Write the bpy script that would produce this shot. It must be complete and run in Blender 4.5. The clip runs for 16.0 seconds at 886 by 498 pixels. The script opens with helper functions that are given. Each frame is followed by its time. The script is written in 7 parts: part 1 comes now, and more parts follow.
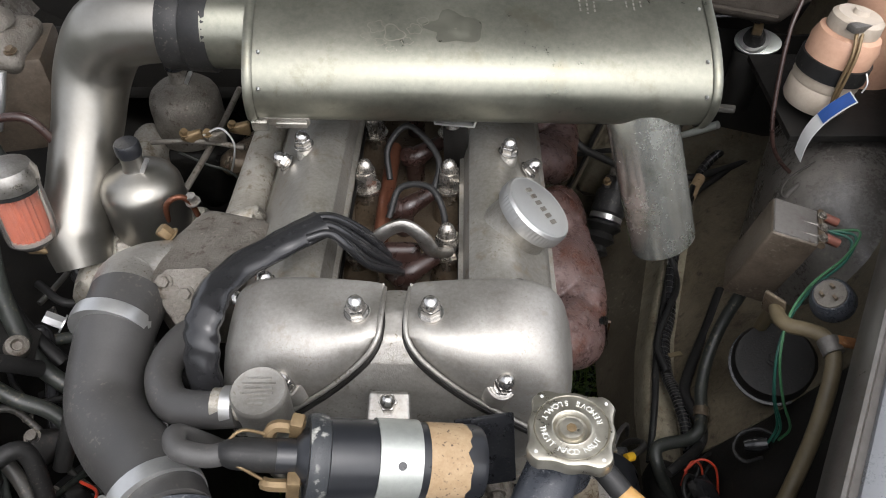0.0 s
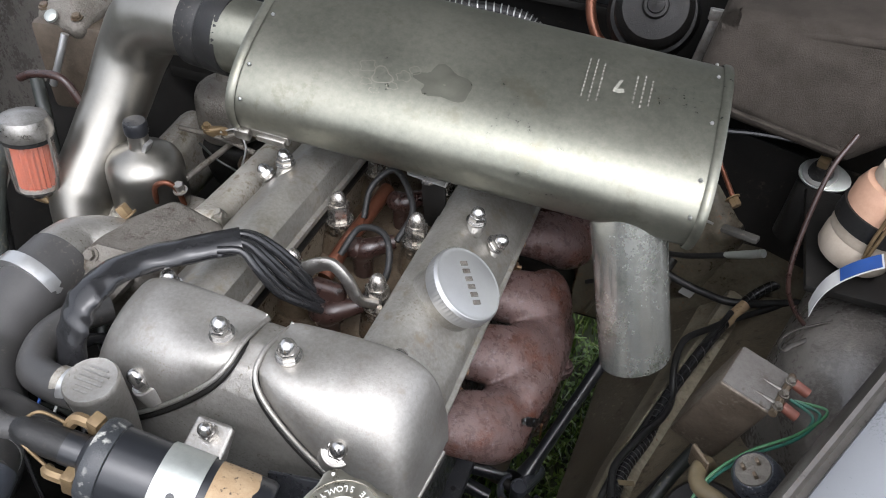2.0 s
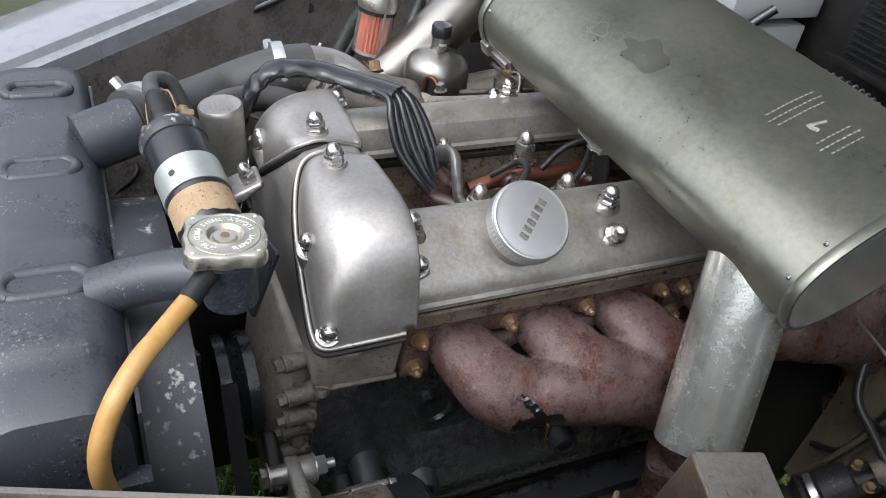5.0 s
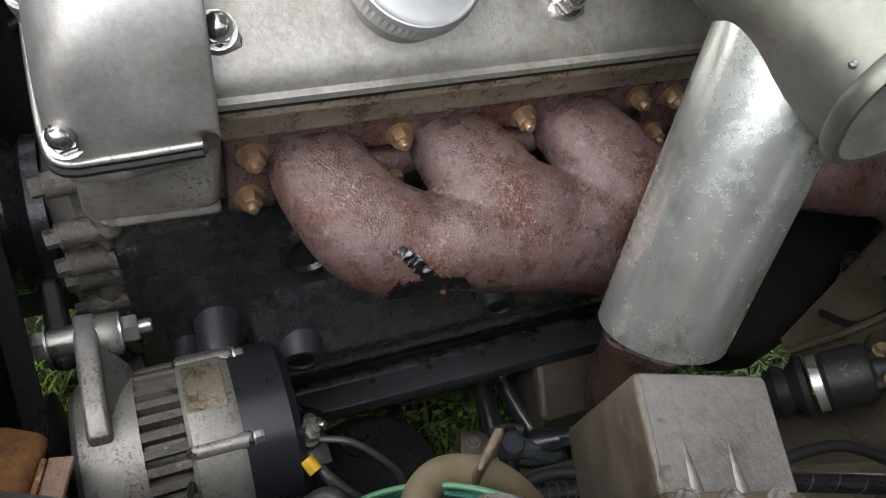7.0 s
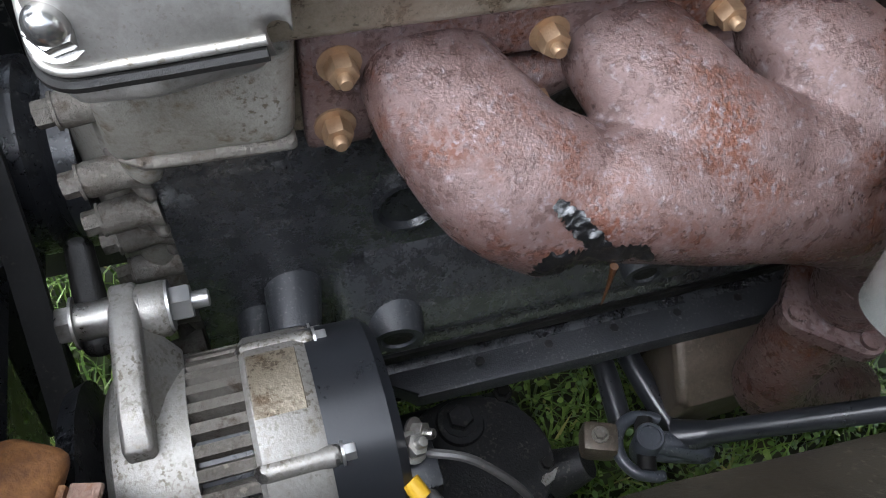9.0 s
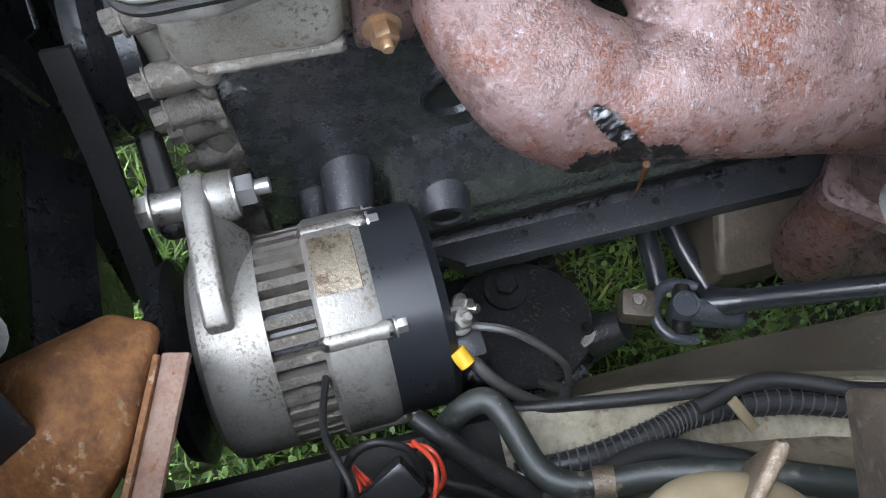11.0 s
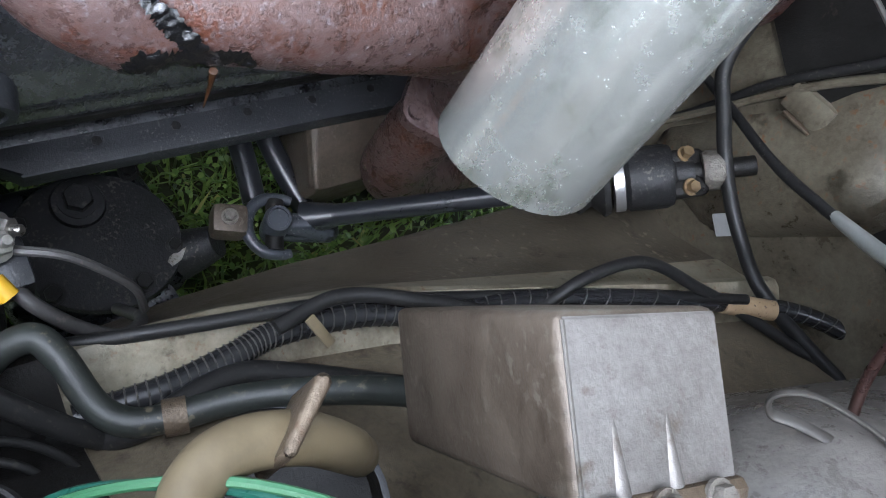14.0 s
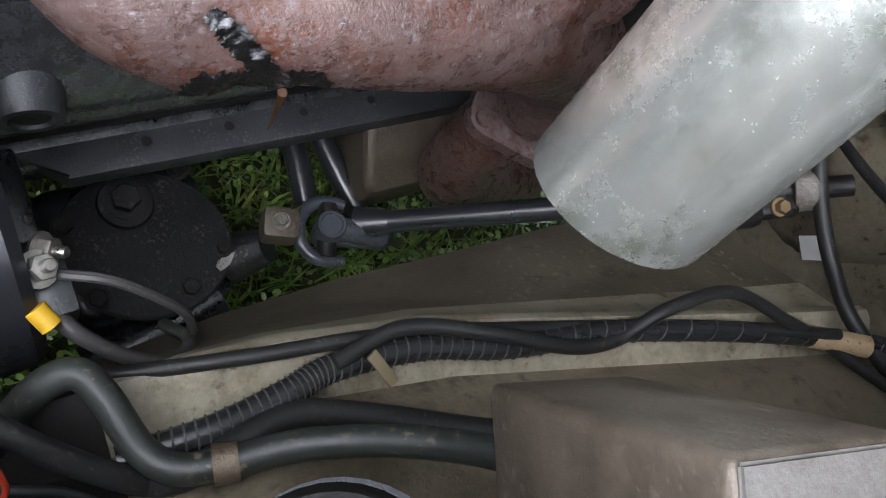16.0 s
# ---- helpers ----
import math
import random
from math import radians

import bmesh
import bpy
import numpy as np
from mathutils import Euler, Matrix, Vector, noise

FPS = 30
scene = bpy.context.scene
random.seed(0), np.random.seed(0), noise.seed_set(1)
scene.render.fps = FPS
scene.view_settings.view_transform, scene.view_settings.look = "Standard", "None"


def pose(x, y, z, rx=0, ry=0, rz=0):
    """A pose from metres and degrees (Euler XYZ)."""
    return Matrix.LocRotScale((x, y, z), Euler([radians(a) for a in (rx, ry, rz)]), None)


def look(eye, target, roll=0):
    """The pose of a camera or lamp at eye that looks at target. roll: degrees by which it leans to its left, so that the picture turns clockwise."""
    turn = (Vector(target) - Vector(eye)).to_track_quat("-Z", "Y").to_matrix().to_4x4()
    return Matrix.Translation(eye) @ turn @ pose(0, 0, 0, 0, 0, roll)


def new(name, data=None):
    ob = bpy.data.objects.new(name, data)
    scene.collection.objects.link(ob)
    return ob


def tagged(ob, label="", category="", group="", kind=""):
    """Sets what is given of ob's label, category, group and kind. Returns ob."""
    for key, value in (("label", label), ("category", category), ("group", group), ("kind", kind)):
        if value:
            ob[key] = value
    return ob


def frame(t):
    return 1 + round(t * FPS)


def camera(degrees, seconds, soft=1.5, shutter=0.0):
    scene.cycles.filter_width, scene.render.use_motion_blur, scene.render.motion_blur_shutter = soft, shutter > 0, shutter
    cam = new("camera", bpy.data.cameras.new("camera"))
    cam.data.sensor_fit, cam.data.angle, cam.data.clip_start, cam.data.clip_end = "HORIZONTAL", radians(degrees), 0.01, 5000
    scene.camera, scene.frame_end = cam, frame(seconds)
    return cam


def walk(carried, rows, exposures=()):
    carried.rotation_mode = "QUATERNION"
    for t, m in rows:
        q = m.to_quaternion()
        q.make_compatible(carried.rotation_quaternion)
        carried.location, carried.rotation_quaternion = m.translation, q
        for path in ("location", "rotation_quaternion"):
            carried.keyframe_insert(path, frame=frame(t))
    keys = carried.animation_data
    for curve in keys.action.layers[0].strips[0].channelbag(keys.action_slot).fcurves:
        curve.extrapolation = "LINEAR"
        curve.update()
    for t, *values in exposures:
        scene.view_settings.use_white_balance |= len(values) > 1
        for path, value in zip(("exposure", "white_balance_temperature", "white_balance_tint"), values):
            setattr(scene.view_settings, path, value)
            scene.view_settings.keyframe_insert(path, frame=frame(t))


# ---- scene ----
cam = camera(60.0, 16.0, 1.0)
PATH = [
    (0, (0.0670, 0.0837, 1.4267), (0.0090, 1.5249, 0.0411), -1.27),
    (0.5, (0.0505, 0.1154, 1.4588), (-0.0277, 1.4958, 0.0137), -2.01),
    (1, (0.0466, 0.1436, 1.4796), (-0.0457, 1.5168, 0.0285), -2.60),
    (1.5, (0.1186, 0.1467, 1.4643), (-0.0569, 1.6357, 0.1406), -1.88),
    (2, (0.2785, 0.1573, 1.4246), (-0.1790, 1.5955, 0.1122), 3.88),
    (2.5, (0.3944, 0.1807, 1.3725), (-0.3480, 1.5393, 0.1064), 6.35),
    (3, (0.5362, 0.2150, 1.3509), (-0.5476, 1.3314, 0.0942), 7.88),
    (3.2, (0.5543, 0.2183, 1.3518), (-0.5893, 1.2692, 0.0918), 7.22),
    (5.3, (0.6333, 0.3262, 1.2866), (-0.7836, 1.0885, 0.0986), 9.38),
    (5.5, (0.6056, 0.3333, 1.2651), (-0.7508, 1.1063, 0.0150), 10.20),
    (6, (0.5709, 0.4528, 1.2160), (-0.6369, 1.1938, -0.1954), 12.68),
    (6.5, (0.5451, 0.5149, 1.1825), (-0.6259, 1.2145, -0.2802), 12.60),
    (7, (0.5003, 0.5147, 1.1371), (-0.6136, 1.1960, -0.3778), 13.43),
    (7.5, (0.5255, 0.5427, 1.0993), (-0.5650, 1.1642, -0.4578), 13.28),
    (8, (0.4907, 0.5521, 1.0814), (-0.6100, 1.1098, -0.4926), 10.91),
    (8.5, (0.4393, 0.5452, 1.0447), (-0.6265, 1.0541, -0.5694), 9.58),
    (9, (0.3941, 0.5290, 1.0143), (-0.6710, 0.9980, -0.6122), 7.97),
    (9.2, (0.3873, 0.5252, 1.0079), (-0.6730, 0.9643, -0.6301), 7.19),
    (11.3, (0.3933, 0.5350, 1.0533), (-0.3159, 0.8308, -0.7932), 6.93),
    (11.5, (0.3944, 0.5380, 1.0534), (-0.2619, 0.9476, -0.7910), 15.46),
    (12, (0.3881, 0.5492, 1.0290), (-0.1187, 1.2921, -0.7574), 37.53),
    (12.5, (0.3830, 0.5574, 1.0187), (0.0051, 1.5014, -0.7036), 48.29),
    (13, (0.3844, 0.5684, 1.0197), (0.0976, 1.6047, -0.6667), 53.57),
    (13.5, (0.3866, 0.5613, 1.0299), (0.1325, 1.6422, -0.6336), 55.39),
    (14, (0.3865, 0.5613, 1.0319), (0.1515, 1.6427, -0.6341), 56.34),
    (14.5, (0.3851, 0.5614, 1.0398), (0.1478, 1.6260, -0.6366), 56.10),
    (15, (0.3798, 0.5666, 1.0295), (0.1406, 1.6170, -0.6555), 55.85),
    (15.5, (0.3758, 0.5808, 1.0022), (0.0729, 1.6287, -0.6741), 53.48),
    (16, (0.3479, 0.5739, 0.9938), (0.1203, 1.5648, -0.7285), 57.75),
]
EXPOSURE = [(0, 1.15, 6350, 12), (1, 1.22, 6250, 12), (3.2, 1.42, 5950, 13), (5.5, 1.28, 6050, 12), (6.5, 1.38, 6100, 11), (7.5, 1.75, 6150, 11), (9, 2.32, 5750, 10), (11.5, 2.82, 5550, 9), (13, 2.55, 5480, 10), (15.3, 2.5, 5700, 11), (16, 2.32, 5850, 11)]
walk(cam, [(t, look(eye, target, roll)) for t, eye, target, roll in PATH], EXPOSURE)

# ---------------------------------------------------------------- world and light
world = bpy.data.worlds.new("overcast_sky")
scene.world = world
world.use_nodes = True
wn, wl = world.node_tree.nodes, world.node_tree.links
sky = wn.new("ShaderNodeTexSky")
sky.sky_type = "NISHITA"
sky.sun_disc = False
sky.sun_elevation, sky.sun_rotation = radians(56), radians(156)
sky.air_density, sky.dust_density = 1.0, 4.0
soft_sky = wn.new("ShaderNodeHueSaturation")
soft_sky.inputs["Saturation"].default_value = 0.22
wl.new(sky.outputs[0], soft_sky.inputs["Color"])
wl.new(soft_sky.outputs[0], wn["Background"].inputs[0])
wn["Background"].inputs[1].default_value = 0.15

sun = new("sun", bpy.data.lights.new("sun", "SUN"))
sun.data.energy, sun.data.angle, sun.data.color = 0.75, radians(105), (1.0, 0.97, 0.92)
sun.matrix_world = look((0.45, -1.0, 1.6), (0, 0, 0))



# ---------------------------------------------------------------- materials
def foliage(name, pale, deep, rough=0.4):
    """Leaf colour that differs from leaf to leaf."""
    m = bpy.data.materials.new(name)
    m.use_nodes = True
    n, l = m.node_tree.nodes, m.node_tree.links
    geo, ramp = n.new("ShaderNodeNewGeometry"), n.new("ShaderNodeValToRGB")
    ramp.color_ramp.elements[0].color, ramp.color_ramp.elements[1].color = (*deep, 1), (*pale, 1)
    dry = ramp.color_ramp.elements.new(0.93)
    dry.color = (pale[0] * 0.8, pale[1] * 0.8, pale[2] * 0.8, 1)
    ramp.color_ramp.elements[2].color = (0.34, 0.30, 0.10, 1)
    l.new(geo.outputs["Random Per Island"], ramp.inputs[0])
    b = n["Principled BSDF"]
    l.new(ramp.outputs[0], b.inputs["Base Color"])
    b.inputs["Roughness"].default_value = rough
    return m


def surface(name, base, dark=None, rough=0.5, metal=0.0, grain=60.0, stain=9.0, amount=0.5, bump=0.15, rough_var=0.15,
            speck=None, speck_scale=140.0, speck_cut=0.66, coat=0.0, bump_scale=None, grime=None, grime_cut=0.55, patchy=0.0, spec=0.5):
    """Base colour with stains at two scales, uneven gloss, fine relief and, where wanted, specks and grime."""
    grain, stain, speck_scale = grain * 3.2, stain * 2.2, speck_scale * 2.4
    bump_scale = bump_scale * 2 if bump_scale else None
    m = bpy.data.materials.new(name)
    m.use_nodes = True
    n, l = m.node_tree.nodes, m.node_tree.links
    b = n["Principled BSDF"]
    co = n.new("ShaderNodeTexCoord")
    info = n.new("ShaderNodeObjectInfo")
    shift = n.new("ShaderNodeVectorMath")
    shift.operation = "MULTIPLY_ADD"
    shift.inputs[1].default_value = (1, 1, 1)
    l.new(co.outputs["Object"], shift.inputs[0])
    l.new(info.outputs["Random"], shift.inputs[2])

    def tex(scale, detail=5.0, roughness=0.6):
        t = n.new("ShaderNodeTexNoise")
        t.inputs["Scale"].default_value, t.inputs["Detail"].default_value, t.inputs["Roughness"].default_value = scale, detail, roughness
        l.new(shift.outputs[0], t.inputs["Vector"])
        return t

    def ramp(src, lo, hi):
        r = n.new("ShaderNodeMapRange")
        r.inputs["From Min"].default_value, r.inputs["From Max"].default_value = lo, hi
        l.new(src, r.inputs["Value"])
        return r.outputs[0]

    def mix(fac, a, c):
        x = n.new("ShaderNodeMix")
        x.data_type = "RGBA"
        l.new(fac, x.inputs["Factor"])
        for sock, v in ((x.inputs["A"], a), (x.inputs["B"], c)):
            if isinstance(v, tuple):
                sock.default_value = (*v, 1)
            else:
                l.new(v, sock)
        return x.outputs["Result"]

    dark = dark or tuple(c * 0.55 for c in base)
    big, fine = tex(stain), tex(grain, 8.0, 0.7)
    blend = n.new("ShaderNodeMath")
    blend.operation = "MULTIPLY_ADD"
    blend.inputs[1].default_value = 0.45
    l.new(fine.outputs[0], blend.inputs[0])
    half = n.new("ShaderNodeMath")
    half.operation = "MULTIPLY"
    half.inputs[1].default_value = 0.55
    l.new(big.outputs[0], half.inputs[0])
    l.new(half.outputs[0], blend.inputs[2])
    col = mix(ramp(blend.outputs[0], 0.5 - 0.22 / (0.5 + amount), 0.5 + 0.22 / (0.5 + amount)), dark, base)
    if grime:
        g = tex(stain * 2.3, 7.0, 0.7)
        col = mix(ramp(g.outputs[0], grime_cut, grime_cut + 0.12), col, grime)
    if speck:
        s = tex(speck_scale, 3.0, 0.5)
        dots = ramp(s.outputs[0], speck_cut - 0.03, speck_cut + 0.06)
        if patchy:
            where = n.new("ShaderNodeMath")
            where.operation = "MULTIPLY"
            l.new(dots, where.inputs[0])
            l.new(ramp(tex(patchy, 4.0, 0.6).outputs[0], 0.47, 0.62), where.inputs[1])
            dots = where.outputs[0]
        col = mix(dots, col, speck)
    l.new(col, b.inputs["Base Color"])
    rr = n.new("ShaderNodeMapRange")
    rr.inputs["To Min"].default_value, rr.inputs["To Max"].default_value = max(0.03, rough - rough_var), min(1, rough + rough_var)
    rr.inputs["From Min"].default_value, rr.inputs["From Max"].default_value = 0.35, 0.65
    l.new(blend.outputs[0], rr.inputs["Value"])
    l.new(rr.outputs[0], b.inputs["Roughness"])
    b.inputs["Metallic"].default_value = metal
    b.inputs["Coat Weight"].default_value = coat
    b.inputs["Specular IOR Level"].default_value = spec
    if bump:
        bt = tex(bump_scale or grain * 1.6, 6.0, 0.65)
        bp = n.new("ShaderNodeBump")
        bp.inputs["Strength"].default_value, bp.inputs["Distance"].default_value = bump, 0.002
        l.new(bt.outputs[0], bp.inputs["Height"])
        l.new(bp.outputs[0], b.inputs["Normal"])
    return m


def glassy(name, colour, rough=0.05, alpha_mix=0.75, ior=1.45):
    """Thin clear plastic or glass: part see-through, part gloss."""
    m = bpy.data.materials.new(name)
    m.use_nodes = True
    b = m.node_tree.nodes["Principled BSDF"]
    b.inputs["Base Color"].default_value = (*colour, 1)
    b.inputs["Roughness"].default_value = rough
    b.inputs["Transmission Weight"].default_value = alpha_mix
    b.inputs["IOR"].default_value = ior
    return m


M_COVER = surface("polished_aluminium_cover", (0.40, 0.386, 0.352), (0.22, 0.204, 0.175), 0.44, 0.74, 70, 8, 1.0, 0.18, 0.12, speck=(0.25, 0.222, 0.18), speck_scale=190, speck_cut=0.60, grime=(0.25, 0.215, 0.165), grime_cut=0.56, patchy=18.0)
M_FRONT = surface("front_cover_aluminium", (0.42, 0.406, 0.378), (0.26, 0.245, 0.22), 0.45, 0.74, 75, 9, 1.0, 0.14, 0.12, speck=(0.30, 0.275, 0.24), speck_scale=220, speck_cut=0.62, grime=(0.30, 0.272, 0.23), grime_cut=0.57, patchy=20.0)
M_CAST = surface("rough_cast_aluminium", (0.44, 0.42, 0.372), (0.25, 0.23, 0.19), 0.44, 0.5, 120, 14, 1.0, 0.5, 0.12, speck=(0.17, 0.142, 0.10), speck_scale=130, speck_cut=0.59, grime=(0.19, 0.155, 0.105), grime_cut=0.54, patchy=24.0)
M_VEE = surface("dull_front_casting", (0.40, 0.385, 0.355), (0.24, 0.226, 0.202), 0.42, 0.72, 75, 11, 0.9, 0.22, 0.10, speck=(0.17, 0.148, 0.115), speck_scale=160, speck_cut=0.61, patchy=22.0)
M_CASTD = surface("dull_pitted_casting", (0.20, 0.185, 0.162), (0.095, 0.083, 0.067), 0.55, 0.5, 120, 16, 1.0, 0.9, 0.12, speck=(0.225, 0.20, 0.168), speck_scale=110, speck_cut=0.62, grime=(0.058, 0.042, 0.028), grime_cut=0.55, bump_scale=130, patchy=22.0)
M_HEAD = surface("oily_cylinder_head", (0.165, 0.128, 0.088), (0.055, 0.039, 0.025), 0.36, 0.4, 90, 16, 0.9, 0.4, 0.15, grime=(0.085, 0.046, 0.022), grime_cut=0.57)
M_HEADSIDE = surface("oily_tan_casting", (0.33, 0.29, 0.225), (0.15, 0.117, 0.077), 0.34, 0.5, 90, 16, 1.0, 0.35, 0.14, speck=(0.07, 0.047, 0.026), speck_scale=100, speck_cut=0.58, grime=(0.085, 0.055, 0.028), grime_cut=0.55, patchy=20.0)
M_NUT = surface("chrome_acorn_nut", (0.60, 0.59, 0.57), (0.34, 0.325, 0.30), 0.20, 0.92, 80, 40, 0.8, 0.06, 0.08)
M_BIGNUT = surface("worn_head_nut", (0.52, 0.50, 0.47), (0.26, 0.235, 0.20), 0.26, 0.9, 90, 45, 0.9, 0.10, 0.1)
M_ZINC = surface("zinc_plated_sheet", (0.225, 0.222, 0.183), (0.135, 0.138, 0.113), 0.36, 0.82, 40, 4.0, 1.0, 0.08, 0.10, speck=(0.135, 0.13, 0.104), speck_scale=110, speck_cut=0.73, grime=(0.145, 0.14, 0.106), grime_cut=0.57, patchy=12.0)
M_SPOUT = surface("mottled_zinc_tube", (0.70, 0.712, 0.66), (0.53, 0.545, 0.495), 0.24, 0.86, 40, 7, 1.0, 0.04, 0.07, speck=(0.68, 0.68, 0.61), speck_scale=110, speck_cut=0.60, grime=(0.40, 0.425, 0.355), grime_cut=0.54, patchy=14.0)
M_PIPE = surface("brushed_aluminium_pipe", (0.31, 0.297, 0.268), (0.24, 0.227, 0.20), 0.34, 0.93, 30, 8, 0.6, 0.0, 0.03)
M_RUST = surface("heat_scaled_cast_iron", (0.143, 0.094, 0.086), (0.060, 0.034, 0.029), 0.31, 0.2, 100, 40, 1.0, 0.55, 0.16, speck=(0.075, 0.023, 0.010), speck_scale=150, speck_cut=0.475, grime=(0.190, 0.160, 0.168), grime_cut=0.55, bump_scale=320, patchy=15.0)
M_BOLT = surface("brass_manifold_nut", (0.40, 0.275, 0.165), (0.22, 0.13, 0.072), 0.44, 0.65, 120, 45, 0.9, 0.2)
M_BLACK = surface("oily_black_enamel", (0.019, 0.020, 0.023), (0.009, 0.0095, 0.011), 0.30, 0.0, 70, 14, 0.8, 0.14, 0.10, speck=(0.06, 0.058, 0.055), speck_scale=150, speck_cut=0.62, patchy=30.0, spec=0.5, coat=0.15)
M_BLOCK = surface("oily_black_engine_enamel", (0.040, 0.041, 0.045), (0.017, 0.0175, 0.019), 0.27, 0.0, 120, 26, 0.9, 0.22, 0.12, spec=0.6, speck=(0.10, 0.098, 0.095), speck_scale=150, speck_cut=0.63, patchy=34.0, coat=0.5)
M_FLANGE = surface("worn_flange_lit_boss_paint", (0.036, 0.038, 0.042), (0.020, 0.021, 0.024), 0.42, 0.0, 120, 18, 0.9, 0.3, 0.12, speck=(0.12, 0.118, 0.112), speck_scale=150, speck_cut=0.60, patchy=30.0)
M_STEER = surface("worn_black_steering_box", (0.021, 0.021, 0.022), (0.011, 0.011, 0.011), 0.44, 0.1, 90, 20, 0.9, 0.35, 0.08, speck=(0.075, 0.067, 0.06), speck_scale=120, speck_cut=0.58, patchy=34.0, spec=0.28)
# Also the stand-in colour for shade on deep panels and in grooves.
M_DARK = surface("dirty_metal_and_shade", (0.016, 0.015, 0.0135), (0.006, 0.0055, 0.005), 0.50, 0.15, 90, 14, 0.9, 0.3, 0.15, grime=(0.050, 0.041, 0.031), grime_cut=0.61, spec=0.3)
M_RAD = surface("satin_black_radiator_paint", (0.044, 0.048, 0.057), (0.026, 0.029, 0.035), 0.34, 0.0, 90, 8, 0.9, 0.14, 0.14, speck=(0.17, 0.17, 0.17), speck_scale=150, speck_cut=0.63, patchy=20.0)
M_CHIP = surface("chipped_shroud_paint", (0.035, 0.038, 0.042), (0.020, 0.022, 0.024), 0.42, 0.0, 90, 14, 0.8, 0.25, 0.12, speck=(0.40, 0.40, 0.36), speck_scale=50, speck_cut=0.60, patchy=22.0)
M_RUBBER = surface("grey_rubber_hose", (0.055, 0.053, 0.051), (0.034, 0.0325, 0.031), 0.46, 0.0, 160, 8, 1.0, 0.10, 0.10, speck=(0.095, 0.086, 0.075), speck_scale=110, speck_cut=0.61, patchy=16.0)
M_BLKRUB = surface("black_rubber", (0.019, 0.0185, 0.018), (0.009, 0.009, 0.009), 0.46, 0.0, 110, 18, 0.9, 0.14, 0.14, spec=0.3, speck=(0.060, 0.054, 0.046), speck_scale=120, speck_cut=0.62, patchy=26.0)
M_SLEEVE = surface("glossy_black_sleeve", (0.020, 0.020, 0.021), (0.012, 0.012, 0.013), 0.19, 0.0, 60, 20, 0.7, 0.06, 0.05, spec=0.5)
M_HOSEDK = surface("dark_grey_hose", (0.046, 0.044, 0.039), (0.022, 0.021, 0.018), 0.48, 0.0, 120, 14, 0.9, 0.14, 0.12, speck=(0.105, 0.092, 0.075), speck_scale=120, speck_cut=0.58, patchy=30.0)
M_BAND = surface("stainless_clip", (0.56, 0.56, 0.55), (0.46, 0.46, 0.45), 0.34, 0.85, 90, 30, 0.6, 0.04, 0.05)
M_CLAMP = surface("dull_silver_clamp", (0.44, 0.46, 0.43), (0.34, 0.355, 0.33), 0.38, 0.6, 60, 18, 0.8, 0.04, 0.06)
M_STEEL = surface("plated_steel", (0.43, 0.415, 0.39), (0.21, 0.195, 0.17), 0.38, 0.9, 110, 30, 0.9, 0.15)
M_ALLOY = surface("alternator_alloy", (0.37, 0.355, 0.33), (0.22, 0.205, 0.18), 0.44, 0.6, 130, 20, 0.9, 0.2, 0.08, speck=(0.13, 0.112, 0.085), speck_scale=170, speck_cut=0.55, grime=(0.20, 0.175, 0.14), grime_cut=0.57, patchy=24.0)
M_COILBODY = surface("coil_black_lacquer", (0.017, 0.018, 0.021), (0.012, 0.013, 0.015), 0.30, 0.0, 60, 15, 0.6, 0.04, 0.04)
M_TAN = surface("peeling_tan_paper", (0.36, 0.265, 0.16), (0.25, 0.165, 0.085), 0.75, 0.0, 80, 30, 0.9, 0.2, 0.08, speck=(0.08, 0.055, 0.035), speck_scale=130, speck_cut=0.64)
M_CAP = surface("pressed_brass_cap", (0.58, 0.55, 0.47), (0.42, 0.39, 0.32), 0.36, 0.95, 70, 30, 0.7, 0.08)
M_FILLER = surface("machined_filler_cap", (0.52, 0.52, 0.51), (0.45, 0.45, 0.44), 0.42, 0.85, 130, 40, 0.5, 0.04, 0.04)
M_BRASS = surface("terminal_brass", (0.24, 0.172, 0.092), (0.13, 0.088, 0.045), 0.5, 0.5, 90, 40, 0.9, 0.15)
M_BOX = surface("oxidised_relay_cover", (0.180, 0.169, 0.155), (0.095, 0.086, 0.075), 0.40, 0.5, 80, 14, 1.0, 0.25, 0.1, grime=(0.082, 0.068, 0.052), grime_cut=0.57)
M_SLEEVERED = surface("faded_red_sleeve", (0.22, 0.080, 0.055), (0.12, 0.045, 0.032), 0.5, 0.0, 80, 30, 0.9, 0.1)
M_BOXSIDE = surface("rusty_relay_side", (0.108, 0.086, 0.064), (0.048, 0.036, 0.026), 0.46, 0.3, 60, 18, 1.0, 0.3, 0.12, speck=(0.115, 0.098, 0.075), speck_scale=120, speck_cut=0.60, grime=(0.105, 0.092, 0.072), grime_cut=0.60, patchy=22.0)
M_PANEL = surface("dusty_black_inner_wing", (0.165, 0.152, 0.138), (0.075, 0.068, 0.060), 0.30, 0.0, 60, 9, 0.9, 0.3, 0.14, grime=(0.20, 0.185, 0.16), grime_cut=0.58, speck=(0.05, 0.045, 0.038), speck_scale=60, speck_cut=0.58, patchy=12.0)
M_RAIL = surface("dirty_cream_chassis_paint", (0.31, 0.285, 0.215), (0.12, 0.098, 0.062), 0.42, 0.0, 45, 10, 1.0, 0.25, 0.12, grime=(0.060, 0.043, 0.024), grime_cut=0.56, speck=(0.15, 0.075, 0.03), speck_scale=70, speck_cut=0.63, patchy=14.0)
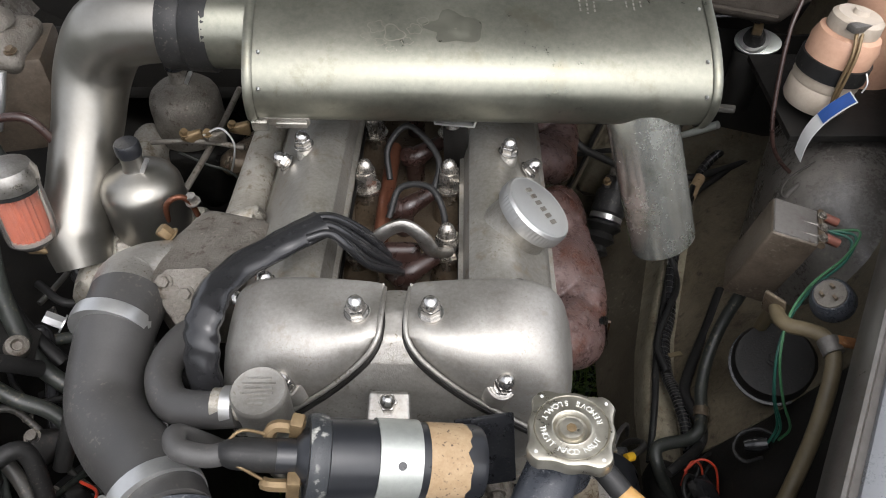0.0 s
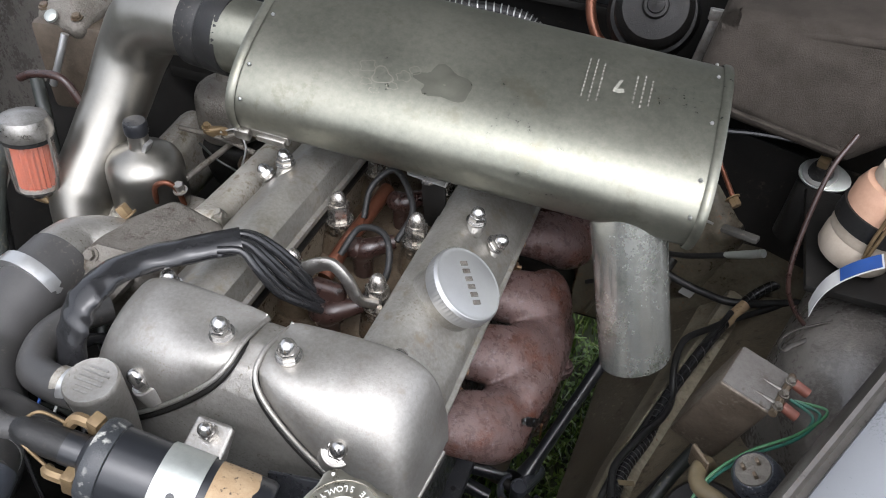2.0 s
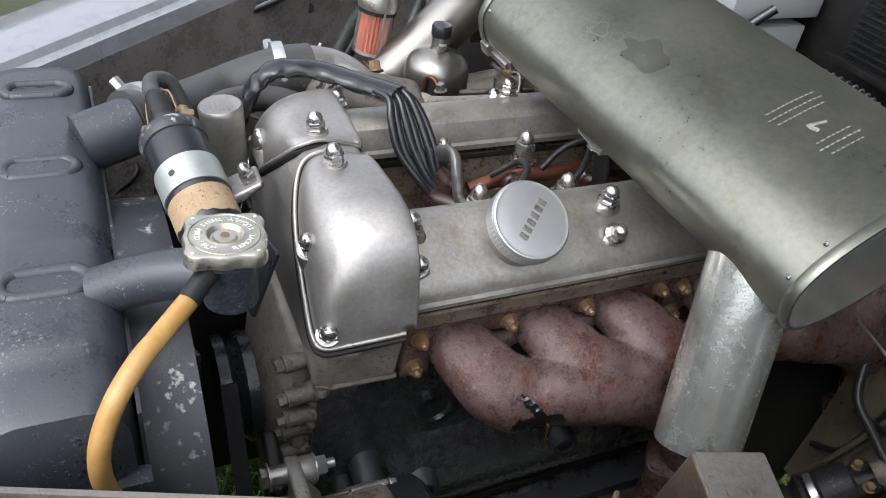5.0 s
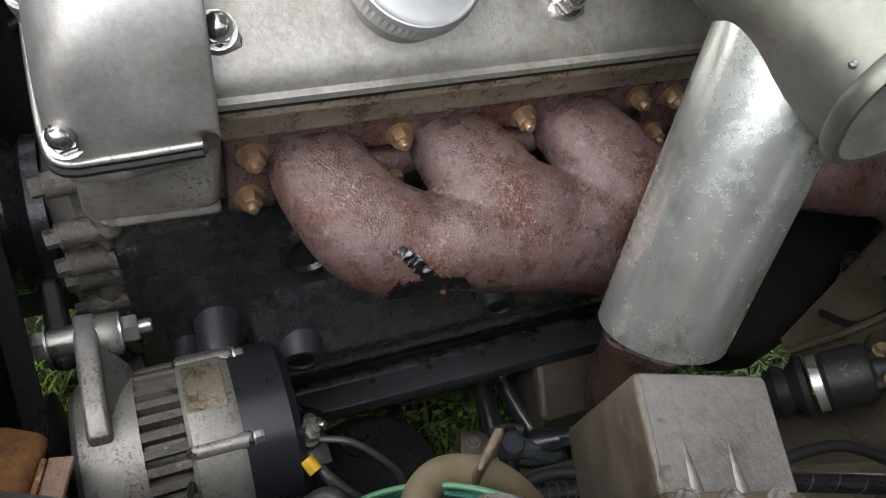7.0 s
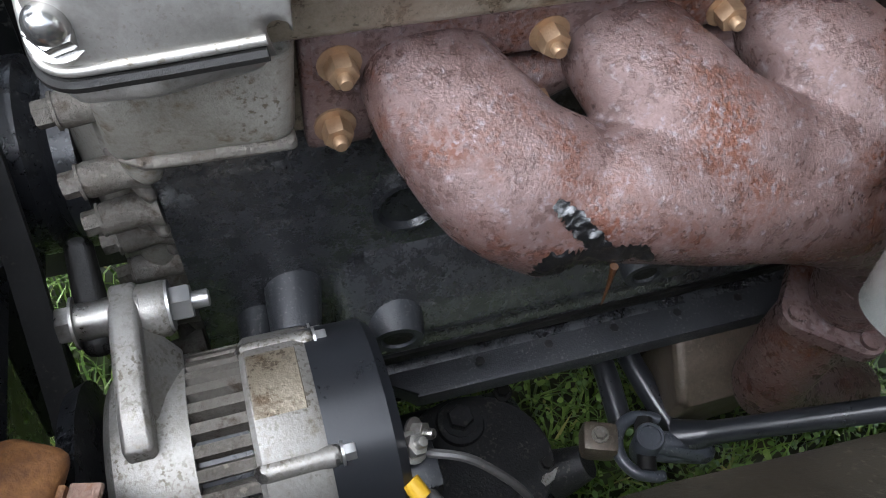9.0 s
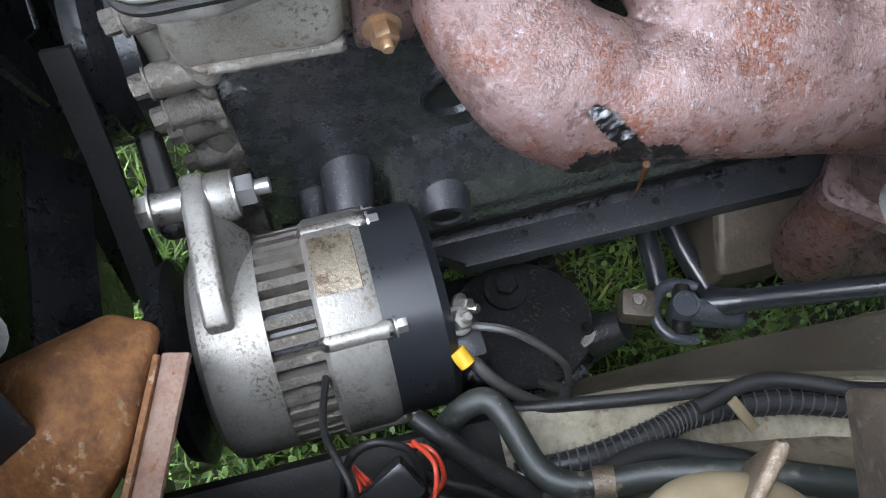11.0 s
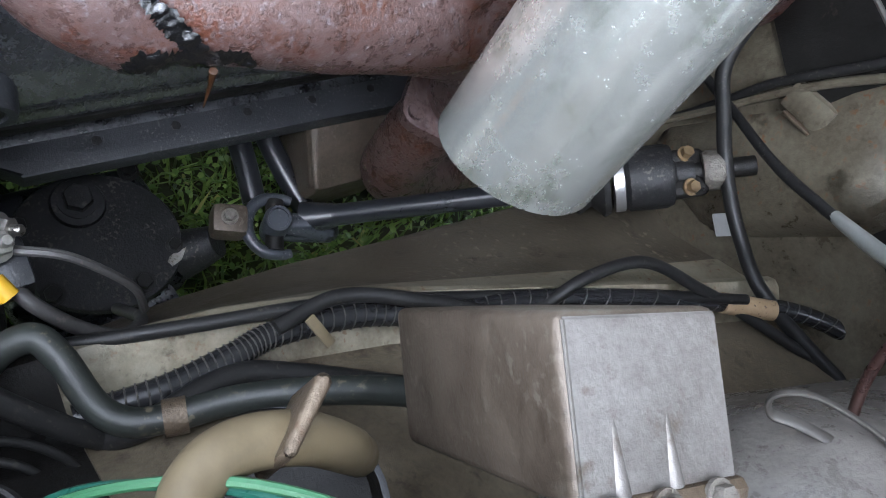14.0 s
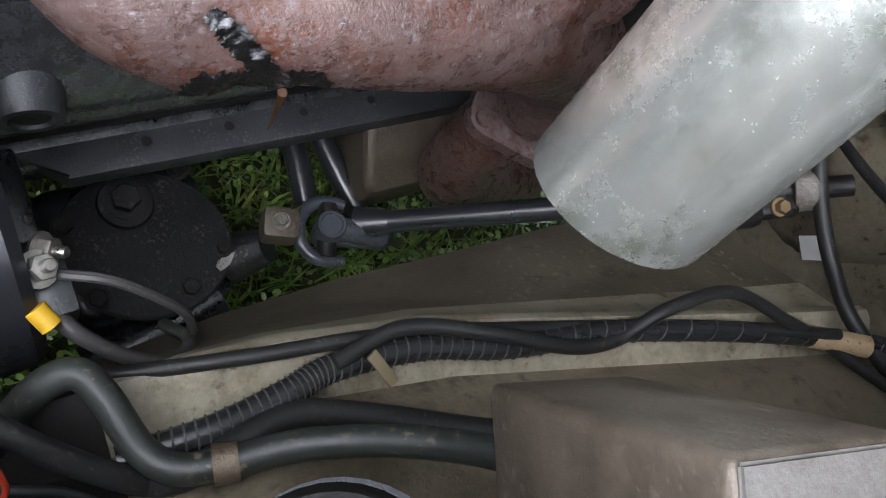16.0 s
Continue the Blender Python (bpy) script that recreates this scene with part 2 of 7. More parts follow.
M_ARCH = surface("muddy_wheel_arch", (0.078, 0.069, 0.052), (0.030, 0.026, 0.019), 0.50, 0.0, 60, 12, 0.9, 0.4, 0.12, grime=(0.125, 0.113, 0.09), grime_cut=0.60)
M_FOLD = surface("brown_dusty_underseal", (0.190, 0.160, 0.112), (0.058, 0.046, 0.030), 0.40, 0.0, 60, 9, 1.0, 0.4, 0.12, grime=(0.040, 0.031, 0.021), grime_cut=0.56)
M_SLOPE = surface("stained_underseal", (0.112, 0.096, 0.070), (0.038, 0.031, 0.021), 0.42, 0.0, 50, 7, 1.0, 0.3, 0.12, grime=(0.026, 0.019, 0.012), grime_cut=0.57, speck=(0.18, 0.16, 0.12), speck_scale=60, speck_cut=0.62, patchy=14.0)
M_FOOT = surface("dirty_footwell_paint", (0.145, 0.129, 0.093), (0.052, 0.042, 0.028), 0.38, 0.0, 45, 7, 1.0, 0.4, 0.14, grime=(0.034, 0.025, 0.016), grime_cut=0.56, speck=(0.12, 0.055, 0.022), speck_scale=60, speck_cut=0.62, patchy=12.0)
M_WING = surface("silver_grey_wing_paint", (0.25, 0.258, 0.272), (0.22, 0.227, 0.24), 0.28, 0.25, 200, 5, 0.3, 0.0, 0.03, coat=0.3)
M_UNDER = surface("painted_bonnet_underside", (0.17, 0.175, 0.165), (0.12, 0.125, 0.118), 0.5, 0.0, 60, 5, 0.6, 0.1)
M_LIP = surface("grubby_wing_channel", (0.095, 0.089, 0.081), (0.050, 0.045, 0.039), 0.34, 0.3, 120, 25, 0.9, 0.08, 0.08, speck=(0.055, 0.043, 0.03), speck_scale=160, speck_cut=0.58, patchy=30.0)
M_FELT = surface("brown_felt_cover", (0.058, 0.049, 0.041), (0.026, 0.022, 0.018), 0.95, 0.0, 220, 14, 0.9, 1.0, 0.03, bump_scale=260, spec=0.15)
M_GREY = surface("pale_grey_plastic", (0.36, 0.37, 0.36), (0.29, 0.30, 0.29), 0.4, 0.0, 60, 10, 0.6, 0.03)
M_WHITE = surface("white_label", (0.60, 0.60, 0.59), (0.50, 0.50, 0.49), 0.45, 0.0, 60, 20, 0.5, 0.02)
M_RED = surface("red_lettering", (0.55, 0.02, 0.03), None, 0.45, 0.0, 60, 20, 0.3, 0.0)
M_BLUE = surface("blue_print", (0.03, 0.09, 0.32), None, 0.45, 0.0, 60, 20, 0.3, 0.0)
M_BOTTLE = surface("peach_stained_bottle", (0.55, 0.34, 0.235), (0.42, 0.24, 0.16), 0.42, 0.0, 50, 14, 0.8, 0.03)
M_MILKY = surface("milky_bottle_plastic", (0.46, 0.40, 0.33), (0.34, 0.285, 0.225), 0.42, 0.0, 50, 14, 0.8, 0.03)
M_FILTER = surface("orange_pleated_paper", (0.42, 0.085, 0.028), (0.28, 0.05, 0.018), 0.6, 0.0, 80, 20, 0.6, 0.1)
M_GLASS = glassy("filter_bowl_glass", (0.95, 0.9, 0.85), 0.04, 0.97)
M_YELLOW = surface("amber_overflow_hose", (0.46, 0.29, 0.10), (0.33, 0.17, 0.045), 0.38, 0.0, 40, 22, 0.9, 0.04, 0.1)
M_KHAKI = surface("khaki_washer_hose", (0.135, 0.106, 0.058), (0.078, 0.06, 0.033), 0.55, 0.0, 60, 18, 0.9, 0.08)
M_GREENW = surface("green_wire", (0.020, 0.105, 0.072), (0.013, 0.065, 0.046), 0.4, 0.0, 60, 20, 0.5, 0.0)
M_LGREENW = surface("light_green_wire", (0.05, 0.155, 0.070), (0.032, 0.10, 0.046), 0.4, 0.0, 60, 20, 0.5, 0.0)
M_REDW = surface("red_wire", (0.45, 0.05, 0.02), (0.32, 0.03, 0.015), 0.4, 0.0, 60, 20, 0.5, 0.0)
M_YELW = surface("yellow_sleeve", (0.70, 0.42, 0.02), None, 0.45, 0.0, 60, 20, 0.4, 0.0)
M_COPPER = surface("copper_pipe", (0.17, 0.065, 0.035), (0.09, 0.034, 0.02), 0.40, 0.6, 90, 30, 0.7, 0.08)
M_BAKELITE = surface("brown_plug_boot", (0.034, 0.017, 0.013), (0.018, 0.009, 0.008), 0.33, 0.0, 80, 30, 0.7, 0.08)
M_LEAK = surface("wet_black_sealant", (0.004, 0.004, 0.005), (0.002, 0.002, 0.002), 0.05, 0.0, 60, 40, 0.5, 0.9, 0.02, bump_scale=80, spec=1.0, coat=1.0)
M_AMBER = surface("amber_oil_drip", (0.042, 0.018, 0.007), None, 0.12, 0.0, 60, 20, 0.4, 0.0)
M_RUSTBRKT = surface("orange_rusted_bracket", (0.36, 0.165, 0.055), (0.10, 0.038, 0.017), 0.62, 0.1, 50, 22, 1.0, 0.5, 0.1, speck=(0.46, 0.34, 0.22), speck_scale=70, speck_cut=0.60, patchy=22.0)
M_FLAKE = surface("flaking_rusty_edge", (0.42, 0.30, 0.24), (0.20, 0.10, 0.06), 0.62, 0.05, 60, 26, 1.0, 0.6, 0.1, speck=(0.24, 0.10, 0.04), speck_scale=80, speck_cut=0.57, patchy=30.0)
M_ETCH = surface("pale_etched_print", (0.72, 0.72, 0.68), None, 0.6, 0.0, 60, 20, 0.3, 0.0)
M_PRINT = surface("pale_worn_print", (0.285, 0.28, 0.238), (0.21, 0.207, 0.173), 0.5, 0.3, 60, 20, 0.8, 0.0)
M_RING = surface("dried_water_mark", (0.25, 0.245, 0.20), (0.19, 0.187, 0.15), 0.42, 0.75, 60, 20, 0.8, 0.0)
M_STAINZ = surface("dark_oil_film", (0.150, 0.149, 0.121), (0.115, 0.115, 0.093), 0.35, 0.82, 40, 8, 0.9, 0.03)
M_HOSETEAL = surface("teal_grey_hose", (0.027, 0.031, 0.027), (0.013, 0.0145, 0.0125), 0.46, 0.0, 60, 14, 1.0, 0.12, 0.12, speck=(0.10, 0.088, 0.06), speck_scale=90, speck_cut=0.60, patchy=24.0)
M_BACKDROP = surface("unseen_backdrop_green", (0.045, 0.065, 0.03), (0.015, 0.022, 0.01), 0.8, 0.0, 12, 2, 1.0, 0.5)
M_GRASSBASE = surface("soil_and_grass", (0.050, 0.070, 0.022), (0.030, 0.026, 0.014), 0.9, 0.0, 60, 3, 0.9, 0.4)
M_BLADE = foliage("grass_blade", (0.27, 0.40, 0.075), (0.07, 0.13, 0.025))
M_LEAF = foliage("clover_leaf", (0.30, 0.44, 0.10), (0.09, 0.17, 0.035))


# ---------------------------------------------------------------- mesh helpers
ORIGIN = {}


def thing(name, base, label, category, group="", kind=""):
    ob = new(name)
    ob.empty_display_size = 0.03
    ob.location = base
    ORIGIN[ob] = Vector(base)
    return tagged(ob, label, category, group, kind)


def finish(ob, me, mat, sharp=38):
    me.materials.append(mat)
    for p in me.polygons:
        p.use_smooth = True
    me.set_sharp_from_angle(angle=radians(sharp))


def part(name, bm, mat, parent=None, label="", sharp=38):
    """One mesh, given in world coordinates, linked under a thing or a part (or as a thing of its own)."""
    lo = Vector([min(v.co[i] for v in bm.verts) for i in range(3)])
    hi = Vector([max(v.co[i] for v in bm.verts) for i in range(3)])
    c = (lo + hi) / 2
    bmesh.ops.translate(bm, verts=bm.verts, vec=-c)
    bmesh.ops.recalc_face_normals(bm, faces=bm.faces)
    me = bpy.data.meshes.new(name)
    bm.to_mesh(me)
    bm.free()
    ob = new(name, me)
    finish(ob, me, mat, sharp)
    ORIGIN[ob] = c
    if parent:
        ob.parent = parent
        ob.location = c - ORIGIN[parent]
    else:
        ob.location = c
    if label:
        tagged(ob, label)
    return ob


def single(name, bm, mat, label, category, group="", kind="", sharp=38):
    return tagged(part(name, bm, mat, None, "", sharp), label, category, group, kind)


def mesh():
    return bmesh.new()


def frame_to(a, b):
    """A matrix at a whose z axis points to b."""
    d = Vector(b) - Vector(a)
    return Matrix.Translation(a) @ d.to_track_quat("Z", "Y").to_matrix().to_4x4()


def axis_frame(a, d, roll=0.0):
    return Matrix.Translation(a) @ Vector(d).to_track_quat("Z", "Y").to_matrix().to_4x4() @ Matrix.Rotation(radians(roll), 4, "Z")


def rings(bm, loops, close=True, cap=True):
    """Skin a list of equally long point loops."""
    vs = [[bm.verts.new(p) for p in loop] for loop in loops]
    n = len(vs[0])
    for a, b in zip(vs, vs[1:]):
        for i in range(n if close else n - 1):
            j = (i + 1) % n
            try:
                bm.faces.new((a[i], a[j], b[j], b[i]))
            except ValueError:
                pass
    if cap and close:
        bm.faces.new(list(reversed(vs[0])))
        bm.faces.new(vs[-1])
    return bm


def curve(pts, n=8):
    """Catmull-Rom through the points."""
    p = [Vector(q) for q in pts]
    if len(p) == 2 or n <= 1:
        return p
    p = [p[0] * 2 - p[1]] + p + [p[-1] * 2 - p[-2]]
    out = []
    for i in range(1, len(p) - 2):
        for k in range(n):
            t = k / n
            a, b, c, d = p[i - 1:i + 3]
            out.append(0.5 * (2 * b + (c - a) * t + (2 * a - 5 * b + 4 * c - d) * t * t + (3 * b - a - 3 * c + d) * t ** 3))
    return out + [p[-2]]


def tube(pts, r, seg=12, n=8, bm=None, flat=1.0, cap=True):
    """A round (or flattened) tube along a smooth line; r is one radius or one a point."""
    bm = bm or mesh()
    line = curve(pts, n)
    rs = r if isinstance(r, (list, tuple)) else [r] * len(pts)
    at = np.interp(np.linspace(0, len(rs) - 1, len(line)), range(len(rs)), rs)
    up = None
    loops = []
    for i, p in enumerate(line):
        d = (line[min(i + 1, len(line) - 1)] - line[max(i - 1, 0)]).normalized()
        if up is None:
            up = d.orthogonal().normalized()
        up = (up - d * up.dot(d)).normalized()
        side = d.cross(up)
        loops.append([p + (up * math.cos(a) * flat + side * math.sin(a)) * at[i] for a in (2 * math.pi * k / seg for k in range(seg))])
    return rings(bm, loops, True, cap)


def lathe(profile, m=None, seg=24, bm=None):
    """Turn (radius, height) pairs round z, then place by m."""
    bm = bm or mesh()
    m = m or Matrix.Identity(4)
    loops = [[m @ Vector((max(r, 1e-4) * math.cos(a), max(r, 1e-4) * math.sin(a), h)) for a in (2 * math.pi * k / seg for k in range(seg))] for r, h in profile]
    return rings(bm, loops)


def block(size, m, bevel=0.002, bm=None, segments=2):
    bm = bm or mesh()
    made = bmesh.ops.create_cube(bm, size=1, matrix=m @ Matrix.Diagonal((*size, 1)))
    if bevel:
        edges = list({e for v in made["verts"] for e in v.link_edges})
        bmesh.ops.bevel(bm, geom=edges, offset=bevel, segments=segments, profile=0.6, affect="EDGES")
    return bm


def hull(balls, bm=None, seg=12):
    """A rounded casting: the hull of balls (x, y, z, r)."""
    tmp = mesh()
    for x, y, z, r in balls:
        bmesh.ops.create_uvsphere(tmp, u_segments=seg, v_segments=seg // 2 + 1, radius=r, matrix=Matrix.Translation((x, y, z)))
    res = bmesh.ops.convex_hull(tmp, input=tmp.verts)
    junk = [g for g in set(res["geom_interior"]) | set(res["geom_unused"]) if isinstance(g, bmesh.types.BMVert)]
    bmesh.ops.delete(tmp, geom=junk, context="VERTS")
    if bm is None:
        return tmp
    merge(bm, tmp)
    return bm


def merge(bm, other):
    old = {v: bm.verts.new(v.co) for v in other.verts}
    for f in other.faces:
        try:
            bm.faces.new([old[v] for v in f.verts])
        except ValueError:
            pass
    other.free()
    return bm


def prism(outline, y0, y1, bm=None, bevel=0.0):
    """An (x, z) outline drawn out along y."""
    bm = bm or mesh()
    rings(bm, [[Vector((x, y, z)) for x, z in outline] for y in (y0, y1)])
    if bevel:
        bmesh.ops.bevel(bm, geom=bm.edges[:], offset=bevel, segments=2, profile=0.6, affect="EDGES")
    return bm


def plate(outline, m, thick, bm=None, bevel=0.0):
    """A flat (x, y) outline with thickness, placed by m, its top at z = 0."""
    bm = bm or mesh()
    tmp = rings(mesh(), [[m @ Vector((x, y, z)) for x, y in outline] for z in (-thick, 0)])
    if bevel:
        bmesh.ops.bevel(tmp, geom=tmp.edges[:], offset=bevel, segments=2, profile=0.6, affect="EDGES")
    return merge(bm, tmp)


def round_rect(w, h, r, n=5):
    pts = []
    for cx, cy, a0 in ((w / 2 - r, h / 2 - r, 0), (-w / 2 + r, h / 2 - r, 90), (-w / 2 + r, -h / 2 + r, 180), (w / 2 - r, -h / 2 + r, 270)):
        pts += [(cx + r * math.cos(radians(a0 + 90 * k / n)), cy + r * math.sin(radians(a0 + 90 * k / n))) for k in range(n + 1)]
    return pts


def hex_profile(bm, af, h0, h1, m, top=1.0):
    r = af / math.sqrt(3)
    rings(bm, [[m @ Vector((r * s * math.cos(radians(60 * k)), r * s * math.sin(radians(60 * k)), h)) for k in range(6)]
               for s, h in ((0.96, h0), (1, h0 + (h1 - h0) * 0.1), (1, h1 - (h1 - h0) * 0.12), (0.93 * top, h1))])
    return bm


def bolt_mesh(m, af=0.013, h=0.009, washer=True, stud=0.0):
    bm = mesh()
    if washer:
        lathe([(0, 0), (af * 0.8, 0), (af * 0.8, 0.0016), (0, 0.0016)], m, 16, bm)
    hex_profile(bm, af, 0.0016, h, m)
    if stud:
        lathe([(0, h), (af * 0.28, h), (af * 0.28, h + stud - 0.001), (af * 0.22, h + stud), (0, h + stud)], m, 10, bm)
    return bm


def acorn_mesh(m, af=0.0135, h=0.022):
    """A domed cap nut on its washer, standing on m's xy plane."""
    bm = mesh()
    lathe([(0, 0), (af * 0.68, 0), (af * 0.68, 0.0014), (0, 0.0014)], m, 18, bm)
    hex_profile(bm, af, 0.0014, h * 0.5, m)
    r = af * 0.485
    lathe([(r, h * 0.48)] + [(r * math.cos(radians(a)), h * 0.52 + (h * 0.48) * math.sin(radians(a))) for a in (10, 25, 40, 55, 70, 82)] + [(0, h)], m, 16, bm)
    return bm


def lettering(name, words, m, size, mat, parent, depth=0.0006, label=""):
    """Raised words with the built-in font, lying in m's xy plane."""
    cu = bpy.data.curves.new(name, "FONT")
    cu.body, cu.size, cu.extrude, cu.align_x, cu.align_y = words, size, depth, "CENTER", "CENTER"
    tmp = bpy.data.objects.new(name, cu)
    me = bpy.data.meshes.new_from_object(tmp)
    bpy.data.objects.remove(tmp)
    bm = mesh()
    bm.from_mesh(me)
    bmesh.ops.transform(bm, matrix=m, verts=bm.verts)
    return part(name, bm, mat, parent, label)


def clip_band(name, at, d, r, mat, parent, width=0.012, screw=True):
    """A worm-drive band round a hose."""
    m = axis_frame(at, d)
    bm = lathe([(r - 0.001, -width / 2), (r + 0.0015, -width / 2), (r + 0.0022, 0), (r + 0.0015, width / 2), (r - 0.001, width / 2)], m, 28)
    return part(name, bm, mat, parent)


def soften(ob, voxel=0.0025, turns=10):
    """Fuse a casting's pieces and round its transitions."""
    r = ob.modifiers.new("fuse", "REMESH")
    r.mode, r.voxel_size, r.use_smooth_shade = "VOXEL", voxel, True
    s = ob.modifiers.new("soften", "SMOOTH")
    s.factor, s.iterations = 0.5, turns
    return ob


# ---------------------------------------------------------------- ground and body shell
def ground():
    bm = mesh()
    s = 60
    vs = [bm.verts.new((x, y, 0)) for x, y in ((-s, -s), (s, -s), (s, s), (-s, s))]
    bm.faces.new(vs)
    single("ground", bm, M_GRASSBASE, "damp grassy ground under the car", "ground", kind="structure")
    rnd = random.Random(4)
    blades, leaves = mesh(), mesh()
    for _ in range(14000):
        x, y = rnd.uniform(-0.35, 0.75), rnd.uniform(0.1, 1.7)
        h, a, lean, w = rnd.uniform(0.03, 0.085), rnd.uniform(0, 6.28), rnd.uniform(0.2, 1.1), rnd.uniform(0.0012, 0.0030)
        d, c = Vector((math.cos(a), math.sin(a), 0)), Vector((-math.sin(a), math.cos(a), 0)) * w
        p = Vector((x, y, -0.002))
        q, t = p + d * h * lean * 0.35 + Vector((0, 0, h * 0.6)), p + d * h * lean + Vector((0, 0, h * (1 - 0.3 * lean)))
        v = [blades.verts.new(k) for k in (p - c, p + c, q + c * 0.8, q - c * 0.8, t)]
        blades.faces.new(v[:4])
        blades.faces.new((v[3], v[2], v[4]))
    for _ in range(6000):
        x, y, z = rnd.uniform(-0.1, 0.6), rnd.uniform(0.3, 1.5), rnd.uniform(0.02, 0.07)
        a, r = rnd.uniform(0, 6.28), rnd.uniform(0.003, 0.0068)
        tilt = Euler((rnd.uniform(-0.6, 0.6), rnd.uniform(-0.6, 0.6), a)).to_matrix()
        ring = [(0, -r, 0), (r * 0.7, -r * 0.2, 0.001), (r * 0.5, r * 0.7, 0), (0, r, -0.001), (-r * 0.5, r * 0.7, 0), (-r * 0.7, -r * 0.2, 0.001)]
        leaves.faces.new([leaves.verts.new(Vector((x, y, z)) + tilt @ Vector(k)) for k in ring])
    for name, bm, mat, label in (("grass", blades, M_BLADE, "bright green uncut grass blades"), ("clover", leaves, M_LEAF, "small green clover leaves among the grass")):
        me = bpy.data.meshes.new(name)
        bm.to_mesh(me)
        bm.free()
        ob = new(name, me)
        finish(ob, me, mat)
        tagged(ob, label, "grass", kind="stuff")


def hedge():
    """Plain unseen hedge ring added to close the plot and darken low reflections."""
    ring = [[((9.0 + 0.25 * math.sin(9 * a + j)) * math.cos(a), 0.8 + (9.0 + 0.25 * math.sin(9 * a + j)) * math.sin(a), z) for a in np.linspace(0, 2 * math.pi, 90)] for j, z in enumerate((-0.05, 0.5, 1.0, 1.5, 1.9))]
    single("hedge", sheet(ring, 0.3), M_BACKDROP, "plain dark green ring, unseen, added to darken low reflections", "hedge", kind="structure")


def sheet(rows, thick, normal_up=True):
    """A pressed panel through a grid of points, with thickness downwards."""
    bm = mesh()
    top = [[bm.verts.new(p) for p in r] for r in rows]
    for a, b in zip(top, top[1:]):
        for i in range(len(a) - 1):
            bm.faces.new((a[i], a[i + 1], b[i + 1], b[i]))
    bmesh.ops.recalc_face_normals(bm, faces=bm.faces)
    bmesh.ops.solidify(bm, geom=bm.faces[:], thickness=thick)
    return bm


def leg_line(y):
    """x of the chassis leg's top edge and of its lower flange at y."""
    return float(np.interp(y, (0.0, 0.62, 0.70, 0.77, 0.90, 1.13, 1.8), (0.29, 0.306, 0.314, 0.325, 0.364, 0.434, 0.62))), float(np.interp(y, (0.0, 0.65, 0.745, 0.865, 1.0, 1.8), (0.29, 0.276, 0.268, 0.278, 0.284, 0.32)))


def wing_line(y):
    """Inner edge of the wing that the bonnet shuts on: x and z at y."""
    return 0.412 + (y - 0.5) * 0.518, 0.9205 + (y - 0.5) * 0.187


